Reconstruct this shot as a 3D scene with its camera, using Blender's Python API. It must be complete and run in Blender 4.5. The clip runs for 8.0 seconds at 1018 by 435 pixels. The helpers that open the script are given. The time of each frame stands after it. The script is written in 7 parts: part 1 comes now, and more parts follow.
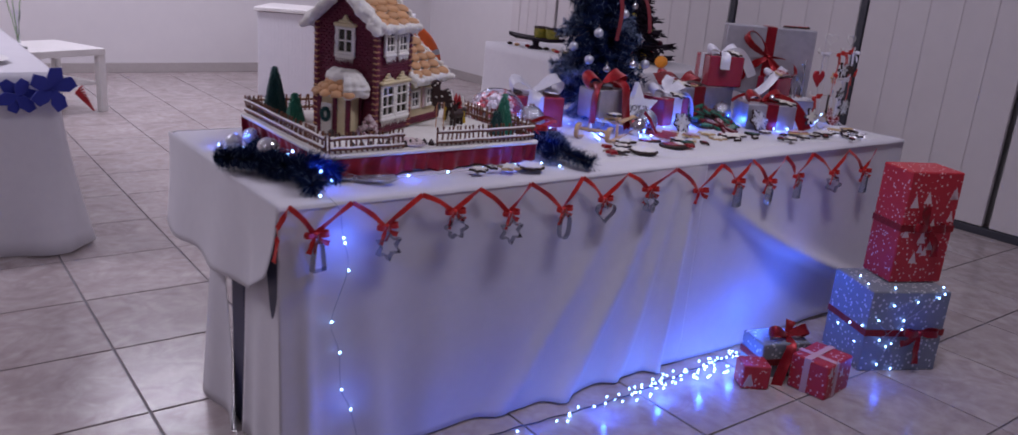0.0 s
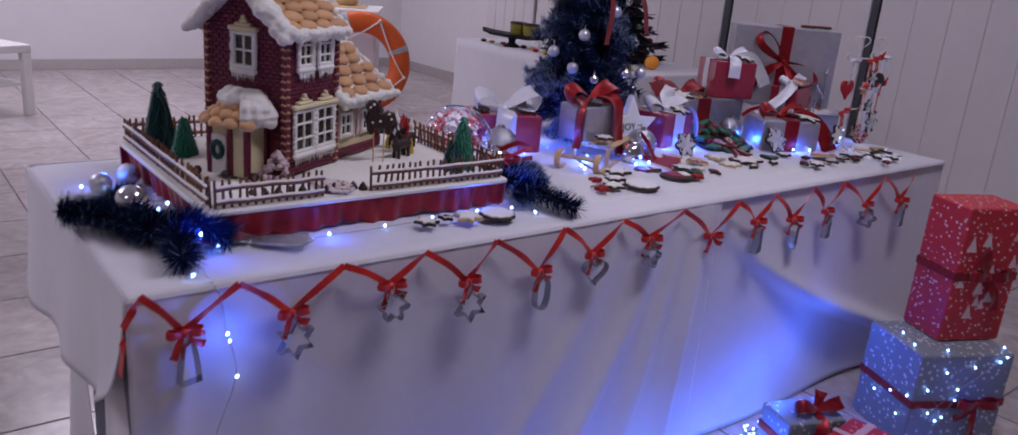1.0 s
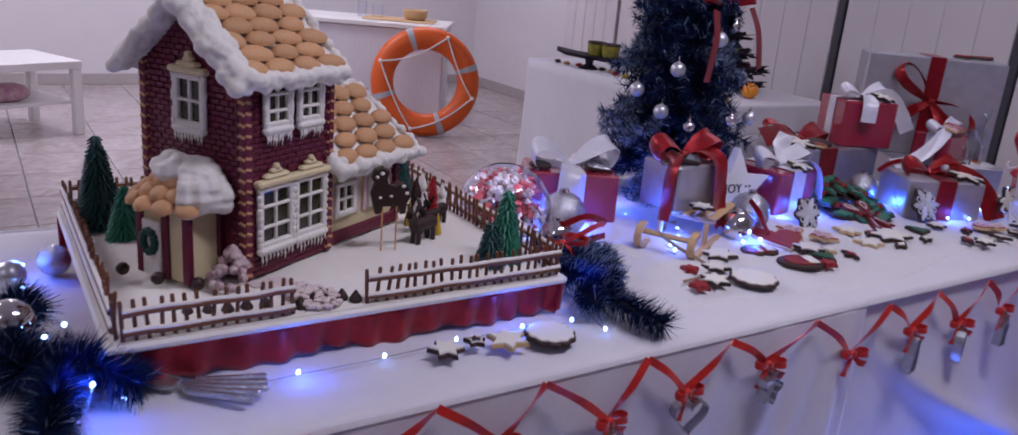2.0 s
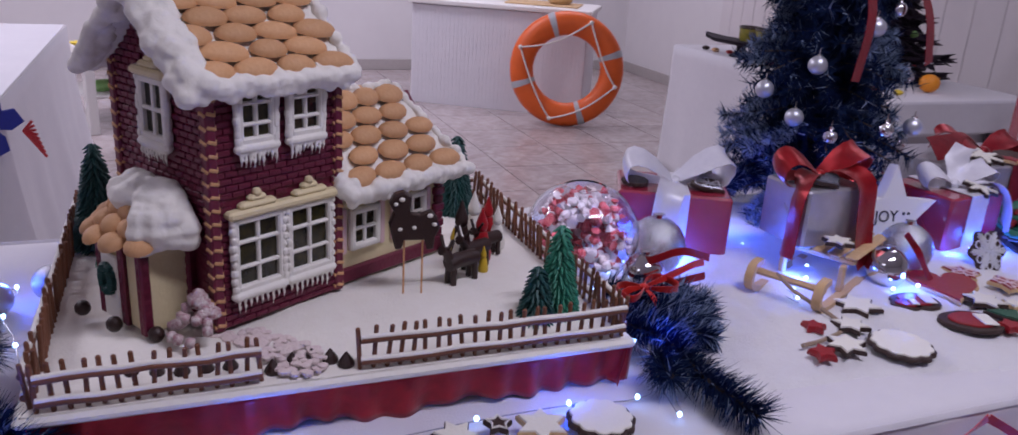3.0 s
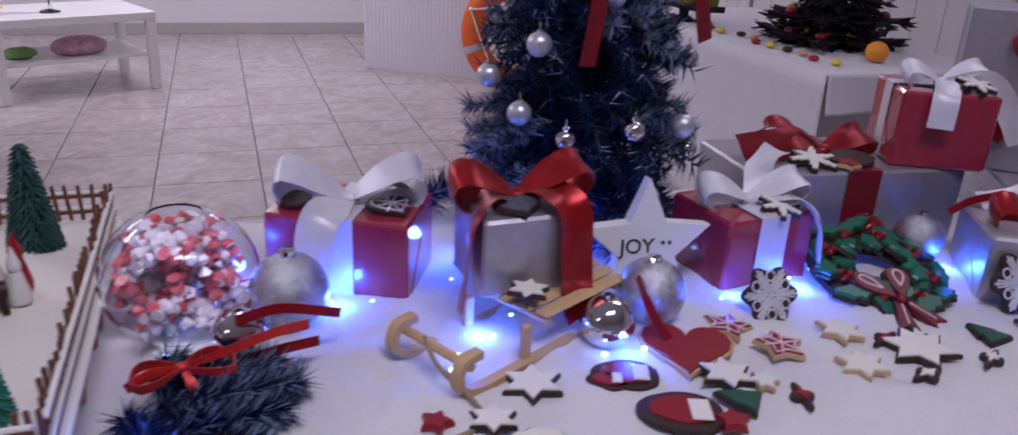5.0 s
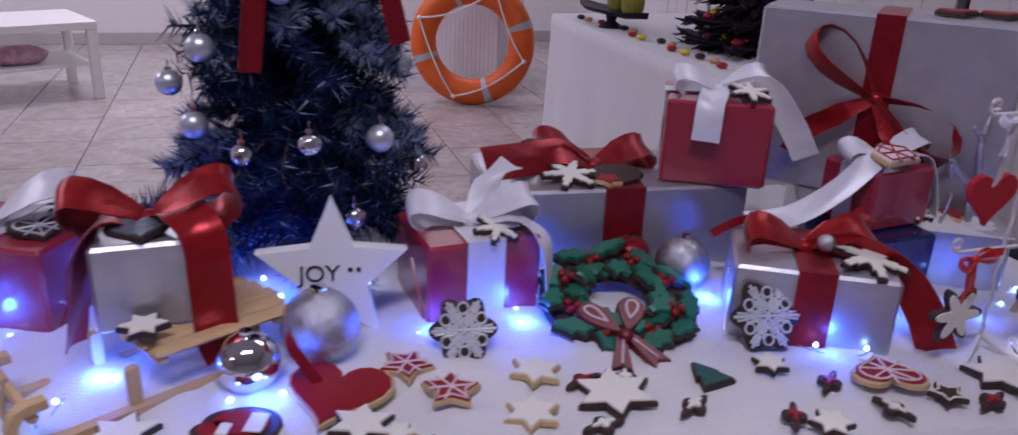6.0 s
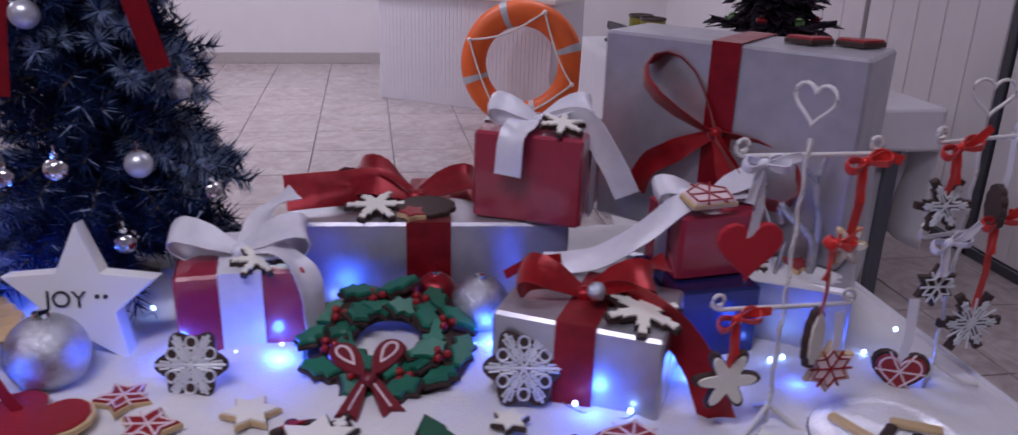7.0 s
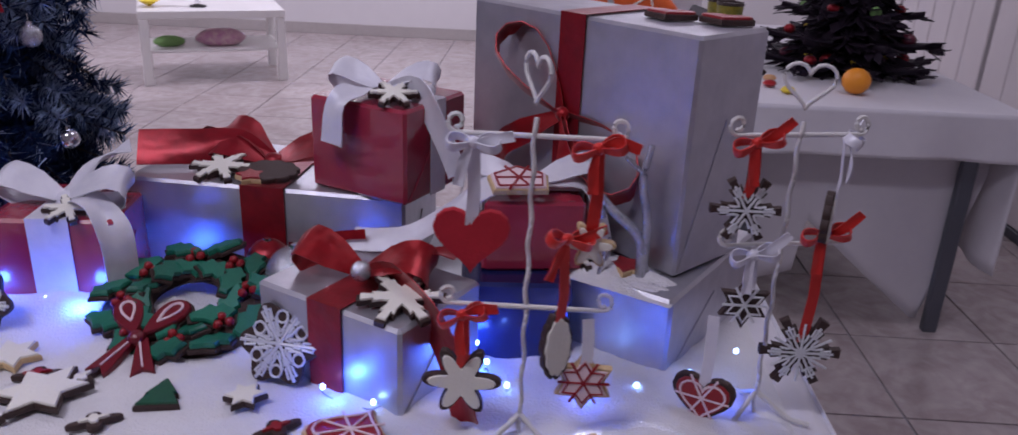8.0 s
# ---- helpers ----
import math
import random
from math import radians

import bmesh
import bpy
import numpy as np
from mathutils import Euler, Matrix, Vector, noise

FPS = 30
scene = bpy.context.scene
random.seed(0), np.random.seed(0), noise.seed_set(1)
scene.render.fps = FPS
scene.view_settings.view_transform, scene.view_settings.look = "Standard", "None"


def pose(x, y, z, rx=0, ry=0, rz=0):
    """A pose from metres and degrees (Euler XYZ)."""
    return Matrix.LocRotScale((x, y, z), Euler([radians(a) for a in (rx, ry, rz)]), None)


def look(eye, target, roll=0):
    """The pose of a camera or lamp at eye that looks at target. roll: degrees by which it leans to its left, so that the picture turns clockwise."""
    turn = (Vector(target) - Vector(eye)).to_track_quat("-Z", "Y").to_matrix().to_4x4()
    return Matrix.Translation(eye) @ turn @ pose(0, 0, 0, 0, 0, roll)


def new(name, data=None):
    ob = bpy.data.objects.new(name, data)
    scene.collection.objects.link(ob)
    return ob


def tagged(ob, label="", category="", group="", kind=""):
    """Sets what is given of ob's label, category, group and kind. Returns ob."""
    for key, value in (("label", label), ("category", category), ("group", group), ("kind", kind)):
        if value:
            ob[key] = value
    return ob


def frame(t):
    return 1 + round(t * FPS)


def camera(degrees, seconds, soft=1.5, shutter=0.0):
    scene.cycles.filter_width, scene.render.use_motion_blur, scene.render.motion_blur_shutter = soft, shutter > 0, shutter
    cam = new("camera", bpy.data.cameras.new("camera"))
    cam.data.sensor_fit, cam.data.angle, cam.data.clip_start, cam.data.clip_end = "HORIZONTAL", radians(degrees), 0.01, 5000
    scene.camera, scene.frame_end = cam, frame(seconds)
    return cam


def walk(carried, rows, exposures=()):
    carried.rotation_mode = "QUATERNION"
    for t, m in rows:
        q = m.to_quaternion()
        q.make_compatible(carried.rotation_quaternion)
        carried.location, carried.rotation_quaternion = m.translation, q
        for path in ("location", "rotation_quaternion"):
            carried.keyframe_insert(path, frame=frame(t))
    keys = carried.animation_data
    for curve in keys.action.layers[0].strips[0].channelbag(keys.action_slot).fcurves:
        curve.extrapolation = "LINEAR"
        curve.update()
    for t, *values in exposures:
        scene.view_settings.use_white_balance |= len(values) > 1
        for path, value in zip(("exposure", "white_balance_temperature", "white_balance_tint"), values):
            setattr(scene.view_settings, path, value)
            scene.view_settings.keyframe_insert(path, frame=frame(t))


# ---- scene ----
cam = camera(63.0, 8.0, soft=1.5, shutter=0.3)
PATH = [
    (0, (-0.702, -1.708, 1.288), (0.474, -0.198, 0.709), 4.7),
    (0.5, (-0.515, -1.49, 1.296), (0.7, -0.016, 0.702), 5.2),
    (1, (-0.309, -1.26, 1.278), (0.901, 0.218, 0.683), 5.0),
    (1.5, (-0.096, -1.033, 1.292), (1.023, 0.515, 0.699), 4.5),
    (2, (0.061, -0.822, 1.278), (1.124, 0.769, 0.694), 5.0),
    (2.2, (0.121, -0.75, 1.275), (1.157, 0.854, 0.681), 5.4),
    (3.3, (0.418, -0.578, 1.268), (1.075, 1.191, 0.605), 3.3),
    (3.5, (0.471, -0.529, 1.261), (1.126, 1.23, 0.571), 3.5),
    (4, (0.641, -0.478, 1.257), (1.306, 1.254, 0.51), 3.9),
    (4.2, (0.708, -0.468, 1.253), (1.391, 1.255, 0.502), 4.4),
    (5.3, (1.144, -0.474, 1.278), (1.758, 1.284, 0.549), 2.7),
    (5.5, (1.23, -0.471, 1.269), (1.868, 1.283, 0.55), 3.1),
    (6, (1.473, -0.489, 1.263), (2.059, 1.283, 0.543), 2.6),
    (6.5, (1.696, -0.507, 1.265), (2.163, 1.311, 0.574), 1.7),
    (7, (1.921, -0.53, 1.276), (2.243, 1.322, 0.592), 1.7),
    (7.5, (2.143, -0.506, 1.255), (2.352, 1.357, 0.558), 2.6),
    (8, (2.362, -0.491, 1.257), (2.308, 1.37, 0.527), 2.5),
]
walk(cam, [(t, look(eye, target, roll)) for t, eye, target, roll in PATH], exposures=((0.0, -0.25), (1.0, -0.19), (2.0, -0.08), (3.5, -0.05), (5.0, -0.16), (8.0, -0.10)))

# ---- world and lamps ----
world = bpy.data.worlds.new("world")
scene.world = world
world.use_nodes = True
world.node_tree.nodes["Background"].inputs[0].default_value = (0.5, 0.5, 0.6, 1)
world.node_tree.nodes["Background"].inputs[1].default_value = 0.05


def area_lamp(name, x, y, z, w, h, power, colour):
    data = bpy.data.lights.new(name, "AREA")
    data.shape, data.size, data.size_y, data.energy, data.color = "RECTANGLE", w, h, power, colour
    ob = new(name, data)
    ob.matrix_world = pose(x, y, z)
    return ob


CEIL = 2.8
# Out of view; number, places and powers are chosen to balance the brightness.
LAMPS = ((-1.4, 2.6, 48), (1.0, 5.2, 48), (-1.8, 5.0, 34), (3.2, 5.4, 24), (-2.0, -1.0, 11), (1.35, -0.60, 29), (3.05, 1.2, 9.5))
for lx, ly, power in LAMPS:
    area_lamp("ceiling_lamp", lx, ly, CEIL - 0.07, 1.1, 0.28, power, (0.85, 0.81, 1.0))
BLUE = (0.032, 0.12, 1.0)


def glow_lamp(x, y, z, power, radius=0.008):
    data = bpy.data.lights.new("led_glow", "POINT")
    data.energy, data.color, data.shadow_soft_size = power, BLUE, radius
    ob = new("led_glow", data)
    ob.location = (x, y, z)


# ---- building kit ----
TAU = 2 * math.pi
ID = Matrix.Identity(4)


class Geo:
    """Collects vertices and faces for one mesh."""

    def __init__(self):
        self.v, self.f = [], []

    def add(self, verts, faces, m=ID):
        n = len(self.v)
        self.v += [tuple(m @ Vector(p)) for p in verts]
        self.f += [tuple(i + n for i in face) for face in faces]
        return self

    def box(self, sx, sy, sz, m=ID, bevel=0.0):
        """A box that stands on z = 0, centred in x and y, with chamfered edges."""
        x, y = sx / 2, sy / 2
        b = min(bevel, x * 0.9, y * 0.9, sz * 0.45)
        if b <= 0:
            vs = [(i * x, j * y, k * sz) for k in (0, 1) for i, j in ((-1, -1), (1, -1), (1, 1), (-1, 1))]
            return self.add(vs, [(3, 2, 1, 0), (4, 5, 6, 7), (0, 1, 5, 4), (1, 2, 6, 5), (2, 3, 7, 6), (3, 0, 4, 7)], m)
        rings = []
        for z, inset in ((0, b), (b, 0), (sz - b, 0), (sz, b)):
            px, py = x - inset, y - inset
            c = b if inset == 0 else b * 0.5
            rings.append([(-px + c, -py, z), (px - c, -py, z), (px, -py + c, z), (px, py - c, z), (px - c, py, z), (-px + c, py, z), (-px, py - c, z), (-px, -py + c, z)])
        return self.loft(rings, m)

    def loft(self, rings, m=ID, caps=True, closed=True):
        n = len(rings[0])
        vs = [p for r in rings for p in r]
        fs = []
        for k in range(len(rings) - 1):
            for i in range(n if closed else n - 1):
                j = (i + 1) % n
                fs.append((k * n + i, k * n + j, (k + 1) * n + j, (k + 1) * n + i))
        if caps:
            fs.append(tuple(range(n - 1, -1, -1)))
            fs.append(tuple((len(rings) - 1) * n + i for i in range(n)))
        return self.add(vs, fs, m)

    def lathe(self, profile, m=ID, seg=16):
        """Turns (radius, z) pairs round z."""
        rings = [[(r * math.cos(TAU * i / seg), r * math.sin(TAU * i / seg), z) for i in range(seg)] for r, z in profile]
        return self.loft(rings, m)

    def ball(self, r, m=ID, seg=16, squash=1.0):
        prof = [(max(r * math.sin(math.pi * k / (seg // 2)), r * 0.01), -r * squash * math.cos(math.pi * k / (seg // 2))) for k in range(seg // 2 + 1)]
        return self.lathe(prof, m, seg)

    def prism(self, outline, h, m=ID, bevel=0.0):
        """An outline in x and y pushed up by h, with a small chamfer at its top."""
        if bevel <= 0:
            return self.loft([[(x, y, 0) for x, y in outline], [(x, y, h) for x, y in outline]], m)
        cx = sum(p[0] for p in outline) / len(outline)
        cy = sum(p[1] for p in outline) / len(outline)
        big = max(math.hypot(x - cx, y - cy) for x, y in outline)
        s = 1 - bevel / big
        inner = [(cx + (x - cx) * s, cy + (y - cy) * s, h) for x, y in outline]
        return self.loft([[(x, y, 0) for x, y in outline], [(x, y, h - bevel) for x, y in outline], inner], m)

    def tube(self, pts, r, m=ID, seg=6, taper=1.0):
        pts = [Vector(p) for p in pts]
        rings, up = [], Vector((0.03, 0.02, 1)).normalized()
        for i, p in enumerate(pts):
            d = (pts[min(i + 1, len(pts) - 1)] - pts[max(i - 1, 0)]).normalized()
            side = d.cross(up)
            side = side.normalized() if side.length > 0.05 else d.cross(Vector((1, 0, 0))).normalized()
            top = side.cross(d)
            rr = r * (1 + (taper - 1) * i / max(1, len(pts) - 1))
            rings.append([p + side * rr * math.cos(TAU * k / seg) + top * rr * math.sin(TAU * k / seg) for k in range(seg)])
        return self.loft(rings, m)

    def strip(self, pts, width, across, m=ID, thick=0.0012, cup=0.0):
        """A ribbon along pts; across gives its breadth direction, one or one a point."""
        pts = [Vector(p) for p in pts]
        if not isinstance(across, list):
            across = [across] * len(pts)
        rings = []
        for i, p in enumerate(pts):
            d = (pts[min(i + 1, len(pts) - 1)] - pts[max(i - 1, 0)]).normalized()
            a = Vector(across[i])
            a = (a - d * a.dot(d)).normalized()
            out = d.cross(a)
            n = out * thick * 0.5
            w = width if not isinstance(width, list) else width[i]
            a = a * w * 0.5
            if cup:
                low = [p + a * u + out * w * (cup * u * u + 0.35 * cup * math.sin(3.1 * u + i * 0.55)) - n for u in (-1, -0.6, -0.2, 0.2, 0.6, 1)]
                rings.append(low + [q + n * 2 for q in reversed(low)])
            else:
                rings.append([p - a - n, p + a - n, p + a + n, p - a + n])
        return self.loft(rings, m)

    def grid(self, nx, ny, fn, m=ID):
        vs = [fn(i / nx, j / ny) for j in range(ny + 1) for i in range(nx + 1)]
        fs = [(j * (nx + 1) + i, j * (nx + 1) + i + 1, (j + 1) * (nx + 1) + i + 1, (j + 1) * (nx + 1) + i) for j in range(ny) for i in range(nx)]
        return self.add(vs, fs, m)

    def mesh(self, name, mat, smooth=False):
        me = bpy.data.meshes.new(name)
        me.from_pydata(self.v, [], self.f)
        me.materials.append(mat)
        if smooth:
            me.polygons.foreach_set("use_smooth", [True] * len(me.polygons))
            if len(me.polygons) < 6000:
                me.set_sharp_from_angle(angle=radians(62))
        me.update()
        return me


def part(name, geo, mat, parent=None, label="", m=None, smooth=False):
    ob = new(name, geo.mesh(name, mat, smooth) if isinstance(geo, Geo) else geo)
    if parent:
        ob.parent = parent
    if m is not None:
        ob.matrix_basis = m
    if label:
        ob["label"] = label
    return ob


def thing(name, label, category, m=ID, group="", kind=""):
    ob = new(name)
    ob.empty_display_size = 0.02
    ob.matrix_basis = m
    return tagged(ob, label, category, group, kind)


def lone(name, geo, mat, label, category, m=ID, group="", kind="", smooth=False):
    return tagged(part(name, geo, mat, None, "", m, smooth), label, category, group, kind)


def curve_pts(pts, n=6):
    """A smooth line through pts."""
    pts = [Vector(p) for p in pts]
    full = [pts[0] * 2 - pts[1]] + pts + [pts[-1] * 2 - pts[-2]]
    out = []
    for i in range(1, len(full) - 2):
        a, b, c, d = full[i - 1:i + 3]
        for k in range(n):
            t = k / n
            out.append(0.5 * (2 * b + (c - a) * t + (2 * a - 5 * b + 4 * c - d) * t * t + (3 * b - a - 3 * c + d) * t ** 3))
    return out + [pts[-1]]


# ---- materials ----
def material(name, colour, rough=0.6, metal=0.0, dark=None, scale=20.0, amount=0.5, bump=0.0, bump_scale=80.0, spec=None, transmission=0.0, sheen=0.0, coat=0.0, each=0.0, depth=0.002):
    mat = bpy.data.materials.new(name)
    mat.use_nodes = True
    nt = mat.node_tree
    p = nt.nodes["Principled BSDF"]
    col = (*colour, 1)
    p.inputs["Base Color"].default_value = col
    p.inputs["Roughness"].default_value, p.inputs["Metallic"].default_value = rough, metal
    if spec is not None:
        p.inputs["Specular IOR Level"].default_value = spec
    if transmission:
        p.inputs["Transmission Weight"].default_value = transmission
    if sheen:
        p.inputs["Sheen Weight"].default_value = sheen
    if coat:
        p.inputs["Coat Weight"].default_value = coat
    geo = nt.nodes.new("ShaderNodeTexCoord")
    out = None
    if dark is not None:
        fine, broad, both, ramp, mix = (nt.nodes.new("ShaderNode" + k) for k in ("TexNoise", "TexNoise", "Math", "MapRange", "Mix"))
        fine.inputs["Scale"].default_value, broad.inputs["Scale"].default_value = scale * 5, scale
        fine.inputs["Detail"].default_value = broad.inputs["Detail"].default_value = 4
        for k in (fine, broad):
            nt.links.new(geo.outputs["Object"], k.inputs["Vector"])
        both.operation = "ADD"
        nt.links.new(fine.outputs[0], both.inputs[0])
        nt.links.new(broad.outputs[0], both.inputs[1])
        ramp.inputs["From Min"].default_value, ramp.inputs["From Max"].default_value = 0.7, 1.3
        ramp.inputs["To Max"].default_value = amount
        nt.links.new(both.outputs[0], ramp.inputs["Value"])
        mix.data_type = "RGBA"
        mix.inputs[6].default_value, mix.inputs[7].default_value = col, (*dark, 1)
        nt.links.new(ramp.outputs[0], mix.inputs[0])
        out = mix.outputs[2]
    if each:
        info, hsv, rng = (nt.nodes.new("ShaderNode" + k) for k in ("ObjectInfo", "HueSaturation", "MapRange"))
        rng.inputs["To Min"].default_value, rng.inputs["To Max"].default_value = 1 - each, 1 + each
        nt.links.new(info.outputs["Random"], rng.inputs["Value"])
        nt.links.new(rng.outputs[0], hsv.inputs["Value"])
        hsv.inputs["Color"].default_value = col
        if out:
            nt.links.new(out, hsv.inputs["Color"])
        out = hsv.outputs[0]
    if out:
        nt.links.new(out, p.inputs["Base Color"])
    if bump:
        n, b = nt.nodes.new("ShaderNodeTexNoise"), nt.nodes.new("ShaderNodeBump")
        n.inputs["Scale"].default_value, n.inputs["Detail"].default_value = bump_scale, 4
        nt.links.new(geo.outputs["Object"], n.inputs["Vector"])
        b.inputs["Strength"].default_value, b.inputs["Distance"].default_value = bump, depth
        nt.links.new(n.outputs[0], b.inputs["Height"])
        nt.links.new(b.outputs[0], p.inputs["Normal"])
    return mat


def satin(name, colour, dark, metal, rough=0.36):
    """Woven satin: tinted sheen that runs across the ribbon, with soft creases."""
    mat = material(name, colour, rough, metal, dark=dark, scale=14, amount=0.7, bump=0.35, bump_scale=26, depth=0.006)
    p = mat.node_tree.nodes["Principled BSDF"]
    p.inputs["Anisotropic"].default_value = 0.55
    p.inputs["Sheen Weight"].default_value = 0.25
    p.inputs["Sheen Roughness"].default_value = 0.4
    return mat


def emitter(name, colour, strength):
    mat = bpy.data.materials.new(name)
    mat.use_nodes = True
    p = mat.node_tree.nodes["Principled BSDF"]
    p.inputs["Base Color"].default_value = (*colour, 1)
    p.inputs["Emission Color"].default_value = (*colour, 1)
    p.inputs["Emission Strength"].default_value = strength
    return mat


WALL = material("wall_paint", (0.72, 0.69, 0.70), 0.7, dark=(0.66, 0.63, 0.65), scale=1.5, bump=0.15, bump_scale=60)
CLOTH = material("white_cloth", (0.70, 0.68, 0.72), 0.85, dark=(0.63, 0.61, 0.66), scale=6, bump=0.3, bump_scale=300, sheen=0.3)
FLOORM = material("marble_tile", (0.53, 0.465, 0.455), 0.24, dark=(0.35, 0.295, 0.29), scale=4, amount=0.9, each=0.05, bump=0.02, bump_scale=8)


def vein(mat, colour, scale, width, strength):
    """Cloudy veins laid over a stone's colour."""
    nt = mat.node_tree
    p = nt.nodes["Principled BSDF"]
    old = p.inputs["Base Color"].links[0].from_socket
    tc, info, add, warp, n, sub, ab, rmp, mix = (nt.nodes.new("ShaderNode" + k) for k in ("TexCoord", "ObjectInfo", "VectorMath", "TexNoise", "TexNoise", "Math", "Math", "MapRange", "Mix"))
    nt.links.new(tc.outputs["Object"], add.inputs[0])
    nt.links.new(info.outputs["Location"], add.inputs[1])
    n.inputs["Scale"].default_value, n.inputs["Detail"].default_value, n.inputs["Distortion"].default_value = scale, 6, 1.4
    nt.links.new(add.outputs[0], n.inputs["Vector"])
    sub.operation, ab.operation = "SUBTRACT", "ABSOLUTE"
    sub.inputs[1].default_value = 0.5
    nt.links.new(n.outputs[0], sub.inputs[0])
    nt.links.new(sub.outputs[0], ab.inputs[0])
    rmp.inputs["From Min"].default_value, rmp.inputs["From Max"].default_value = 0.0, width
    rmp.inputs["To Min"].default_value, rmp.inputs["To Max"].default_value = strength, 0.0
    nt.links.new(ab.outputs[0], rmp.inputs["Value"])
    mix.data_type = "RGBA"
    nt.links.new(rmp.outputs[0], mix.inputs[0])
    nt.links.new(old, mix.inputs[6])
    mix.inputs[7].default_value = (*colour, 1)
    nt.links.new(mix.outputs[2], p.inputs["Base Color"])
    nt.nodes.remove(warp)


vein(FLOORM, (0.31, 0.24, 0.24), 6.5, 0.14, 0.5)
vein(FLOORM, (0.60, 0.55, 0.54), 3.0, 0.12, 0.3)
GROUT = material("grout", (0.27, 0.26, 0.29), 0.8, dark=(0.20, 0.19, 0.21), scale=9)
SNOW = material("cotton_snow", (0.77, 0.76, 0.78), 0.95, dark=(0.69, 0.67, 0.69), scale=24, bump=0.55, bump_scale=330, depth=0.005, sheen=0.4)
RED = satin("red_satin", (0.50, 0.015, 0.022), (0.30, 0.01, 0.018), 0.3)
DEEPRED = satin("deep_red_satin", (0.33, 0.006, 0.017), (0.15, 0.003, 0.008), 0.45)
WHITESATIN = satin("white_satin", (0.78, 0.77, 0.83), (0.66, 0.65, 0.74), 0.12, 0.4)
SILVERWRAP = material("silver_wrap", (0.56, 0.55, 0.60), 0.38, 0.72, dark=(0.42, 0.42, 0.47), scale=8, amount=0.8, bump=0.4, bump_scale=22, depth=0.004)
REDWRAP = material("red_wrap", (0.36, 0.025, 0.055), 0.25, dark=(0.25, 0.02, 0.05), scale=10, bump=0.35, bump_scale=22, coat=0.8, depth=0.004)
PLUM = material("plum_icing", (0.16, 0.012, 0.04), 0.45, dark=(0.10, 0.008, 0.03), scale=40, bump=0.5, bump_scale=200)
ICING = material("white_icing", (0.86, 0.84, 0.78), 0.6, dark=(0.8, 0.76, 0.68), scale=40, bump=0.5, bump_scale=150)
BISCUIT = material("biscuit", (0.66, 0.38, 0.19), 0.65, dark=(0.55, 0.27, 0.11), scale=60, bump=0.4, bump_scale=250, each=0.12)
CREAM = material("cream_icing", (0.78, 0.68, 0.42), 0.6, dark=(0.7, 0.58, 0.33), scale=50, bump=0.3, bump_scale=200)
ORANGE = material("orange_plastic", (0.75, 0.12, 0.012), 0.45, dark=(0.62, 0.09, 0.01), scale=6, bump=0.1, bump_scale=60)
WOODPALE = material("pale_wood", (0.62, 0.42, 0.22), 0.55, dark=(0.5, 0.31, 0.15), scale=25, bump=0.2, bump_scale=120)
WHITEPAINT = material("white_furniture", (0.78, 0.76, 0.74), 0.4, dark=(0.72, 0.70, 0.68), scale=5)
Z0 = 0.725
GLASS = material("clear_glass", (0.95, 0.96, 1.0), 0.03, transmission=1.0)
PANEL = material("panel_vinyl", (0.66, 0.62, 0.63), 0.55, dark=(0.60, 0.56, 0.58), scale=2, bump=0.1, bump_scale=30)
DARKGAP = material("dark_metal_post", (0.045, 0.045, 0.06), 0.5)
SKIRT = material("skirting_tile", (0.45, 0.41, 0.40), 0.35, dark=(0.36, 0.32, 0.31), scale=6)
NAVY = material("navy_metal", (0.02, 0.025, 0.07), 0.45)
GREYMETAL = material("grey_metal", (0.14, 0.15, 0.18), 0.4, 0.6)
BLUESATIN = material("blue_satin", (0.012, 0.025, 0.30), 0.5, dark=(0.008, 0.015, 0.2), scale=20, sheen=0.3)
YELLOW = material("yellow_petals", (0.8, 0.6, 0.05), 0.6)
CORD = material("white_cord", (0.75, 0.72, 0.68), 0.8)
CHOC = material("chocolate", (0.035, 0.015, 0.012), 0.45, dark=(0.02, 0.008, 0.008), scale=40, bump=0.3, bump_scale=200)


def leaf_quads(g, pts, r, n, length, thick, rng, droop=0.0, spread=1.0):
    """Needles round a line of points."""
    pts = [Vector(p) for p in pts]
    for _ in range(n):
        k = rng.random() * (len(pts) - 1)
        i = int(k)
        a, b = pts[i], pts[min(i + 1, len(pts) - 1)]
        d = (b - a).normalized()
        p = a.lerp(b, k - i)
        q = Vector((rng.gauss(0, 1), rng.gauss(0, 1), rng.gauss(0, 1)))
        q = (q - d * q.dot(d)).normalized() * spread + d * rng.uniform(0.2, 0.9)
        q.normalize()
        e = p + q * length * rng.uniform(0.6, 1.15) + Vector((0, 0, -droop))
        s = q.cross(Vector((rng.random() - 0.5, rng.random() - 0.5, rng.random() - 0.5))).normalized() * thick
        p = p + q * r
        g.add([p - s, p + s, e], [(0, 1, 2)])


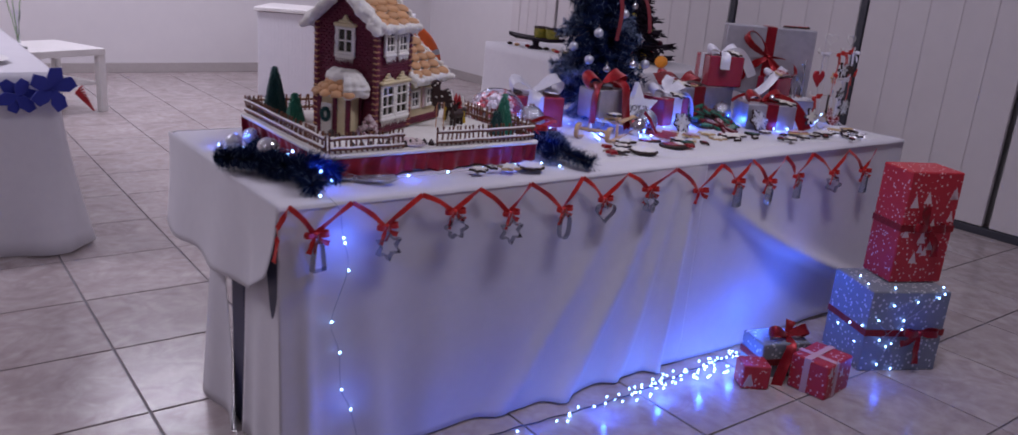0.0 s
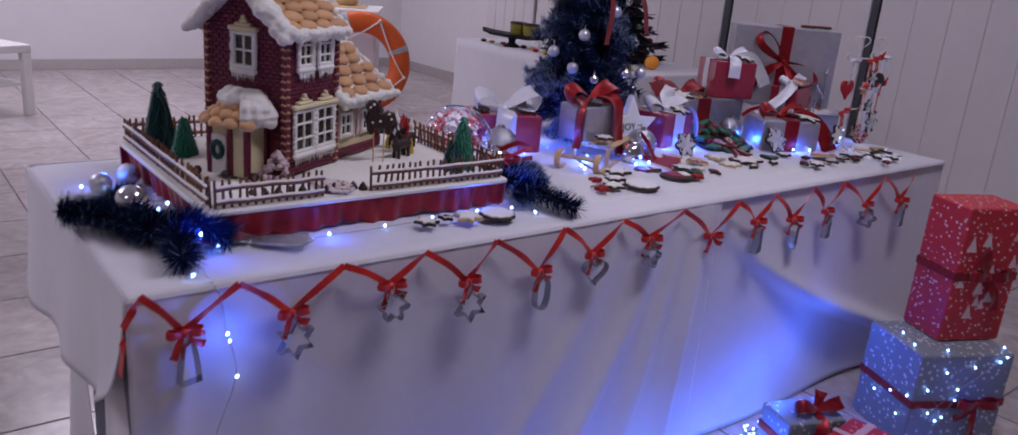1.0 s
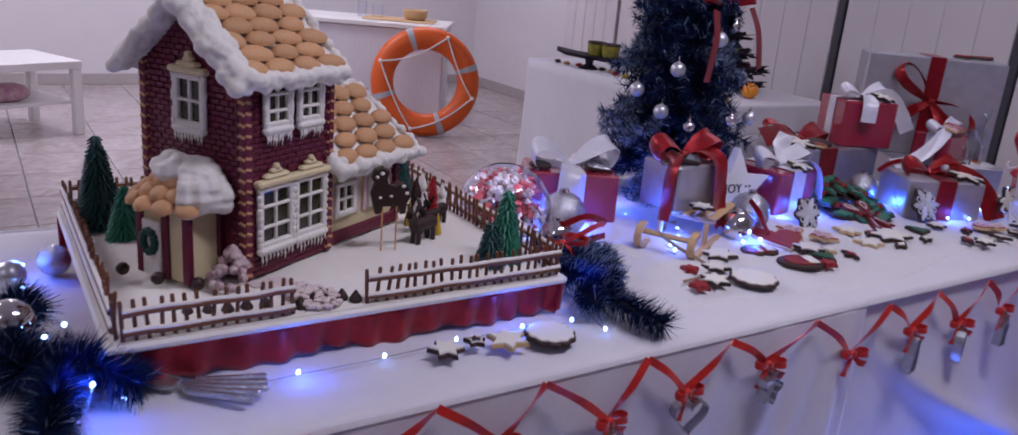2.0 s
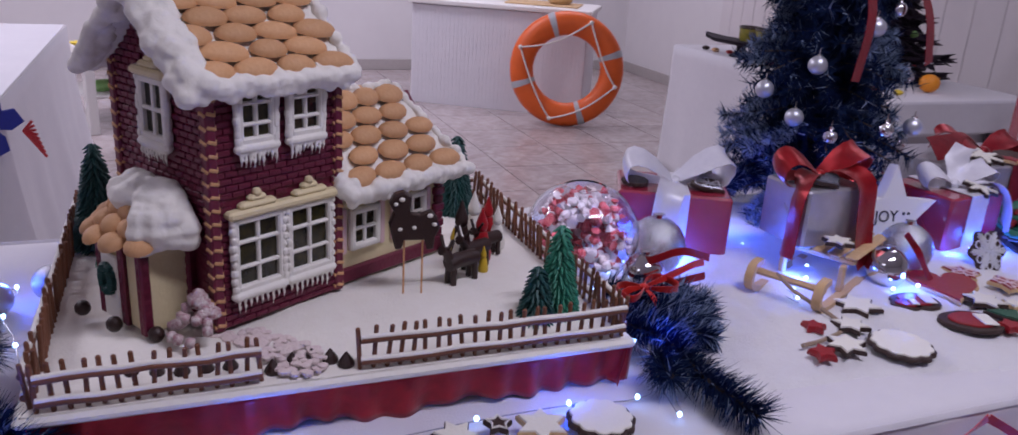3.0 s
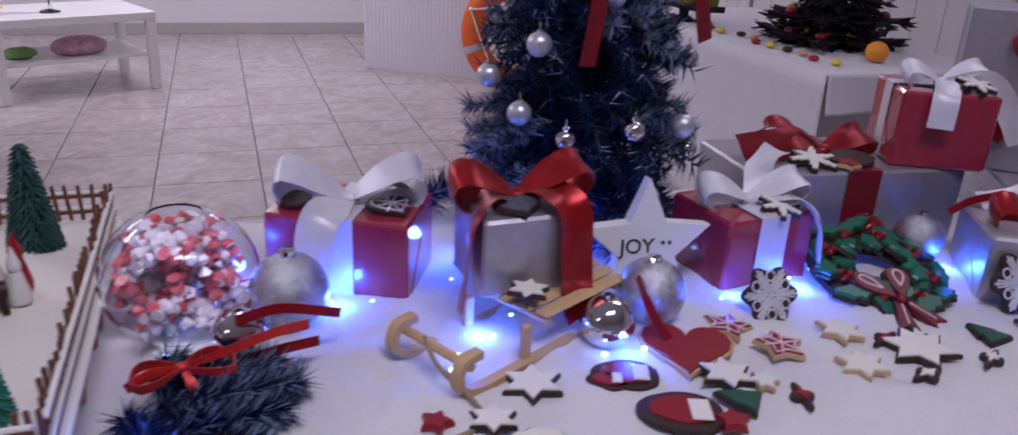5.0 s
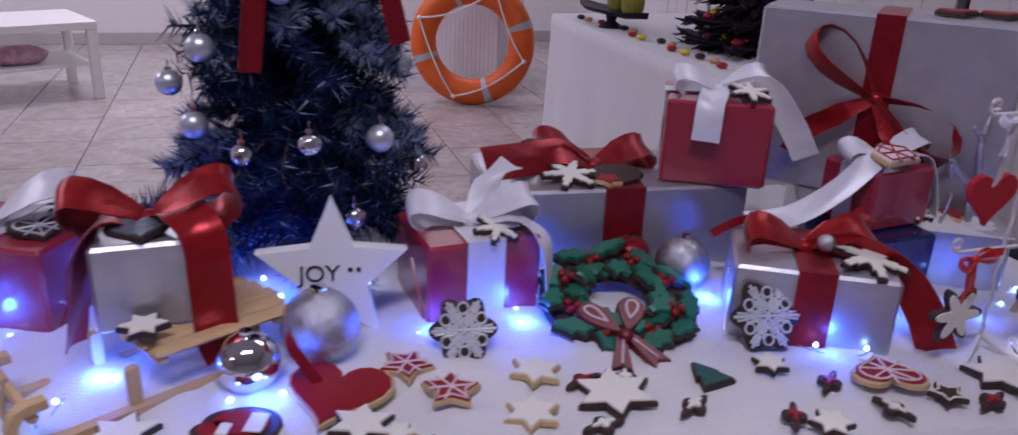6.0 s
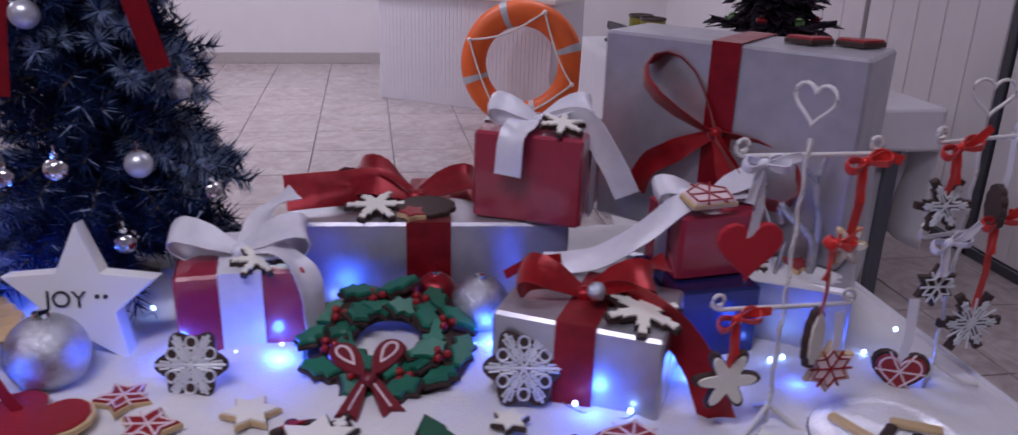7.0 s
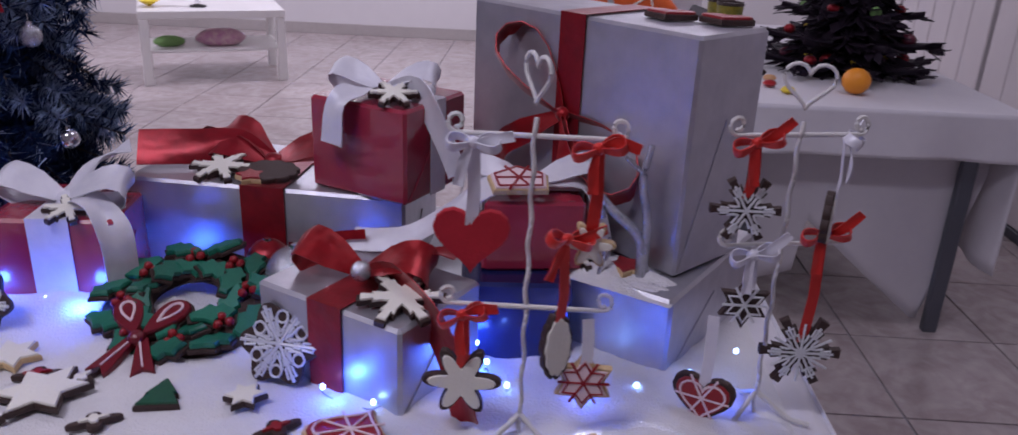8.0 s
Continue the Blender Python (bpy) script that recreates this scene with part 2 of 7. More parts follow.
# ---- the room ----
EAST = 4.65
bed = Geo().box(14, 14, 0.05, pose(0.5, 1.2, -0.056))
floor = lone("floor", bed, GROUT, "pale pinkish marbled floor tiles with dark joints", "floor", kind="structure")
bed = Geo().box(9.0, 0.2, 2.9, pose(0.25, 7.11, 0))
lone("wall_north", bed, WALL, "plain white painted wall with a tiled skirting", "wall", kind="structure")
bed = Geo().box(0.2, 12.2, 2.9, pose(EAST + 0.1, 1.0, 0))
lone("wall_east", bed, WALL, "plain white painted side wall with skirting", "wall", kind="structure")
bed = Geo().box(0.2, 12.2, 2.9, pose(-4.2, 1.0, 0))
lone("wall_west", bed, WALL, "plain white painted side wall", "wall", kind="structure")
bed = Geo().box(9.0, 0.2, 2.9, pose(0.25, -5.0, 0))
lone("wall_south", bed, WALL, "plain white painted wall", "wall", kind="structure")
bed = Geo().box(9.2, 12.4, 0.1, pose(0.25, 1.0, CEIL))
lone("ceiling", bed, WALL, "plain white ceiling with flush lamps", "ceiling", kind="structure")
bed = Geo().box(8.6, 0.014, 0.095, pose(0.25, 7.0, 0), 0.003)
lone("baseboard", bed, SKIRT, "grey stone skirting along the wall", "baseboard", kind="structure")
bed = Geo().box(0.014, 4.4, 0.095, pose(EAST - 0.009, 4.78, 0), 0.003)
lone("baseboard", bed, SKIRT, "grey stone skirting along the wall", "baseboard", kind="structure")

# folding partition with dark posts in front of the east wall
screen = thing("partition", "pale panelled folding partition with dark posts", "partition", pose(4.36, 0, 0), kind="structure")
for k, (a, b) in enumerate(((-2.8, -1.78), (-1.74, -0.76), (-0.72, 0.26), (0.30, 1.27), (1.33, 2.29), (2.36, 3.3), (3.34, 4.3), (4.34, 5.0))):
    g = Geo().box(0.03, b - a, 2.7, pose(0, (a + b) / 2, 0.05), 0.004)
    n = 5
    for i in range(1, n):
        g.box(0.006, 0.010, 2.66, pose(-0.016, a + (b - a) * i / n, 0.07), 0.002)
    part("panel", g, PANEL, screen)
for y in (2.325, 1.30):
    part("post", Geo().box(0.04, 0.045, 2.75, pose(0.0, y, 0.0), 0.004), DARKGAP, screen, "dark metal post")
part("bottom_rail", Geo().box(0.05, 7.8, 0.045, pose(0.005, 1.1, 0.0), 0.004), DARKGAP, screen, "dark bottom rail")

for lx, ly, power in LAMPS:
    lamp = thing("ceiling_light", "flush white ceiling luminaire with an open front", "ceiling lamp", pose(lx, ly, CEIL), "ceiling lamps")
    g = Geo()
    for sx, sy, w, h in ((0.58, 0, 0.03, 0.34), (-0.58, 0, 0.03, 0.34), (0, 0.16, 1.19, 0.03), (0, -0.16, 1.19, 0.03)):
        g.box(w, h, 0.075, pose(sx, sy, -0.075), 0.003)
    part("frame", g, WHITEPAINT, lamp)

# ---- the draped table at the side ----
st = thing("side_table", "side table under a long white cloth", "table", pose(-0.65, 2.95, 0))
for sx in (-0.42, 0.42):
    for sy in (-0.8, 0.8):
        part("leg", Geo().box(0.04, 0.04, 0.70, pose(sx, sy, 0), 0.004), GREYMETAL, st)
part("tabletop", Geo().box(0.98, 1.76, 0.03, pose(0, 0, 0.70), 0.004), WHITEPAINT, st)


def hanging_cloth(g, pts, top, hem, folds, depth, seed, nz=12, flare=0.0):
    """A curtain of cloth below the line pts (x, y), with folds that deepen downwards."""
    rng = random.Random(seed)
    ph = [rng.uniform(0, TAU) for _ in range(4)]
    dist = [0.0]
    for a, b in zip(pts, pts[1:]):
        dist.append(dist[-1] + math.hypot(b[0] - a[0], b[1] - a[1]))
    total = dist[-1]
    nx = max(8, int(total / 0.018))

    def at(s):
        for i in range(len(pts) - 1):
            if s <= dist[i + 1] or i == len(pts) - 2:
                f = (s - dist[i]) / max(1e-6, dist[i + 1] - dist[i])
                d = Vector((pts[i + 1][0] - pts[i][0], pts[i + 1][1] - pts[i][1], 0)).normalized()
                return Vector((pts[i][0] + d.x * f * (dist[i + 1] - dist[i]), pts[i][1] + d.y * f * (dist[i + 1] - dist[i]), 0)), Vector((d.y, -d.x, 0))

    def fn(i, j):
        s = i * total
        p, n = at(s)
        low = hem(i) if callable(hem) else hem
        wave = math.sin(s * folds + ph[0]) * 0.6 + math.sin(s * folds * 1.9 + ph[1]) * 0.3 + math.sin(s * folds * 0.45 + ph[2]) * 0.5
        p = p + n * (0.004 + j * (flare + depth * (wave + 0.6)) * (0.35 + 0.65 * j))
        return (p.x, p.y, top + (low - top) * j)
    return g.grid(nx, nz, fn)


sc = thing("tablecloth", "long white cloth over the side table, draped to the floor", "tablecloth", pose(0, 0, 0))
g = Geo().box(1.02, 1.80, 0.006, pose(-0.65, 2.95, 0.731), 0.003)
part("top", g, CLOTH, sc, m=ID)
g = hanging_cloth(Geo(), [(-1.16, 2.05), (-0.14, 2.05), (-0.14, 3.85)], 0.734, 0.012, 13, 0.03, 3, flare=0.07)
part("drape", g, CLOTH, sc, smooth=True)
for ob in sc.children:
    sol = ob.modifiers.new("thick", "SOLIDIFY")
    sol.thickness = 0.002
g = Geo()
for dz, ry, s in ((0, 0, 1.0), (0.012, 65, 0.9), (-0.006, 130, 0.95), (0.01, 195, 1.0), (0.0, 250, 0.9), (0.012, 310, 1.0)):
    a = pose(-0.28, 2.0, 0.655, 90, 0, 0) @ pose(0, 0, dz, 0, 0, ry) @ Matrix.Scale(0.78, 4)
    g.prism([(0.0, -0.012), (0.05 * s, -0.035), (0.095 * s, -0.022), (0.10 * s, 0.02), (0.05 * s, 0.035), (0.0, 0.012)], 0.006, a, 0.002)
flower = thing("ribbon_bow", "large royal blue fabric bow on the cloth corner", "bow", ID)
part("petal", g, BLUESATIN, flower)
g = Geo()
for ry in (20, 80, 150, 215, 290):
    g.prism([(0.0, -0.01), (0.07, -0.045), (0.125, -0.03), (0.115, 0.03), (0.06, 0.04), (0.0, 0.01)], 0.007, pose(-0.16, 1.985, 0.680, 90, 0, 10) @ pose(0, 0, 0.01, 0, 0, ry) @ Matrix.Scale(0.72, 4), 0.002)
part("loop", g, BLUESATIN, flower)
g = Geo()
for k in range(9):
    g.tube([(-0.075, 2.0, 0.66), (-0.05 + 0.004 * k, 1.99 - 0.004 * k, 0.69 - 0.012 * k)], 0.004)
part("tassel", g, RED, flower, "red tassel")
lone("plate", Geo().lathe([(0.02, 0), (0.11, 0.006), (0.16, 0.018), (0.155, 0.022), (0.10, 0.010), (0.01, 0.009)], pose(-0.42, 2.35, 0.737), 24), WHITEPAINT, "shallow white plate on the side table", "plate", smooth=True)
g = Geo()
for k in range(7):
    g.ball(0.03, pose(-0.42 + 0.07 * math.cos(k * 0.9), 2.35 + 0.07 * math.sin(k * 0.9), 0.762), 8, 0.5)
lone("biscuit_heap", g, BISCUIT, "small heap of brown biscuits on a plate", "biscuits", kind="stuff", smooth=True)

# ---- low white shelf table with a vase ----
shelf = thing("shelf_table", "low white side table with a lower shelf", "shelf table", pose(0.13, 5.12, 0, 0, 0, 25))
for sx in (-0.42, 0.42):
    for sy in (-0.26, 0.26):
        part("leg", Geo().box(0.055, 0.055, 0.42, pose(sx, sy, 0), 0.004), WHITEPAINT, shelf)
part("top", Geo().box(0.90, 0.58, 0.05, pose(0, 0, 0.42), 0.004), WHITEPAINT, shelf)
part("shelf", Geo().box(0.84, 0.5, 0.018, pose(0, 0, 0.20), 0.003), WHITEPAINT, shelf)
PINKWRAP = material("pink_cellophane", (0.45, 0.13, 0.33), 0.3, dark=(0.7, 0.55, 0.5), scale=30, amount=0.9, coat=0.5)
GREENWRAP = material("green_wrap", (0.15, 0.35, 0.08), 0.5, dark=(0.3, 0.4, 0.2), scale=30)


def bag(x, y, z, s, mat, label):
    rng = random.Random(int(s * 1000))
    rings = []
    for k in range(7):
        f = k / 6
        r = s * math.sin(math.pi * (0.12 + 0.8 * f)) ** 0.6
        rings.append([(r * math.cos(TAU * i / 14) * (1.25 + 0.1 * rng.random()), r * 0.6 * math.sin(TAU * i / 14) * (1 + 0.15 * rng.random()), f * s * 0.9) for i in range(14)])
    return lone("sweet_bag", Geo().loft(rings), mat, label, "bag", pose(x, y, z, 0, 0, 25), smooth=True)


bag(0.22, 5.04, 0.218, 0.125, PINKWRAP, "crumpled pink cellophane bag of sweets on the shelf")
bag(-0.08, 4.92, 0.218, 0.075, GREENWRAP, "small green wrapped bag on the shelf")
vase = thing("vase", "slim glass vase with red and yellow flowers", "vase", pose(0.10, 5.0, 0.47))
part("foot", Geo().lathe([(0.055, 0), (0.055, 0.008), (0.012, 0.02)], seg=16), GLASS, vase, smooth=True)
part("body", Geo().lathe([(0.012, 0.02), (0.012, 0.16), (0.03, 0.26), (0.028, 0.26), (0.01, 0.155), (0.008, 0.03)], seg=16), GLASS, vase, smooth=True)
for k, (mat, dx, dz) in enumerate(((DEEPRED, 0.03, 0.33), (DEEPRED, -0.02, 0.36), (YELLOW, -0.06, 0.37))):
    part("stem", Geo().tube([(0, 0, 0.04), (dx * 0.5, 0, 0.22), (dx, 0, dz)], 0.003), GREENWRAP, vase)
    g = Geo()
    for i in range(10):
        g.prism([(0, -0.004), (0.03, -0.012), (0.038, 0), (0.03, 0.012), (0, 0.004)], 0.003, pose(dx, 0, dz, 0, -35 + 25 * (i % 2), i * 36), 0.001)
    part("bloom", g, mat, vase)
g = Geo()
for i in range(12):
    g.prism([(0, -0.01), (0.06, -0.025), (0.075, 0), (0.06, 0.025), (0, 0.01)], 0.003, pose(-0.18, 4.9, 0.475, 0, -30, i * 30), 0.001)
lone("flower_head", g, YELLOW, "yellow fabric flower lying on the shelf table", "flower")

# ---- counter with the lifebuoy ----
ctr = thing("counter", "tall counter under a white pleated cloth", "counter", pose(2.72, 5.45, 0, 0, 0, -33))
part("body", Geo().box(1.32, 0.62, 0.74, pose(0, 0, 0), 0.006), CLOTH, ctr)
part("top", Geo().box(1.37, 0.68, 0.035, pose(0, 0, 0.742), 0.006), WHITEPAINT, ctr)
g = Geo()
for k in range(44):
    g.box(0.020, 0.002, 0.735, pose(-0.64 + k * 0.0298, -0.3102, 0.0), 0.0005)
part("pleats", g, CLOTH, ctr)
tray = Geo().box(0.55, 0.34, 0.012, pose(0, 0, 0), 0.004)
lone("wooden_board", tray, WOODPALE, "pale wooden serving board on the counter", "board", pose(2.95, 5.28, 0.777, 0, 0, -33))
for k, (dx, dy, r, hgt) in enumerate(((2.72, 5.5, 0.035, 0.12), (2.82, 5.42, 0.04, 0.10))):
    jar = thing("jar", "small clear glass jar on the counter", "jar", pose(dx, dy, 0.777), "jars")
    part("body", Geo().lathe([(r, 0), (r, hgt), (r * 0.93, hgt), (r * 0.93, 0.008)], seg=16), GLASS, jar, smooth=True)
basket = thing("basket", "small woven basket on the counter", "basket", pose(3.05, 5.22, 0.789))
part("bowl", Geo().lathe([(0.07, 0), (0.09, 0.02), (0.095, 0.07), (0.085, 0.07), (0.075, 0.02), (0.02, 0.012)], seg=18), WOODPALE, basket, smooth=True)
part("rim", Geo().tube([(0.092 * math.cos(TAU * i / 20), 0.092 * math.sin(TAU * i / 20), 0.072) for i in range(21)], 0.007), WOODPALE, basket)

BANDGREY = material("grey_tape", (0.42, 0.43, 0.46), 0.4)
BUOY = pose(2.87, 4.64, 0.395, 84, 0, -24)
buoy = thing("lifebuoy", "orange lifebuoy with white bands and a cord", "lifebuoy", BUOY)
R1, R2 = 0.315, 0.082
g = Geo()
rings = []
for k in range(49):
    a = TAU * k / 48
    rings.append([((R1 + R2 * math.cos(TAU * i / 16)) * math.cos(a), (R1 + R2 * math.cos(TAU * i / 16)) * math.sin(a), R2 * 0.8 * math.sin(TAU * i / 16)) for i in range(16)])
g.loft(rings, caps=False)
part("ring", g, ORANGE, buoy, smooth=True)
for a0 in (20, 110, 200, 290):
    g, rings = Geo(), []
    for k in range(5):
        a = radians(a0 - 3.6 + 1.8 * k)
        rings.append([((R1 + R2 * 1.03 * math.cos(TAU * i / 16)) * math.cos(a), (R1 + R2 * 1.03 * math.cos(TAU * i / 16)) * math.sin(a), R2 * 0.83 * math.sin(TAU * i / 16)) for i in range(16)])
    g.loft(rings)
    part("band", g, BANDGREY, buoy, "grey white reflective band", smooth=True)
g = Geo()
anchors = (66, 158, 254, 344, 426)
for k, (a0, a1) in enumerate(zip(anchors, anchors[1:])):
    ends = [Vector(((R1 + R2 * 0.5) * math.cos(radians(q)), (R1 + R2 * 0.5) * math.sin(radians(q)), R2 * 0.8)) for q in (a0, a1)]
    g.tube([ends[0].lerp(ends[1], f / 12) + Vector((0, -0.045 * math.sin(math.pi * f / 12), 0.012 * math.sin(math.pi * f / 12))) for f in range(13)], 0.006)
    g.ball(0.016, pose(*ends[0]), 8)
part("cord", g, CORD, buoy, "white grab cord", smooth=True)

# ---- table with the fruit display ----
ft = thing("display_table", "table on grey metal legs under a short cloth", "table", pose(3.34, 2.62, 0))
part("tabletop", Geo().box(0.74, 1.58, 0.03, pose(0, 0, 0.70), 0.004), WHITEPAINT, ft)
for sx in (-0.33, 0.31):
    for sy in (-0.70, 0.72):
        part("leg", Geo().box(0.045, 0.03, 0.70, pose(sx, sy, 0), 0.004), GREYMETAL, ft)
fc = thing("tablecloth", "white cloth hanging low at one side of the display table", "tablecloth", ID)
part("top", Geo().box(0.78, 1.62, 0.006, pose(3.34, 2.62, 0.731), 0.003), CLOTH, fc)
part("front_drape", hanging_cloth(Geo(), [(2.95, 1.81), (3.73, 1.81)], 0.735, 0.60, 16, 0.012, 8), CLOTH, fc, smooth=True)
part("under_drape", hanging_cloth(Geo(), [(2.98, 1.955), (3.72, 1.955)], 0.70, lambda f: 0.10 + 0.25 * f if f < 0.3 else (0.36 - 0.34 * ((f - 0.3) / 0.55) if f < 0.85 else 0.02 + 3.4 * (f - 0.85)), 12, 0.02, 12), CLOTH, fc, smooth=True)
part("side_drape", hanging_cloth(Geo(), [(2.95, 3.43), (2.95, 1.81)], 0.735, 0.02, 13, 0.02, 9), CLOTH, fc, smooth=True)
part("far_drape", hanging_cloth(Geo(), [(3.73, 1.81), (3.73, 3.43)], 0.735, 0.25, 13, 0.02, 10), CLOTH, fc, smooth=True)
for ob in fc.children:
    ob.modifiers.new("thick", "SOLIDIFY").thickness = 0.002
rng = random.Random(5)
DARKLEAF = material("dark_leaves", (0.014, 0.011, 0.020), 0.6, dark=(0.03, 0.012, 0.022), scale=30, spec=0.2)


def display_tree(x, y, h):
    tr = thing("fruit_tree", "dark tiered display tree with fruit on its leaf trays", "display tree", pose(x, y, 0.737))
    part("stem", Geo().lathe([(0.07, 0), (0.05, 0.03), (0.045, 0.20), (0.020, h)], seg=10), DARKLEAF, tr)
    g = Geo()
    for k in range(900):
        f = rng.random() ** 1.3
        a, q = rng.uniform(0, TAU), 0.07 + 0.26 * (1 - f) * rng.random()
        g.prism([(0, -0.008), (0.03, -0.022), (0.085, 0), (0.03, 0.022), (0, 0.008)], 0.003, pose(q * 0.5 * math.cos(a), q * 0.5 * math.sin(a), 0.02 + f * (h - 0.03), rng.uniform(-30, 30), rng.uniform(-10, 55), math.degrees(a)), 0.001)
    part("foliage", g, DARKLEAF, tr)
    for k, (z, rr, n) in enumerate(((0.03, 0.33, 8), (0.105, 0.29, 7), (0.19, 0.22, 6), (0.28, 0.16, 5))):
        for i in range(n):
            a = TAU * (i + 0.35 * k) / n
            m = pose(0, 0, z, 0, 0, math.degrees(a))
            L = rr * rng.uniform(0.85, 1.08)
            rings = [[(L * u, s * w * 0.20 * rr, up + lift) for s, lift in ((-1, 0.014), (-0.6, 0.0), (0.6, 0.0), (1, 0.014), (0.7, 0.018), (-0.7, 0.018))] for u, w, up in ((0.12, 0.6, 0.0), (0.4, 1.0, -0.006), (0.65, 0.95, -0.006), (0.82, 0.55, 0.0), (1.0, 0.06, 0.008))]
            part("leaf_tray", Geo().loft(rings, m), DARKLEAF, tr)
            g = Geo()
            for q in range(16):
                u = rng.uniform(0.35, 0.95)
                g.prism([(0, -0.006), (0.025, -0.014), (0.06, 0), (0.025, 0.014), (0, 0.006)], 0.003, m @ pose(L * u, rng.uniform(-0.03, 0.03), rng.uniform(-0.01, 0.016), rng.uniform(-40, 40), rng.uniform(-25, 25), rng.uniform(-40, 40)), 0.001)
            part("sprig", g, DARKLEAF, tr)
            for u in (0.42, 0.66):
                if rng.random() < 0.75:
                    q = m @ Vector((L * u, rng.uniform(-0.01, 0.01), 0.024))
                    part("fruit", Geo().ball(rng.uniform(0.017, 0.026), pose(*q), 10, rng.uniform(0.7, 1.0)), rng.choice((DARKLEAF, DARKLEAF, YELLOW, DEEPRED, GREENWRAP, BERRY)), tr, smooth=True)
    return tr


BERRY = material("dark_berry", (0.10, 0.012, 0.03), 0.35)
display_tree(3.38, 2.36, 0.47)
boat = Geo().loft([[(0.26 * u, s * w * 0.075, z + lift) for s, lift in ((-1, 0.022), (-0.6, 0.0), (0.6, 0.0), (1, 0.022), (0.8, 0.026), (-0.8, 0.026))] for u, w, z in ((-1, 0.1, 0.012), (-0.6, 0.8, 0.0), (0, 1, 0.0), (0.6, 0.8, 0.0), (1, 0.1, 0.012))])
boat.lathe([(0.06, -0.058), (0.05, -0.05), (0.02, -0.03), (0.03, 0.004)], seg=12)
lone("leaf_tray", boat, DARKLEAF, "dark boat shaped tray on a foot", "tray", pose(3.06, 2.98, 0.795, 0, 0, 100), smooth=True)
lone("orange", Geo().ball(0.042, pose(0, 0, 0.042), 16, 0.92), material("orange_peel", (0.85, 0.30, 0.02), 0.45, bump=0.4, bump_scale=200), "round orange beside the dark display tree", "fruit", pose(3.30, 1.99, 0.735), smooth=True)
for k in range(16):
    lone("sweet", Geo().ball(0.022, pose(0, 0, 0.012), 8, 0.5), (YELLOW, RED, BISCUIT, CHOC)[k % 4], "small coloured sweet on the display table", "sweet", pose(3.0 + 0.12 * rng.random(), 1.95 + 0.085 * k, 0.737), "sweets on the display table", smooth=True)
for k, (x, y) in enumerate(((3.07, 2.94), (3.085, 2.83))):
    pot = thing("pot", "small green patterned pot in the dark tray", "pot", pose(x, y, 0.799), "pots")
    part("body", Geo().lathe([(0.035, 0), (0.05, 0.04), (0.052, 0.09), (0.045, 0.09), (0.04, 0.02)], seg=16), material("green_pot", (0.12, 0.14, 0.02), 0.4, dark=(0.35, 0.28, 0.03), scale=25, amount=1.0), pot, smooth=True)
    part("rim", Geo().lathe([(0.052, 0.085), (0.056, 0.09), (0.052, 0.097), (0.047, 0.09)], seg=16), CHOC, pot)
# ---- the long table ----
TX0, TX1, TY0, TY1 = 0.0, 2.70, 0.03, 0.90
table = thing("long_table", "long table on navy legs beneath white cloths", "table", ID)
for a, b in ((0.02, 1.34), (1.36, 2.68)):
    part("tabletop", Geo().box(b - a, 0.84, 0.03, pose((a + b) / 2, 0.465, 0.688), 0.004), WHITEPAINT, table)
    for x in (a + 0.008, b - 0.03):
        for y in (0.12, 0.350):
            part("leg", Geo().box(0.05, 0.10, 0.688, pose(x, y, 0), 0.005), NAVY, table, "navy metal leg")
cover = thing("tablecloth", "white cloths with soft folds over the long table", "tablecloth", ID)
part("top", Geo().grid(120, 40, lambda i, j: (TX0 - 0.013 + (TX1 - TX0 + 0.022) * i, TY0 - 0.010 + (TY1 - TY0 + 0.018) * j, Z0 - 0.002 + 0.0012 * math.sin(i * 40) * math.sin(j * 9) - 0.008 * max(0, 1 - min(i * 2.7, (1 - i) * 2.7, j * 0.88, (1 - j) * 0.88) / 0.012) ** 2)), CLOTH, cover, smooth=True)


def front_left(i, j):
    x = -0.015 + 1.475 * i
    s = 0.006 + 0.009 * math.sin(x * 9 + 0.7) * j + 0.006 * math.sin(x * 27 + 1) * j * j + 0.012 * j * j * math.sin(x * 5.1 + 2.0)
    for x0, lean, depth, wide in ((1.40, 0.10, 0.050, 0.030), (1.33, 0.22, 0.030, 0.028), (1.24, 0.34, 0.042, 0.040), (1.10, 0.46, 0.024, 0.045), (0.20, -0.06, 0.014, 0.05), (0.46, 0.05, 0.012, 0.06), (0.05, 0.0, 0.016, 0.02)):
        s += depth * j ** 0.8 * math.exp(-((x - x0 + lean * j ** 1.3) / wide) ** 2)
    hem = 0.010
    return (x + 0.015 * j * math.sin(x * 12), TY0 - s, Z0 - 0.002 - (Z0 - hem) * j)


part("front_drape", Geo().grid(200, 40, front_left), CLOTH, cover, smooth=True)


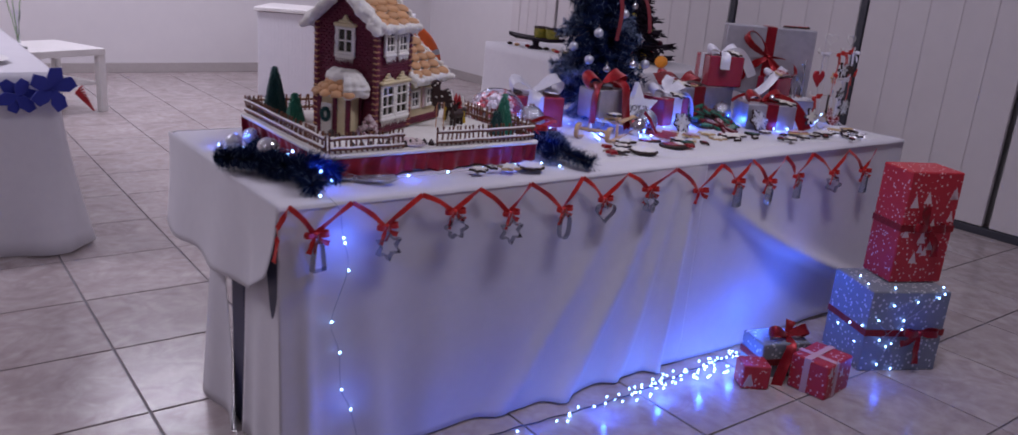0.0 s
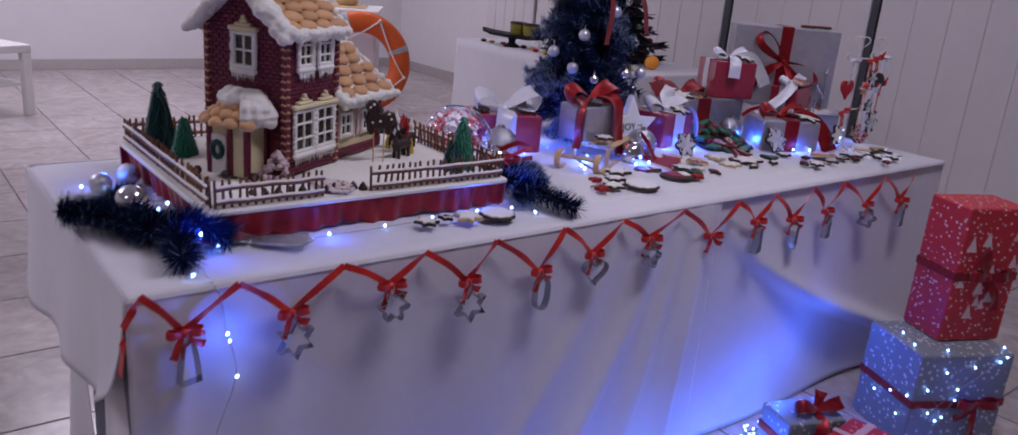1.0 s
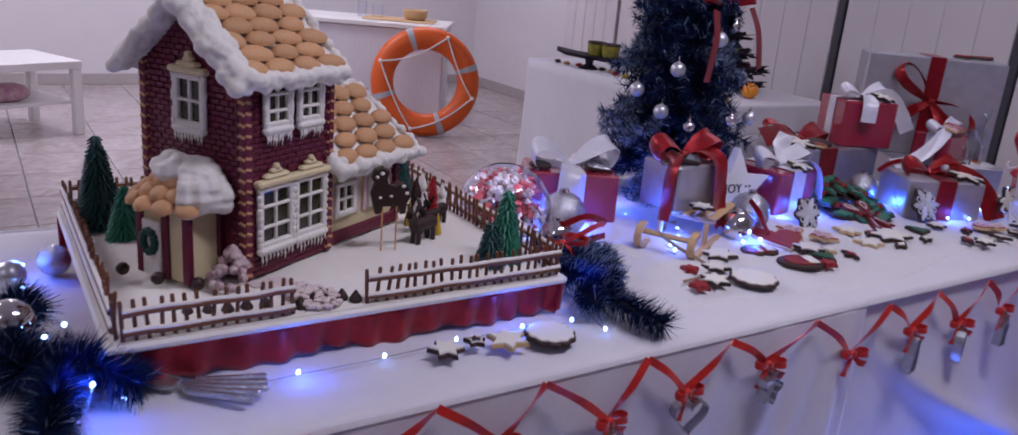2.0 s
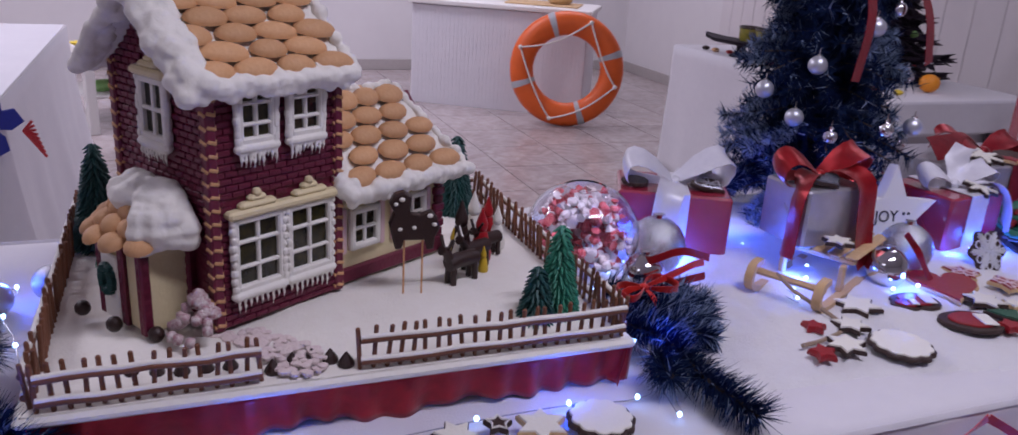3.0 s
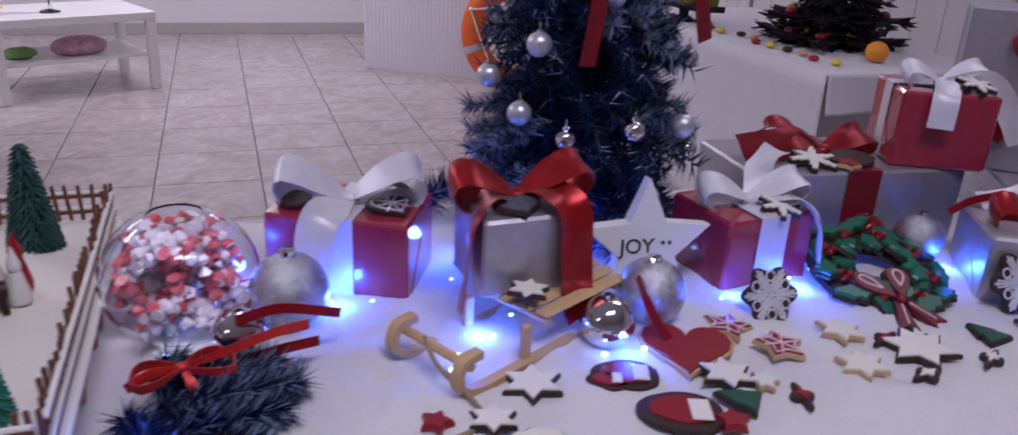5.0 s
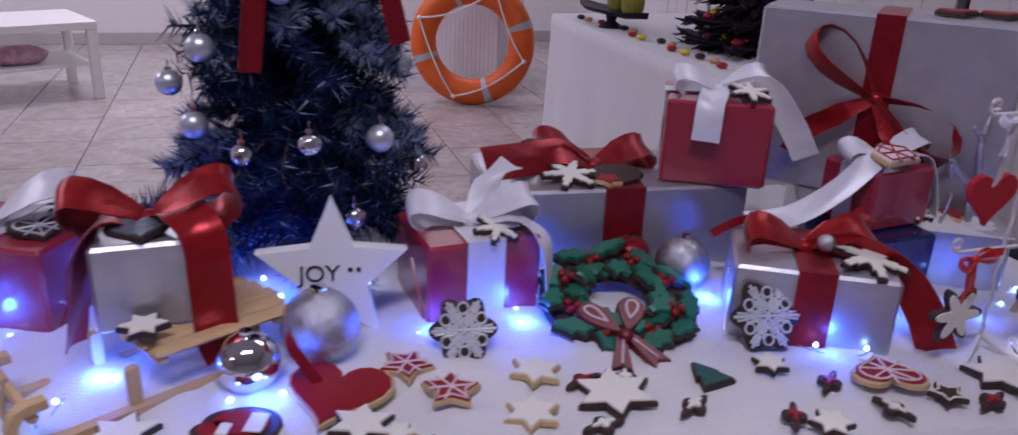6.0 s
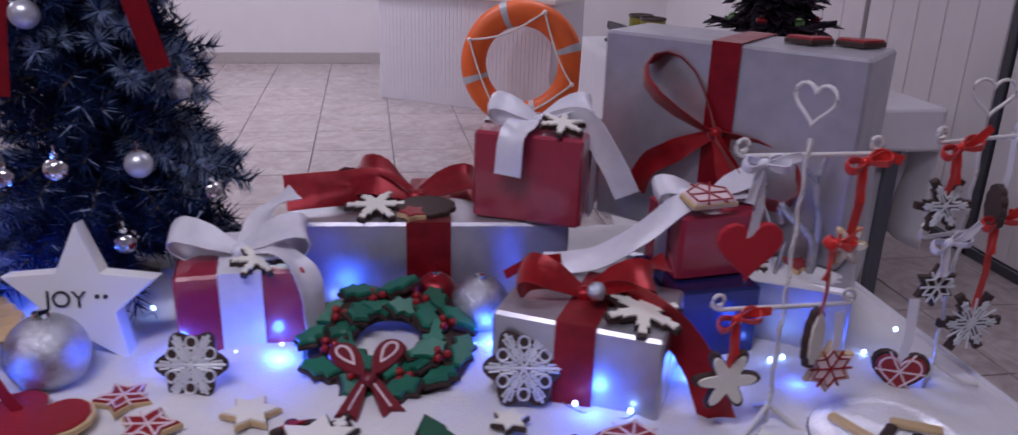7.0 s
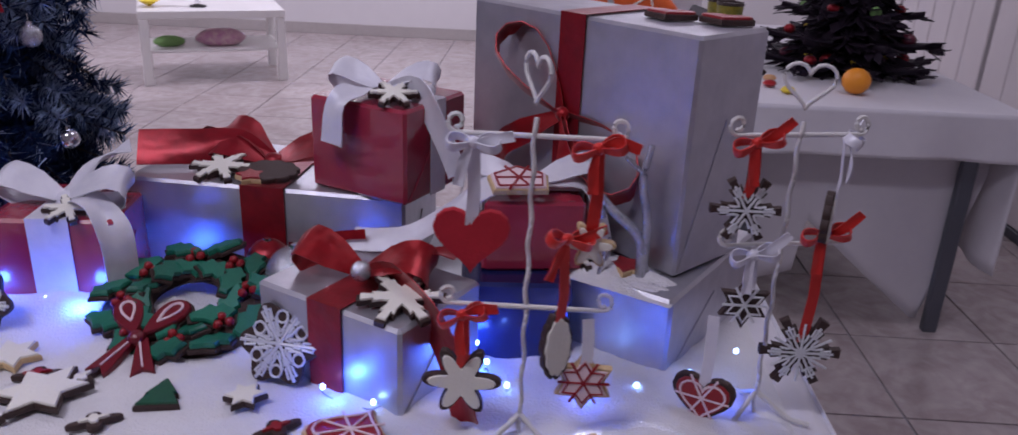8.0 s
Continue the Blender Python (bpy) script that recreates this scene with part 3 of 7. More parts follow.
def front_right(i, j):
    x = 1.42 + 1.295 * i
    swag = 0.0
    for k in range(5):
        line = 0.04 + 0.10 * k + (0.86 - 0.10 * k) * min(1.2, j / 0.72) ** (1.6 + 0.25 * k)
        swag += (0.018 - 0.002 * k) * math.exp(-((x - 1.42 - line) / (0.042 + 0.008 * k)) ** 2) * min(1, j * 2.4)
    s = -0.012 + swag + 0.008 * j * math.sin(x * 8) + 0.03 * j * j
    hem = 0.008 + 0.015 * math.exp(-((x - 2.30) / 0.2) ** 2)
    return (x, TY0 - s - 0.010, Z0 - 0.004 - (Z0 - hem) * j)


part("front_drape", Geo().grid(150, 44, front_right), CLOTH, cover, smooth=True)


def left_end(i, j):
    y = TY0 + 0.87 * i
    hem = 0.438 + 0.12 * math.exp(-i / 0.17) + 0.005 * math.sin(y * 23)
    fold = 0.010 * math.sin(y * 17 + 1) + 0.016 * math.exp(-((y - 0.22 + 0.12 * j) / 0.05) ** 2)
    return (TX0 - 0.012 - fold * j - 0.022 * j * j, y, Z0 - 0.002 - (Z0 - hem) * j)


part("end_drape", Geo().grid(60, 16, left_end), CLOTH, cover, smooth=True)


def front_return(i, j):
    """The front cloth turned round the corner, down to the floor."""
    y = TY0 + 0.002 + (0.255 + 0.012 * j) * i
    return (TX0 + 0.004 - 0.010 * j * math.sin(y * 40 + 0.8) * i - 0.012 * j * j, y, Z0 - 0.012 - (Z0 - 0.015) * j)


part("end_drape", Geo().grid(30, 16, front_return), CLOTH, cover, smooth=True)


def rear_return(i, j):
    """The rear cloth, drawn back in a curve so that the legs show beside it."""
    edge = 0.455 - 0.14 * max(0, (j - 0.35) / 0.65) ** 1.5
    y = edge + (0.535 + 0.075 * j * j - edge) * i
    return (TX0 + 0.002 - 0.012 * j * math.sin(y * 26) - 0.022 * j * j, y, Z0 - 0.012 - (Z0 - 0.012) * j)


part("end_drape", Geo().grid(40, 24, rear_return), CLOTH, cover, smooth=True)
part("end_drape", Geo().grid(40, 16, lambda i, j: (TX1 + 0.004 + 0.02 * j * math.sin(i * 17) + 0.04 * j * j, TY0 + 0.87 * i, Z0 - 0.002 - (Z0 - 0.012) * j)), CLOTH, cover, smooth=True)
part("back_drape", Geo().grid(80, 12, lambda i, j: (TX0 + (TX1 - TX0) * i, TY1 + 0.004 + 0.02 * j * math.sin(i * 60), Z0 - 0.002 - (Z0 - 0.44) * j)), CLOTH, cover, smooth=True)
for ob in cover.children:
    ob.modifiers.new("thick", "SOLIDIFY").thickness = 0.0016


def fluff(x, y):
    e = min(1, (x - 0.90) / 0.12, (2.66 - x) / 0.1, (y - 0.10 - 0.03 * math.sin(x * 7)) / 0.16, (0.88 - y) / 0.05)
    if e <= 0:
        return -0.004
    n = noise.fractal(Vector((x * 9, y * 9, 0.3)), 0.8, 2.1, 4)
    return 0.001 + e * (0.010 + 0.009 * n + 0.014 * max(0, min(1, (y - 0.3) / 0.2)))


lone("cotton_snow", Geo().grid(220, 90, lambda i, j: (0.88 + 1.80 * i, 0.06 + 0.83 * j, Z0 + fluff(0.88 + 1.80 * i, 0.06 + 0.83 * j))), SNOW, "white cotton wool snow spread over the table", "snow", kind="stuff", smooth=True)
# ---- biscuit house on its snowy board ----
CHOCSTICK = material("chocolate_stick", (0.20, 0.075, 0.035), 0.55, dark=(0.12, 0.04, 0.02), scale=60, bump=0.4, bump_scale=250, each=0.15)
ICEGREEN = material("green_icing", (0.028, 0.25, 0.155), 0.5, dark=(0.015, 0.15, 0.09), scale=60, bump=0.6, bump_scale=300)
DARKGREEN = material("dark_green_icing", (0.010, 0.075, 0.070), 0.5, dark=(0.007, 0.045, 0.045), scale=60, bump=0.6, bump_scale=300)
# Yellow patches are mixed into the near-black pane colour.
DARKPANE = material("dark_pane", (0.010, 0.010, 0.012), 0.15, dark=(0.24, 0.19, 0.015), scale=26, amount=0.17)
PINKPEB = material("pink_pebbles", (0.78, 0.68, 0.64), 0.6, dark=(0.62, 0.45, 0.50), scale=120, bump=0.8, bump_scale=300)
SUGAR = material("sugar_snow", (0.86, 0.83, 0.77), 0.85, dark=(0.80, 0.76, 0.68), scale=25, bump=0.6, bump_scale=260)
SKIRTRED = satin("gathered_red_satin", (0.40, 0.008, 0.02), (0.19, 0.004, 0.012), 0.4)
BX0, BX1, BY0, BY1, BZ = 0.168, 0.862, 0.185, 0.785, 0.795
HG = 0.815
base = thing("display_board", "snow covered board edged with gathered red satin", "board", ID)
part("plinth", Geo().box(BX1 - BX0 - 0.06, BY1 - BY0 - 0.06, BZ - Z0 - 0.012, pose((BX0 + BX1) / 2, (BY0 + BY1) / 2 + 0.01, Z0), 0.004), WOODPALE, base)
part("edge", Geo().box(BX1 - BX0, BY1 - BY0, 0.012, pose((BX0 + BX1) / 2, (BY0 + BY1) / 2, BZ - 0.013), 0.004), ICING, base, "white iced rim")


def skirt_run(a, b, seed):
    a, b = Vector(a), Vector(b)
    d = (b - a).normalized()
    n = Vector((d.y, -d.x, 0))
    total = (b - a).length
    rng = random.Random(seed)
    ph = [rng.uniform(0, TAU) for _ in range(3)]

    def fn(i, j):
        s = i * total
        w = math.sin(s * 130 + ph[0] + 1.2 * math.sin(s * 21)) * 0.6 + math.sin(s * 41 + ph[1]) * 0.5
        p = a + d * s + n * (-0.012 - 0.010 * j + 0.009 * w * (0.35 + 0.65 * j))
        z = BZ - 0.012 - (BZ - Z0 - 0.014 + 0.004 * math.sin(s * 30 + ph[2])) * j
        return (p.x, p.y, z)
    return Geo().grid(int(total / 0.005), 6, fn)


for k, (a, b) in enumerate((((BX0, BY0, 0), (BX1, BY0, 0)), ((BX1, BY0, 0), (BX1, BY1, 0)), ((BX1, BY1, 0), (BX0, BY1, 0)), ((BX0, BY1, 0), (BX0, BY0, 0)))):
    part("satin_skirt", skirt_run(a, b, k), SKIRTRED, base, "gathered red satin", smooth=True).modifiers.new("thick", "SOLIDIFY").thickness = 0.001
H = pose(0.367, 0.295, HG, 0, 0, 30)


def ground(i, j):
    x, y = BX0 + 0.006 + (BX1 - BX0 - 0.012) * i, BY0 + 0.006 + (BY1 - BY0 - 0.012) * j
    e = min(i, 1 - i, j, 1 - j)
    n = noise.fractal(Vector((x * 14, y * 14, 1.3)), 0.9, 2.0, 3)
    return (x, y, BZ + 0.0 + min(1, e * 7) * 0.016 + n * 0.003 * min(1, e * 12))


part("snow", Geo().grid(80, 70, ground), SUGAR, base, "sugar snow", smooth=True)
g = Geo()
rng = random.Random(2)
for _ in range(170):
    f = rng.random()
    x = 0.455 + 0.03 * math.sin(f * 2) - 0.10 * f + rng.uniform(-0.03, 0.03)
    g.ball(rng.uniform(0.004, 0.007), pose(x, 0.195 + 0.10 * f, BZ + 0.006 + 0.010 * min(1, f * 3)), 6, 0.6)
part("path", g, PINKPEB, base, "pink pebbled path", smooth=True)["kind"] = "stuff"

house = thing("gingerbread_house", "plum iced biscuit house with snowy shingled roofs", "gingerbread house", H)
W, D, WH = 0.175, 0.19, 0.302


BRICK = Geo().box(1.0, 0.005, 0.0070, ID, 0.0012).mesh("brick", PLUM)


def brick_face(g, origin, along, length, height, holes, up=Vector((0, 0, 1)), taper=None):
    """Rows of small bricks proud of a wall, left out in front of the openings."""
    along = Vector(along)
    out = along.cross(up)
    bw, bh = 0.0165, 0.0082
    row = 0
    z = 0.001
    while z + bh < height:
        x = -bw * 0.5 * (row % 2)
        while x < length:
            a, b = max(0.001, x), min(length - 0.001, x + bw - 0.0013)
            ok = b - a > 0.003
            mid = (a + b) / 2
            for hx0, hx1, hz0, hz1 in holes:
                if mid > hx0 and mid < hx1 and z + bh > hz0 and z < hz1:
                    ok = False
            if taper and not (taper(z + bh) < mid < length - taper(z + bh)):
                ok = False
            if ok:
                c = Vector(origin) + along * mid + out * 0.001 + up * z
                m = Matrix(((along.x, -out.x, up.x, c.x), (along.y, -out.y, up.y, c.y), (along.z, -out.z, up.z, c.z), (0, 0, 0, 1)))
                if g:
                    g.box(b - a, 0.005, bh - 0.0012, m, 0.0012)
                else:
                    part("brick", BRICK, None, wall, m=m @ Matrix.Diagonal((b - a, 1, 1, 1)))
            x += bw
        z += bh
        row += 1
    return g


wall = part("main_wall", Geo().box(W, D, WH, pose(W / 2, D / 2, 0), 0.002), PLUM, house)
RIDGE = 0.376
g = Geo().prism([(-0.0, 0), (D, 0), (D / 2, RIDGE - WH)], W, Matrix(((0, 0, 1, 0), (1, 0, 0, 0), (0, 1, 0, WH), (0, 0, 0, 1))))
part("gable", g, PLUM, house)
low, upw = [(0.018, 0.088), (0.092, 0.162)], [(0.030, 0.082), (0.098, 0.150)]
holes = [(a, b, 0.034, 0.150) for a, b in low] + [(a, b, 0.205, 0.292) for a, b in upw]
brick_face(None, (0, 0, 0), (1, 0, 0), W, WH - 0.002, holes)
part("brickwork", brick_face(Geo(), (0, D, 0), (0, -1, 0), D, RIDGE - 0.01, [(0.062, 0.128, 0.195, 0.300), (0.06, 0.17, 0.0, 0.13)], taper=lambda z: max(0, (z - WH)) * (D / 2) / (RIDGE - WH)), PLUM, wall)["kind"] = "stuff"
part("brickwork", brick_face(Geo(), (W, 0, 0), (0, 1, 0), D, WH - 0.002, []), PLUM, wall)["kind"] = "stuff"


def melt(ob, voxel):
    """Runs piped lumps together into one mass."""
    mod = ob.modifiers.new("run", "REMESH")
    mod.mode, mod.voxel_size, mod.use_smooth_shade = "VOXEL", voxel, True
    soft = ob.modifiers.new("soft", "SMOOTH")
    soft.factor, soft.iterations = 0.5, 3
    return ob


def candy_post(m, h, name="candy_post"):
    post = part(name, Geo().box(0.013, 0.013, h, m, 0.002), PLUM, house)
    g = Geo()
    for k in range(int(h / 0.0155)):
        for s in (0, 1, 2, 3):
            g.box(0.0115, 0.003, 0.0042, m @ pose(0, 0, 0.006 + k * 0.0155, 0, 0, 90 * s) @ pose(0, -0.0065, 0, 0, 18, 0), 0.001)
    part("stripe", g, BISCUIT, post, "biscuit coloured stripe")


for x, y, h in ((0, 0, WH), (W, 0, WH), (0, D, WH), (W, D, WH)):
    candy_post(pose(x, y, 0), h)


def window(m, w, h, cols, rows, pediment, drips, frame_mat=None, seed=0):
    """A window whose sill stands at m's origin; x along the wall, -y outwards."""
    fm = frame_mat or CREAM
    win = part("window", Geo().box(w - 0.008, 0.002, h - 0.008, m @ pose(0, -0.0035, 0.004)), DARKPANE, house, "dark panes with yellow patches")
    g = Geo()
    for x in (-w / 2 + 0.004, w / 2 - 0.004):
        g.box(0.009, 0.010, h, m @ pose(x, -0.006, 0), 0.002)
    g.box(w, 0.010, 0.009, m @ pose(0, -0.006, 0), 0.002)
    g.box(w, 0.010, 0.008, m @ pose(0, -0.006, h - 0.008), 0.002)
    part("frame", g, fm, win)
    g = Geo()
    for k in range(1, cols):
        g.box(0.005, 0.006, h - 0.012, m @ pose(-w / 2 + w * k / cols, -0.006, 0.006), 0.0015)
    for k in range(1, rows):
        g.box(w - 0.012, 0.006, 0.0045, m @ pose(0, -0.0065, h * k / rows - 0.002), 0.0015)
    part("glazing_bar", g, ICING, win)
    rng = random.Random(seed)
    if drips:
        g = Geo()
        g.box(w + 0.008, 0.013, 0.012, m @ pose(0, -0.008, -0.009), 0.004)
        for k in range(9):
            x = -w / 2 + w * (k + 0.5) / 9
            L = rng.uniform(0.008, 0.020)
            g.tube([(x, -0.010, -0.004), (x, -0.011, -0.006 - L * 0.6), (x, -0.010, -0.008 - L)], 0.0036, m, 5, 0.35)
        for s in (-1, 1):
            for k in range(9):
                g.ball(rng.uniform(0.0045, 0.0066), m @ pose(s * (w / 2 - 0.001) + rng.uniform(-0.001, 0.001), -0.008, 0.006 + k * h * 0.11), 6)
        melt(part("sill_icing", g, ICING, win, smooth=True), 0.0013)
    if pediment:
        g = Geo().box(w + 0.012, 0.016, 0.010, m @ pose(0, -0.008, h), 0.003)
        g.box(w * 0.7, 0.013, 0.008, m @ pose(0, -0.007, h + 0.009), 0.003)
        g.box(w * 0.34, 0.011, 0.008, m @ pose(0, -0.006, h + 0.016), 0.003)
        g.ball(0.006, m @ pose(0, -0.007, h + 0.026), 8)
        part("pediment", g, CREAM, win)


for k, (a, b) in enumerate(low):
    window(pose((a + b) / 2, 0, 0.042), b - a, 0.092, 2, 3, True, True, ICING, seed=k)
for k, (a, b) in enumerate(upw):
    window(pose((a + b) / 2, 0, 0.216), b - a, 0.070, 2, 3, False, True, ICING, seed=k + 5)
window(pose(0, D / 2 + 0.0, 0.208, 0, 0, -90), 0.058, 0.074, 2, 2, True, True, ICING, seed=11)


def biscuit_mesh(w, d, h):
    g = Geo()
    rings = []
    for k in range(6):
        a = math.pi / 2 * k / 5
        rings.append([(w / 2 * math.cos(a) * math.cos(TAU * i / 14), d / 2 * math.cos(a) * math.sin(TAU * i / 14), h * math.sin(a)) for i in range(14)])
    rings[-1] = [(x * 1.0 + 0.0005 * math.cos(TAU * i / 14), y + 0.0005 * math.sin(TAU * i / 14), z) for i, (x, y, z) in enumerate(rings[-1])]
    return g.loft(rings).mesh("shingle", BISCUIT, True)


SHINGLE = biscuit_mesh(0.0535, 0.0340, 0.0115)


def lumpy(g, pts, r, rng, step=0.011):
    """Rolls of piped icing: overlapping lumps along a line."""
    pts = [Vector(p) for p in pts]
    for a, b in zip(pts, pts[1:]):
        n = max(1, int((b - a).length / step))
        for k in range(n):
            p = a.lerp(b, (k + rng.uniform(0.2, 0.8)) / n)
            rr = r * rng.uniform(0.75, 1.2)
            g.ball(rr, pose(p.x + rng.uniform(-0.003, 0.003), p.y + rng.uniform(-0.003, 0.003), p.z + rng.uniform(-0.003, 0.003), rng.uniform(-30, 30), rng.uniform(-30, 30), 0), 8, rng.uniform(0.7, 1.1))
    return g


def roof_slope(name, e0, e1, r0, r1, rows, cols, snow_edges, seed):
    """A slope between the eave e0-e1 and the ridge r0-r1, with shingles and piped snow."""
    rng = random.Random(seed)
    e0, e1, r0, r1 = (Vector(p) for p in (e0, e1, r0, r1))
    up = ((r0 + r1) / 2 - (e0 + e1) / 2)
    n = (e1 - e0).cross(up).normalized()
    g = Geo()
    th = n * -0.012
    g.add([e0, e1, r1, r0, e0 + th, e1 + th, r1 + th, r0 + th], [(0, 1, 2, 3), (7, 6, 5, 4), (0, 4, 5, 1), (1, 5, 6, 2), (2, 6, 7, 3), (3, 7, 4, 0)])
    slope = part(name, g, ICING, house, "white iced roof slope")
    xd, yd = (e1 - e0).normalized(), up.normalized()
    for r in range(rows):
        v = (r + 0.72) / (rows + 0.35)
        a, b = e0.lerp(r0, v), e1.lerp(r1, v)
        cnt = cols - (r % 2)
        for c in range(cnt):
            f = (c + 0.5 + 0.5 * (r % 2)) / cols
            p = a.lerp(b, f) + n * 0.003 + xd * rng.uniform(-0.003, 0.003)
            tilt = (yd + n * -0.34).normalized()
            nn = xd.cross(tilt).normalized()
            m = Matrix(((xd.x, tilt.x, nn.x, p.x), (xd.y, tilt.y, nn.y, p.y), (xd.z, tilt.z, nn.z, p.z), (0, 0, 0, 1)))
            part("shingle", SHINGLE, None, slope, m=m @ pose(0, 0, 0, 0, 0, rng.uniform(-9, 9)) @ Matrix.Diagonal((rng.uniform(0.9, 1.1), rng.uniform(0.9, 1.1), 1, 1)))
    g = Geo()
    for pts, r in snow_edges:
        lumpy(g, pts, r, rng)
    lumpy(g, [e0 + n * 0.002, e1 + n * 0.002], 0.0115, rng, 0.009)
    for k in range(int((e1 - e0).length / 0.011)):
        p = e0.lerp(e1, (k + 0.5) / ((e1 - e0).length / 0.011))
        g.tube([p + n * 0.004, p + yd * rng.uniform(0.008, 0.022) + n * 0.004], 0.007, ID, 6, 0.4)
        g.ball(0.0085, pose(p.x, p.y, p.z - rng.uniform(0.003, 0.012)), 7)
    melt(part("piped_snow", g, ICING, slope, "thick piped icing", smooth=True), 0.0026)
    return slope


OV = 0.022
EZ = WH - 0.016
A0, A1 = Vector((-OV, -OV, EZ)), Vector((W + 0.014, -OV, EZ))
B0, B1 = Vector((-OV, D + OV, EZ)), Vector((W + 0.014, D + OV, EZ))
R0, R1v = Vector((-OV, D / 2, RIDGE + 0.014)), Vector((W + 0.014, D / 2, RIDGE + 0.014))
roof_slope("roof", A0, A1, R0, R1v, 6, 4, [([A0 + Vector((-0.002, 0, 0)), R0], 0.0165), ([A0 + Vector((0.012, 0, 0.006)), R0 + Vector((0.014, 0, 0.004))], 0.014), ([A1, R1v], 0.010), ([R0, R1v], 0.013), ([A0 + Vector((-0.010, 0.004, -0.008)), R0 + Vector((-0.012, 0, -0.006))], 0.013)], 21)
roof_slope("roof", B1, B0, R1v, R0, 6, 4, [([B0, R0], 0.0165), ([B0 + Vector((-0.010, 0, -0.008)), R0 + Vector((-0.012, 0, -0.006))], 0.013)], 22)

# annex
AX0, AX1, AV0, AV1, AH = W + 0.006, 0.378, 0.012, 0.150, 0.150
annex = part("annex_wall", Geo().box(AX1 - AX0, AV1 - AV0, AH, pose((AX0 + AX1) / 2, (AV0 + AV1) / 2, 0), 0.002), CREAM, house)
AR = 0.230
part("annex_gable", Geo().prism([(0, 0), (AV1 - AV0, 0), ((AV1 - AV0) / 2, AR - AH)], AX1 - AX0, Matrix(((0, 0, 1, AX0), (1, 0, 0, AV0), (0, 1, 0, AH), (0, 0, 0, 1)))), PLUM, house)
part("plinth_band", Geo().box(AX1 - AX0 + 0.008, 0.008, 0.020, pose((AX0 + AX1) / 2, AV0 - 0.004, 0), 0.002), PLUM, annex)
for k in range(11):
    part("quoin", Geo().box(0.014 + 0.006 * (k % 2), 0.012, 0.0118, pose(AX1 - 0.004, AV0 - 0.002, 0.0 + k * 0.0125), 0.002), PLUM, annex)
for k, u in enumerate((0.228, 0.318)):
    window(pose(u, AV0, 0.044), 0.052, 0.058, 2, 2, False, False, ICING, 30 + k)
    for s in (-1, 1):
        part("shutter", Geo().box(0.010, 0.006, 0.064, pose(u + s * 0.034, AV0 - 0.003, 0.040), 0.002), material("pale_pink_icing", (0.7, 0.5, 0.52), 0.6), annex)
VM = (AV0 + AV1) / 2
E0, E1 = Vector((AX0 - 0.004, AV0 - 0.034, AH - 0.018)), Vector((AX1 + 0.024, AV0 - 0.034, AH - 0.018))
F0, F1 = Vector((AX0 - 0.004, AV1 + 0.024, AH - 0.012)), Vector((AX1 + 0.024, AV1 + 0.024, AH - 0.012))
Q0, Q1 = Vector((AX0 - 0.004, VM, AR + 0.012)), Vector((AX1 - 0.035, VM, AR + 0.012))
roof_slope("annex_roof", E0, E1, Q0, Q1, 5, 4, [([E0, Q0], 0.014), ([E0 + Vector((0.010, 0, 0.004)), Q0], 0.012), ([E1, Q1], 0.009)], 23)
roof_slope("annex_roof", F1, F0, Q1, Q0, 5, 4, [([Q0, Q1], 0.008)], 24)

# porch on the gable side
PU, PV0, PV1, PH = -0.062, 0.045, 0.135, 0.105
porch = part("porch", Geo().box(-PU, PV1 - PV0, PH, pose(PU / 2, (PV0 + PV1) / 2, 0), 0.002), CREAM, house)
g = Geo()
for x, y in ((PU, PV0), (PU, PV1), (PU, PV0 + 0.04), (-0.004, PV0)):
    g.box(0.012, 0.012, PH, pose(x, y, 0), 0.002)
    for k in range(7):
        g.ball(0.008, pose(x, y, 0.008 + 0.014 * k), 6)
part("porch_post", g, PLUM, porch)
part("door", Geo().box(0.006, 0.036, 0.082, pose(PU - 0.003, PV0 + 0.066, 0.0), 0.002), ICING, porch, "white iced door")
g = Geo()
for k in range(12):
    g.ball(0.0066, pose(PU - 0.009, PV0 + 0.066 + 0.0115 * math.cos(TAU * k / 12), 0.052 + 0.015 * math.sin(TAU * k / 12)), 6)
part("door_wreath", g, DARKGREEN, porch, "dark green wreath")
rng = random.Random(9)
g = Geo()
for k in range(7):
    for i in range(11):
        a = math.pi * i / 10
        rr = 0.050 + 0.017 * math.sin(math.pi * k / 6)
        p = (-0.012 - rr * math.sin(a) * (0.95 if k < 5 else 0.6), (PV0 + PV1) / 2 - rr * 1.18 * math.cos(a), PH + 0.010 + 0.048 * math.sin(math.pi / 2 * k / 6))
        s = 1 - 0.75 * k / 6
        p = (-0.012 - (rr * math.sin(a)) * s, (PV0 + PV1) / 2 - rr * 1.18 * math.cos(a) * s, p[2])
        if k < 4 and a > 1.05:
            continue
        g.ball(rng.uniform(0.013, 0.019), pose(p[0] - 0.006, p[1] - (0.008 if a < 1.05 else 0), p[2] - 0.006 + 0.006 * rng.random()), 8, 0.9)
melt(part("porch_snow", g, ICING, porch, "thick piped icing", smooth=True), 0.0024)
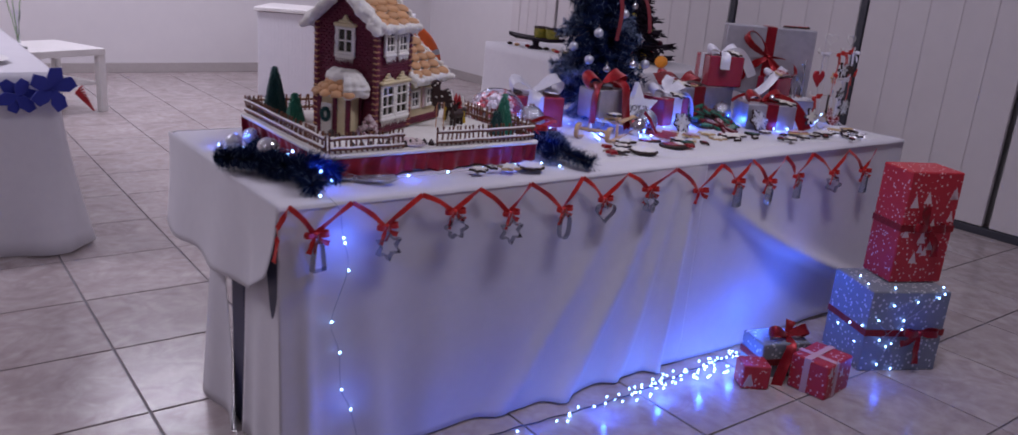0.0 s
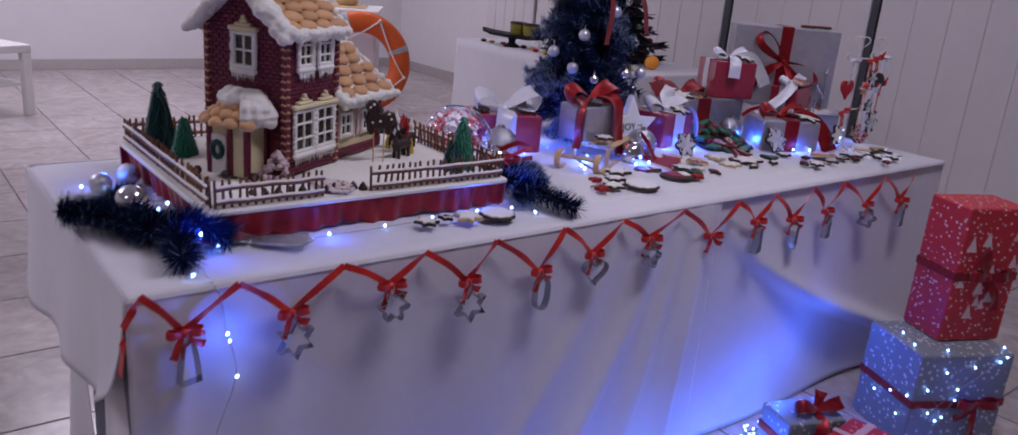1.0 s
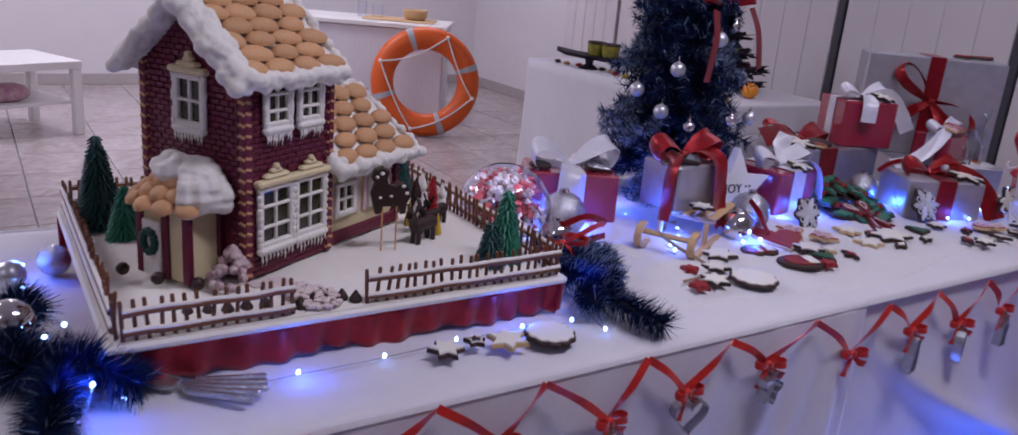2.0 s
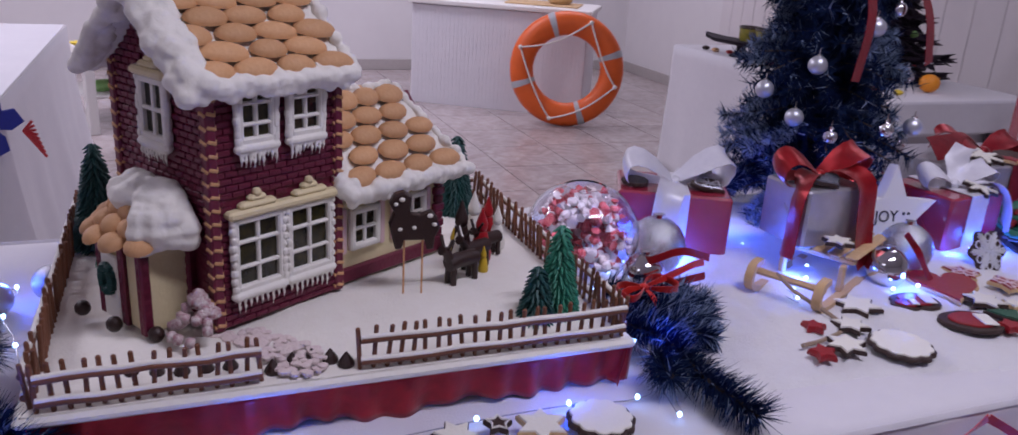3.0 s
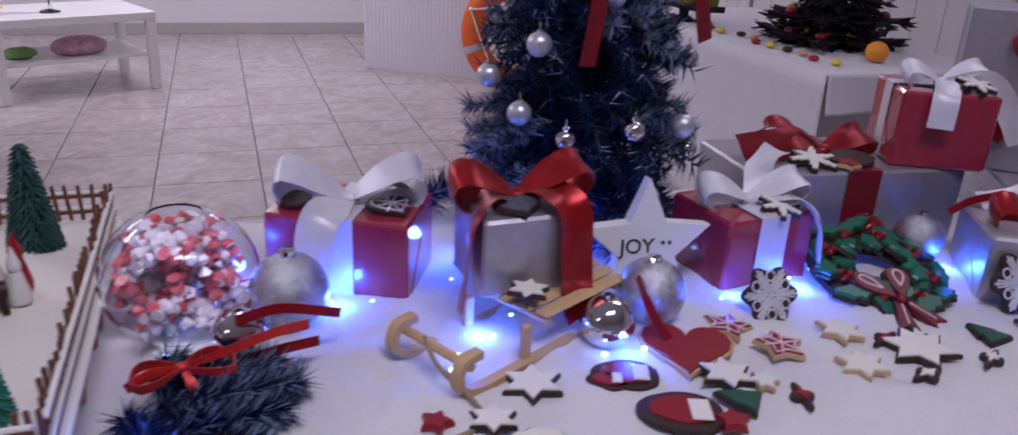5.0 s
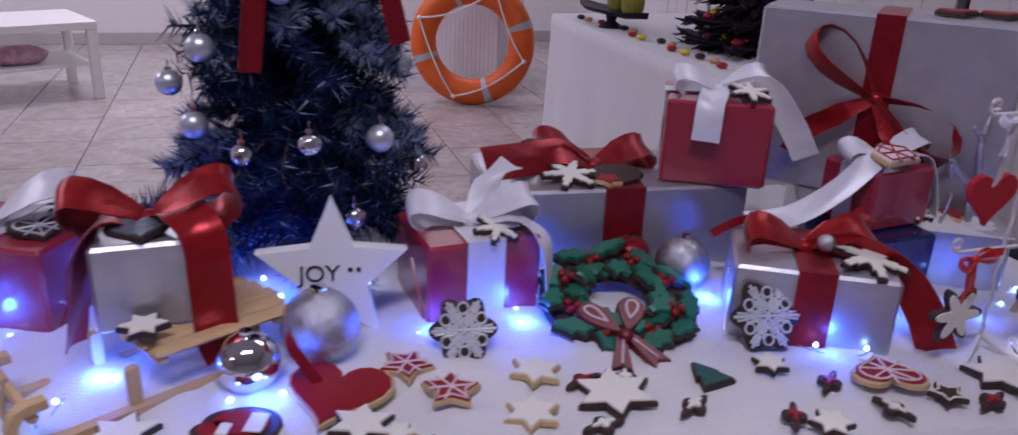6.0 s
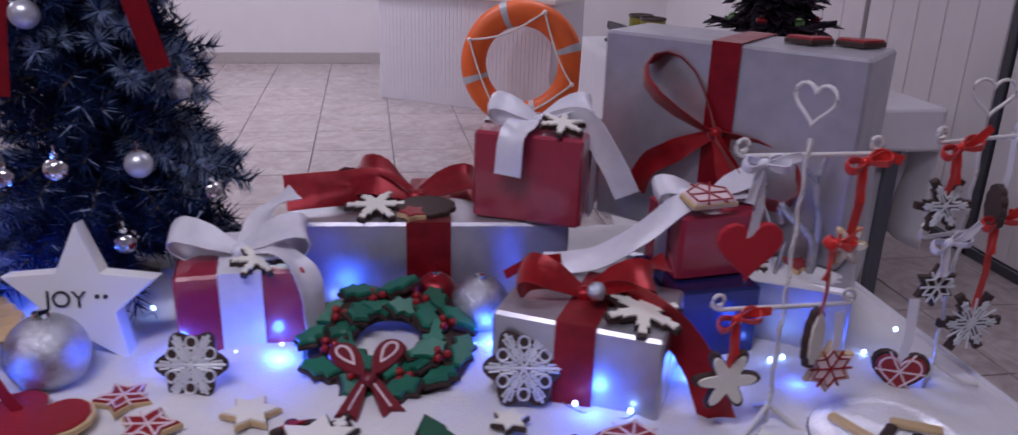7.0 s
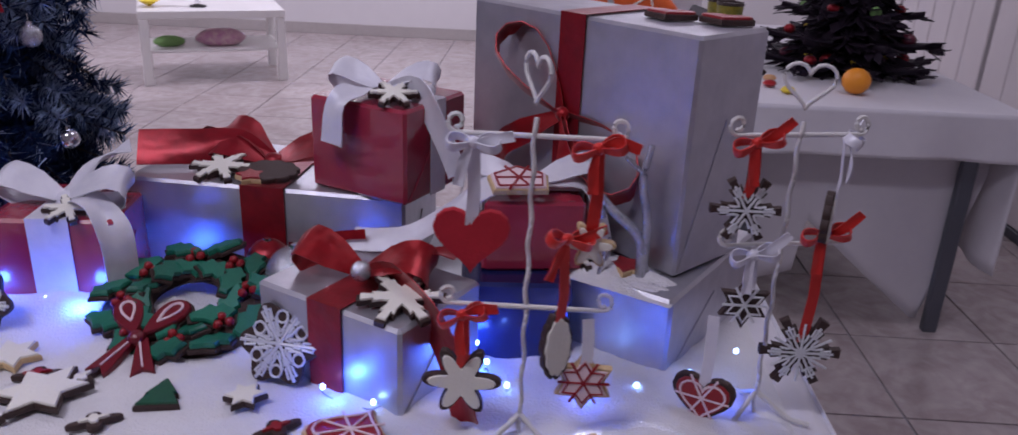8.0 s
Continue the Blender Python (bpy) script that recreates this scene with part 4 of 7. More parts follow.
for k in range(3):
    for i in range(5 - k):
        a = radians(50 + 25 * i + 12 * k)
        rr = 0.070 - 0.015 * k
        nrm = Vector((-0.62 * math.sin(a), -0.62 * math.cos(a), 0.78))
        ups = Vector((0.78 * math.sin(a), 0.78 * math.cos(a), 0.62))
        ups = (ups - nrm * 0.25).normalized()
        xd = ups.cross(nrm).normalized()
        nrm = xd.cross(ups)
        p = Vector((-0.012 - rr * math.sin(a), (PV0 + PV1) / 2 - rr * 1.1 * math.cos(a), PH + 0.004 + 0.015 * k))
        part("shingle", SHINGLE, None, porch, m=Matrix(((xd.x, ups.x, nrm.x, p.x), (xd.y, ups.y, nrm.y, p.y), (xd.z, ups.z, nrm.z, p.z), (0, 0, 0, 1))) @ Matrix.Diagonal((0.62, 0.92, 1.0, 1)))
part("porch_roof", Geo().lathe([(0.054, PH - 0.004), (0.050, PH + 0.010), (0.030, PH + 0.030), (0.004, PH + 0.038)], pose(-0.012, (PV0 + PV1) / 2, 0) @ Matrix.Diagonal((1, 1.1, 1, 1)), 20), ICING, porch, "white iced dome", smooth=True)
g = Geo()
for k in range(48):
    a, q = rng.uniform(0, TAU), rng.random()
    g.ball(0.0075, pose(-0.022 + 0.034 * q * math.cos(a), 0.004 + 0.034 * q * math.sin(a), 0.006 + 0.048 * (1 - q)), 6)
part("bush", g, material("plum_bush", (0.30, 0.05, 0.10), 0.5, dark=(0.8, 0.78, 0.74), scale=140, amount=1.0), house, "round plum bush dusted with icing", smooth=True)
for k, (u, v) in enumerate(((-0.085, 0.150), (-0.080, 0.085), (-0.06, 0.03))):
    part("shrub", Geo().ball(0.0095, pose(u, v, 0.006), 10), CHOC, house, smooth=True)

# fences
PICKET = Geo().box(0.0050, 0.0048, 0.056, ID, 0.0014).mesh("picket", CHOCSTICK)


def fence(a, b, label):
    a, b = Vector(a), Vector(b)
    L = (b - a).length
    ang = math.degrees(math.atan2(b.y - a.y, b.x - a.x))
    f = thing("fence", label, "fence", pose(a.x, a.y, a.z, 0, 0, ang), "garden fences")
    n = int(L / 0.0150)
    rng = random.Random(int(L * 1e4))
    for k in range(n + 1):
        part("picket", PICKET, None, f, m=pose(L * k / n, rng.uniform(-0.001, 0.001), 0.0, rng.uniform(-5, 5), rng.uniform(-6, 6), 0))
    for z in (0.013, 0.039):
        pts = [(L * k / 8, -0.005, z + rng.uniform(-0.0015, 0.0015)) for k in range(9)]
        part("rail", Geo().tube(pts, 0.0042, ID, 7), CHOCSTICK, f, smooth=True)
        part("rail_snow", Geo().tube([(x, y, q + 0.0036) for x, y, q in pts], 0.0034, ID, 6), ICING, f, "white icing along the rail", smooth=True)


FZ = BZ - 0.001
fence((0.190, 0.197, FZ), (0.405, 0.200, FZ), "brown stick fence with iced rails beside the gate")
fence((0.512, 0.200, FZ), (0.846, 0.197, FZ), "brown stick fence with iced rails along the board")
fence((0.184, 0.768, FZ), (0.184, 0.205, FZ), "brown stick fence with iced rails on the board side")
fence((0.848, 0.205, FZ), (0.848, 0.768, FZ), "brown stick fence with iced rails on the board side")
fence((0.842, 0.772, FZ), (0.190, 0.772, FZ), "brown stick fence with iced rails at the back")
for k, (x, y) in enumerate(((0.418, 0.212), (0.440, 0.222), (0.462, 0.226), (0.482, 0.220), (0.498, 0.208), (0.300, 0.236), (0.325, 0.232), (0.350, 0.232), (0.375, 0.230), (0.275, 0.240))):
    lone("chocolate_drop", Geo().lathe([(0.009, 0), (0.0095, 0.004), (0.006, 0.010), (0.001, 0.017)], seg=10), CHOC, "pointed dark chocolate drop beside the path", "chocolate", pose(x, y, BZ + 0.003), "chocolate drops")


def icing_fir(x, y, h, r, mat, label):
    rng = random.Random(int(x * 997 + y * 71))
    f = thing("icing_fir", label, "model tree", pose(x, y, BZ + 0.008), "model firs")
    part("cone", Geo().lathe([(r * 0.8, 0), (r * 0.75, 0.004), (r * 0.1, h * 0.95), (0.001, h)], seg=14), mat, f)
    g = Geo()
    n = int(h / 0.006)
    for k in range(n):
        z = h * k / n
        rr = r * (1 - k / n) + 0.002
        m = max(5, int(rr * TAU / 0.0058))
        for i in range(m):
            a = TAU * (i + rng.random() * 0.7) / m
            p = Vector((rr * 0.82 * math.cos(a), rr * 0.82 * math.sin(a), z + 0.006))
            g.tube([p, p + Vector((0.010 * math.cos(a), 0.010 * math.sin(a), -0.006))], 0.0036, ID, 5, 0.2)
    part("needles", g, mat, f)


icing_fir(0.222, 0.640, 0.150, 0.036, DARKGREEN, "tall dark green piped icing fir")
icing_fir(0.250, 0.560, 0.085, 0.025, ICEGREEN, "small bright green piped icing fir")
icing_fir(0.785, 0.268, 0.118, 0.026, ICEGREEN, "bright green piped icing fir")
icing_fir(0.750, 0.255, 0.070, 0.020, DARKGREEN, "small dark green piped icing fir")
icing_fir(0.770, 0.660, 0.140, 0.030, DARKGREEN, "tall dark green piped icing fir behind the annex")

# small figures on the snow, as plain shapes
GOLD = material("gold_icing", (0.6, 0.4, 0.03), 0.4)


def skewered(x, y, label):
    f = thing("skewered_figure", label, "figurine", pose(x, y, HG - 0.004, 0, 0, -8))
    for dx in (-0.012, 0.012):
        part("skewer", Geo().tube([(dx, 0.0, 0), (dx, 0.0, 0.085)], 0.0014, ID, 5), BISCUIT, f)
    outline = [(-0.024, 0.066), (-0.017, 0.066), (-0.014, 0.078), (0.014, 0.078), (0.018, 0.064), (0.026, 0.065), (0.028, 0.082), (0.034, 0.094), (0.030, 0.108), (0.022, 0.118), (0.008, 0.112), (-0.004, 0.114), (-0.008, 0.126), (-0.004, 0.138), (-0.014, 0.144), (-0.026, 0.140), (-0.032, 0.128), (-0.026, 0.116), (-0.032, 0.100), (-0.028, 0.082)]
    g = Geo().prism(outline, 0.012, Matrix(((1, 0, 0, 0), (0, 0, -1, 0.006), (0, 1, 0, 0), (0, 0, 0, 1))), 0.003)
    part("silhouette", g, CHOC, f, "dark chocolate shape")
    for dx, dz, r in ((-0.016, 0.134, 0.005), (-0.024, 0.128, 0.004), (0.020, 0.112, 0.005), (0.026, 0.100, 0.0045), (0.0, 0.096, 0.004), (-0.018, 0.094, 0.004)):
        part("icing_spot", Geo().ball(r * 0.8, pose(dx, -0.006, dz), 8, 0.8), ICING, f, smooth=True)


skewered(0.612, 0.350, "dark chocolate figure held up on two skewers")


def block_figure(x, y, rot, s, mat, label, low=True):
    """A long body on four stubs with a raised end, or an upright cone with a round top."""
    g = Geo()
    if low:
        g.tube([(-0.030 * s, 0, 0.034 * s), (-0.012 * s, 0, 0.037 * s), (0.012 * s, 0, 0.036 * s), (0.028 * s, 0, 0.035 * s)], 0.013 * s, ID, 10)
        for dx in (-0.024, 0.022):
            for dy in (-0.007, 0.007):
                g.tube([(dx * s, dy * s, 0.0), (dx * s * 0.95, dy * s, 0.034 * s)], 0.0052 * s, ID, 7)
        g.tube([(-0.026 * s, 0, 0.040 * s), (-0.036 * s, 0, 0.058 * s), (-0.046 * s, 0, 0.062 * s)], 0.008 * s, ID, 8)
        g.tube([(-0.036 * s, -0.004, 0.062 * s), (-0.034 * s, -0.012, 0.080 * s)], 0.003 * s, ID, 5)
        g.tube([(-0.036 * s, 0.004, 0.062 * s), (-0.034 * s, 0.012, 0.080 * s)], 0.003 * s, ID, 5)
    else:
        g.lathe([(0.016 * s, 0), (0.017 * s, 0.012 * s), (0.012 * s, 0.034 * s), (0.009 * s, 0.046 * s)], ID, 12)
        g.ball(0.010 * s, pose(0, 0, 0.054 * s), 10)
        g.lathe([(0.010 * s, 0.058 * s), (0.005 * s, 0.072 * s), (0.001, 0.084 * s)], ID, 10)
    return lone("figurine", g, mat, label, "figurine", pose(x, y, HG - 0.003, 0, 0, rot), smooth=True)


dark_one = "dark chocolate figure standing on the snow"
block_figure(0.690, 0.378, 24, 0.86, CHOC, dark_one)
block_figure(0.724, 0.420, 30, 0.82, CHOC, dark_one)
block_figure(0.757, 0.458, 26, 0.75, CHOC, dark_one)
for x, y, s, mat, lab in ((0.700, 0.425, 0.75, ICING, "small white iced figure on the snow"), (0.730, 0.402, 0.45, GOLD, "small yellow iced figure on the snow"), (0.742, 0.448, 0.95, RED, "small red iced figure on the snow"), (0.715, 0.462, 1.05, CHOC, "dark chocolate cone figure on the snow"), (0.782, 0.488, 0.8, ICING, "small white iced figure on the snow"), (0.704, 0.462, 0.55, GOLD, "small yellow iced figure on the snow"), (0.778, 0.520, 0.85, RED, "small red iced figure on the snow"), (0.752, 0.512, 1.0, ICING, "small white iced figure on the snow")):
    block_figure(x, y, 0, s, mat, lab, False)

# ---- gifts, bows and ribbons ----
GLITTER = material("silver_glitter", (0.74, 0.75, 0.80), 0.26, 0.85, dark=(0.34, 0.35, 0.40), scale=60, amount=0.9, bump=1.0, bump_scale=900, depth=0.001)
MIRROR = material("silver_mirror", (0.72, 0.72, 0.74), 0.08, 1.0)
FROST = material("frosted_silver", (0.60, 0.62, 0.68), 0.35, 0.7)
BRIGHTRED = satin("scarlet_satin", (0.40, 0.008, 0.014), (0.20, 0.004, 0.008), 0.45, 0.32)
ORANGERED = satin("orange_red_ribbon", (0.68, 0.030, 0.022), (0.48, 0.015, 0.015), 0.25)
WHITEFELT = material("white_felt", (0.8, 0.8, 0.8), 0.9)
REDFELT = material("red_felt", (0.45, 0.015, 0.03), 0.95, dark=(0.35, 0.01, 0.02), scale=60, bump=0.5, bump_scale=400)
NEEDLE = material("fir_needles", (0.009, 0.019, 0.066), 0.7, dark=(0.014, 0.030, 0.080), scale=30, spec=0.08)
FROSTNEEDLE = material("flocked_needles", (0.33, 0.41, 0.58), 0.85, dark=(0.06, 0.11, 0.22), scale=40, amount=0.85)
BARK = material("wire_stem", (0.05, 0.035, 0.03), 0.8)


def loop_pts(length, height, side, lean=0.0):
    """One loop of a bow in the x, z plane, from the knot and back."""
    out = []
    for k in range(15):
        a = math.pi * (k / 14) * 2
        x = side * length * (0.5 - 0.5 * math.cos(a))
        z = height * math.sin(a) * (0.25 + 0.75 * (0.5 - 0.5 * math.cos(a))) + abs(x) * lean
        out.append((x, 0, z))
    return out


def bow(parent, m, mat, length=0.08, height=0.022, width=0.03, tails=(), knot=0.012, lean=0.25, name="bow", spin=0, tilt=26):
    """Loops, knot and tails; tails are lists of points in m's space."""
    b = part(name, Geo().ball(knot, m @ Matrix.Diagonal((1.1, 1.0, 0.8, 1)), 10), mat, parent, smooth=True)
    for s in (-1, 1):
        pts = loop_pts(length, height, s, lean)
        wid = [width * (0.35 + 0.65 * min(1, abs(p[0]) / (length * 0.45))) for p in pts]
        part("loop", Geo().strip(pts, wid, (0, 1, 0), m @ pose(0, 0, 0, tilt, 0, 0) @ pose(0, 0, 0, 0, 0, spin + 8 * s) if tilt == 0 else m @ pose(0, 0, 0, 0, 0, spin + 8 * s) @ pose(0, 0, 0, tilt, 0, 0), 0.0012, 0.06), mat, b, smooth=True)
    for t in tails:
        t, facing = t if isinstance(t, tuple) else (t, None)
        pts = [Vector(p) for p in curve_pts(t, 5)]
        tail_across, last = [], Vector((0, 1, 0))
        for k in range(len(pts)):
            d = pts[min(k + 1, len(pts) - 1)] - pts[max(k - 1, 0)]
            side = Vector((-d.y, d.x, 0))
            if side.length > 0.35 * d.length:
                last = side.normalized() if side.normalized().dot(last) >= 0 or k == 0 else -side.normalized()
            tail_across.append(facing or tuple(last + Vector((0, 0, 0.25 * math.sin(k * 0.7)))))
        wid = [width * (0.4 + 0.6 * min(1, k / 5)) for k in range(len(pts))]
        part("tail", Geo().strip(pts, wid, tail_across, m, 0.0012, 0.07), mat, b, smooth=True)
    return b


def gift(label, x, y, z, rot, sx, sy, sz, wrap, band, bands=(True, True), bw=0.03, group="table gifts", lean=0.0):
    m = pose(x, y, z, lean, 0, rot)
    gf = thing("gift_box", label, "gift box", m, group)
    part("box", Geo().box(sx, sy, sz, ID, 0.004), wrap, gf)
    for s in (-1, 1):
        g = Geo().prism([(-sy * 0.46, 0), (sy * 0.46, 0), (0, sz * 0.62)], 0.0015, Matrix(((0, 0, s, s * (sx / 2)), (1, 0, 0, 0), (0, 1, 0, sz * 0.03), (0, 0, 0, 1))))
        part("paper_fold", g, wrap, gf)
    e = 0.0022
    if band and bands[0]:
        pts = [(0, -sy / 2 - e, 0), (0, -sy / 2 - e, sz * 0.5), (0, -sy / 2 - e, sz + e), (0, 0, sz + e), (0, sy / 2 + e, sz + e), (0, sy / 2 + e, 0)]
        part("ribbon", Geo().strip(pts, bw, (1, 0, 0), ID, 0.0012), band, gf)
    if band and bands[1]:
        pts = [(-sx / 2 - e, 0, 0), (-sx / 2 - e, 0, sz + e), (0, 0, sz + e * 1.6), (sx / 2 + e, 0, sz + e), (sx / 2 + e, 0, 0)]
        part("ribbon", Geo().strip(pts, bw, (0, 1, 0), ID, 0.0012), band, gf)
    return gf


BLUEWRAP = material("blue_wrap", (0.02, 0.03, 0.16), 0.2, 0.5, dark=(0.012, 0.02, 0.10), scale=8, bump=0.3, bump_scale=22, depth=0.003, coat=0.5)
# red box with a white ribbon behind the bauble
ga = gift("red shiny gift box with a wide white satin ribbon", 1.174, 0.618, Z0 + 0.008, -27, 0.200, 0.140, 0.122, REDWRAP, WHITESATIN, (True, False), 0.05)
bow(ga, pose(0.0, -0.01, 0.130, 0, 0, 16), WHITESATIN, 0.098, 0.046, 0.052, [([(0, 0, 0), (-0.020, -0.045, 0.004), (-0.038, -0.072, -0.012), (-0.044, -0.082, -0.07), (-0.050, -0.086, -0.118)], (1, 0.1, -0.25)), [(0, 0, 0), (0.04, 0.02, 0.012), (0.07, 0.045, 0.004)]], 0.014, 0.35)
gb = gift("silver gift box with a red satin bow on the sledge", 1.362, 0.462, 0.796, 4, 0.130, 0.108, 0.102, SILVERWRAP, DEEPRED, (False, False), 0.03)
bow(gb, pose(0, 0, 0.112), BRIGHTRED, 0.092, 0.040, 0.048, [([(0, 0, 0), (0.030, -0.03, 0.014), (0.052, -0.058, -0.004), (0.056, -0.066, -0.06), (0.058, -0.072, -0.12), (0.066, -0.078, -0.145)], (1, 0.15, 0.1)), ([(0, 0, 0), (-0.045, -0.02, 0.012), (-0.074, -0.034, -0.02), (-0.082, -0.040, -0.08), (-0.092, -0.044, -0.125)], (0.35, 0.9, 0))], 0.013, 0.3)
gc = gift("red gift box with a broad white satin band", 1.748, 0.520, Z0 + 0.01, 6, 0.158, 0.140, 0.115, REDWRAP, WHITESATIN, (True, False), 0.052)
bow(gc, pose(0, -0.01, 0.122, 0, 0, -8), WHITESATIN, 0.085, 0.030, 0.045, [[(0, 0, 0), (0.05, -0.03, 0.012), (0.088, -0.05, -0.02), (0.096, -0.055, -0.085)], [(0, 0, 0), (0.03, 0.03, 0.04), (0.07, 0.05, 0.06)]], 0.013, 0.3)
gd = gift("long silver gift box with a deep red ribbon", 2.005, 0.652, Z0 + 0.006, -5, 0.395, 0.20, 0.140, SILVERWRAP, DEEPRED, (True, False), 0.062)
bow(gd, pose(-0.02, -0.005, 0.147, 0, 0, 4), DEEPRED, 0.09, 0.030, 0.055, [([(0, 0, 0), (-0.05, -0.005, 0.022), (-0.11, -0.02, 0.024), (-0.185, -0.035, 0.022)], (0, 0.65, 0.75)), [(0, 0, 0), (-0.05, 0.03, 0.035), (-0.09, 0.04, 0.035), (-0.10, 0.05, 0.004)]], 0.016, 0.2)
ge = gift("small red gift box with a white bow on the long box", 2.161, 0.606, 0.872, -25.7, 0.154, 0.145, 0.126, REDWRAP, WHITESATIN, (False, True), 0.035)
bow(ge, pose(0.0, -0.01, 0.132, 0, 0, 14), WHITESATIN, 0.072, 0.026, 0.040, [[(0, 0, 0), (-0.02, -0.04, 0.006), (-0.035, -0.072, -0.008), (-0.04, -0.08, -0.058)], ([(0, 0, 0), (0.06, -0.03, 0.010), (0.098, -0.05, -0.035), (0.125, -0.062, -0.085)], (0.4, -0.3, 0.8))], 0.012, 0.3)
gg = gift("flat silver gift box standing beneath the largest box", 2.470, 0.545, Z0 + 0.006, -32, 0.30, 0.27, 0.104, SILVERWRAP, None)
gh = gift("large upright silver gift box with a red bow", 2.449, 0.592, 0.836, -45, 0.376, 0.135, 0.285, SILVERWRAP, DEEPRED, (True, False), 0.042)
bow(gh, pose(0.0, -0.078, 0.162, 90, 0, 0), BRIGHTRED, 0.140, 0.046, 0.034, [[(0, 0, 0), (0.03, -0.04, 0.018), (0.065, -0.10, 0.026), (0.075, -0.15, 0.02)], [(0, 0, 0), (-0.05, -0.03, 0.014), (-0.085, -0.055, 0.018), (-0.11, -0.10, 0.012)]], 0.010, 0.05, spin=-36, tilt=40)
gf1 = gift("silver gift box with a glossy red ribbon and bow", 2.182, 0.360, Z0 + 0.006, -29, 0.205, 0.150, 0.106, SILVERWRAP, DEEPRED, (True, False), 0.048)
bow(gf1, pose(-0.01, 0.0, 0.112, 0, 0, 12), BRIGHTRED, 0.082, 0.034, 0.048, [([(0, 0, 0), (0.05, -0.02, 0.01), (0.105, -0.045, -0.01), (0.140, -0.065, -0.05), (0.165, -0.08, -0.105)], (0.5, -0.3, 0.7)), [(0, 0, 0), (0.06, 0.03, 0.02), (0.10, 0.04, 0.03)]], 0.013, 0.25)
lone("bauble", Geo().ball(0.012, ID, 14), GLITTER, "tiny silver glitter bauble on a red bow", "bauble", pose(2.178, 0.330, 0.862), "small baubles", smooth=True)
gi = gift("small plum gift box with a white bow", 2.360, 0.462, 0.835, 8, 0.120, 0.10, 0.088, REDWRAP, WHITESATIN, (False, True), 0.03)
bow(gi, pose(0, 0, 0.094, 0, 0, 0), WHITESATIN, 0.078, 0.022, 0.036, [([(0, 0, 0), (-0.05, -0.03, 0.012), (-0.105, -0.025, -0.030), (-0.150, -0.005, -0.066), (-0.190, 0.010, -0.076), (-0.22, 0.022, -0.080)], (0.1, 0.8, 0.45)), [(0, 0, 0), (0.06, -0.02, 0.004), (0.082, -0.035, -0.05), (0.088, -0.04, -0.10)]], 0.012, 0.25)
gj = gift("glossy dark blue gift box lying under the plum one", 2.345, 0.44, Z0 + 0.006, 4, 0.13, 0.13, 0.104, BLUEWRAP, None)

# baubles


def bauble(x, y, z, r, mat, label, cord=None):
    b = thing("bauble", label, "bauble", pose(x, y, z), "large baubles")
    part("ball", Geo().ball(r, ID, 24), mat, b, smooth=True)
    part("cap", Geo().lathe([(r * 0.2, r * 0.96), (r * 0.2, r * 1.12), (r * 0.05, r * 1.14)], seg=12), MIRROR, b)
    if cord:
        part("ribbon", Geo().strip(curve_pts([(c[0] - x, c[1] - y, c[2] - z) for c in cord], 6), 0.012, (0.1, 0.3, 1), ID, 0.001), BRIGHTRED, b, "red satin ribbon", smooth=True)


bauble(1.077, 0.500, Z0 + 0.062, 0.050, GLITTER, "large silver glitter bauble", [(1.03, 0.47, 0.79), (1.01, 0.41, 0.80), (1.06, 0.40, 0.815), (1.13, 0.42, 0.79)])
bauble(1.015, 0.430, Z0 + 0.045, 0.034, MIRROR, "smaller mirror silver bauble with a red ribbon", [(0.93, 0.36, 0.772), (0.98, 0.35, 0.775), (1.05, 0.37, 0.778), (1.10, 0.385, 0.776)])
bauble(1.539, 0.405, Z0 + 0.054, 0.047, GLITTER, "large silver glitter bauble", [(1.50, 0.375, 0.82), (1.50, 0.345, 0.80), (1.515, 0.335, 0.77), (1.53, 0.33, 0.748)])
bauble(1.456, 0.361, Z0 + 0.042, 0.036, MIRROR, "clear mirror silver bauble beside the glitter one", None)
bauble(2.060, 0.478, Z0 + 0.056, 0.040, GLITTER, "silver glitter bauble leaning on the gifts", [(2.09, 0.46, 0.83), (2.12, 0.45, 0.85), (2.16, 0.44, 0.86)])
bauble(2.005, 0.535, Z0 + 0.048, 0.030, DEEPRED, "dark red shiny bauble behind the wreath", None)

# wooden sledge
sl = thing("sledge", "small pale wooden sledge with a string", "sledge", pose(1.228, 0.340, Z0 + 0.010, 0, 0, 28))
for s in (-1, 1):
    pts = curve_pts([(0.015, s * 0.056, 0.052), (-0.012, s * 0.056, 0.048), (-0.018, s * 0.056, 0.022), (0.012, s * 0.056, 0.005), (0.08, s * 0.056, 0.004), (0.30, s * 0.056, 0.006)], 6)
    part("runner", Geo().strip(pts, 0.014, (0, 1, 0), ID, 0.010), WOODPALE, sl, smooth=True)
    for x in (0.10, 0.24):
        part("leg", Geo().box(0.014, 0.010, 0.046, pose(x, s * 0.050, 0.008), 0.002), WOODPALE, sl)
part("crossbar", Geo().tube([(0.0, -0.06, 0.040), (0.0, 0.06, 0.040)], 0.006), WOODPALE, sl)
for k in range(5):
    part("slat", Geo().box(0.186 - 0.010 * abs(k - 2), 0.022, 0.008, pose(0.205, -0.052 + 0.026 * k, 0.056), 0.0038), WOODPALE, sl)
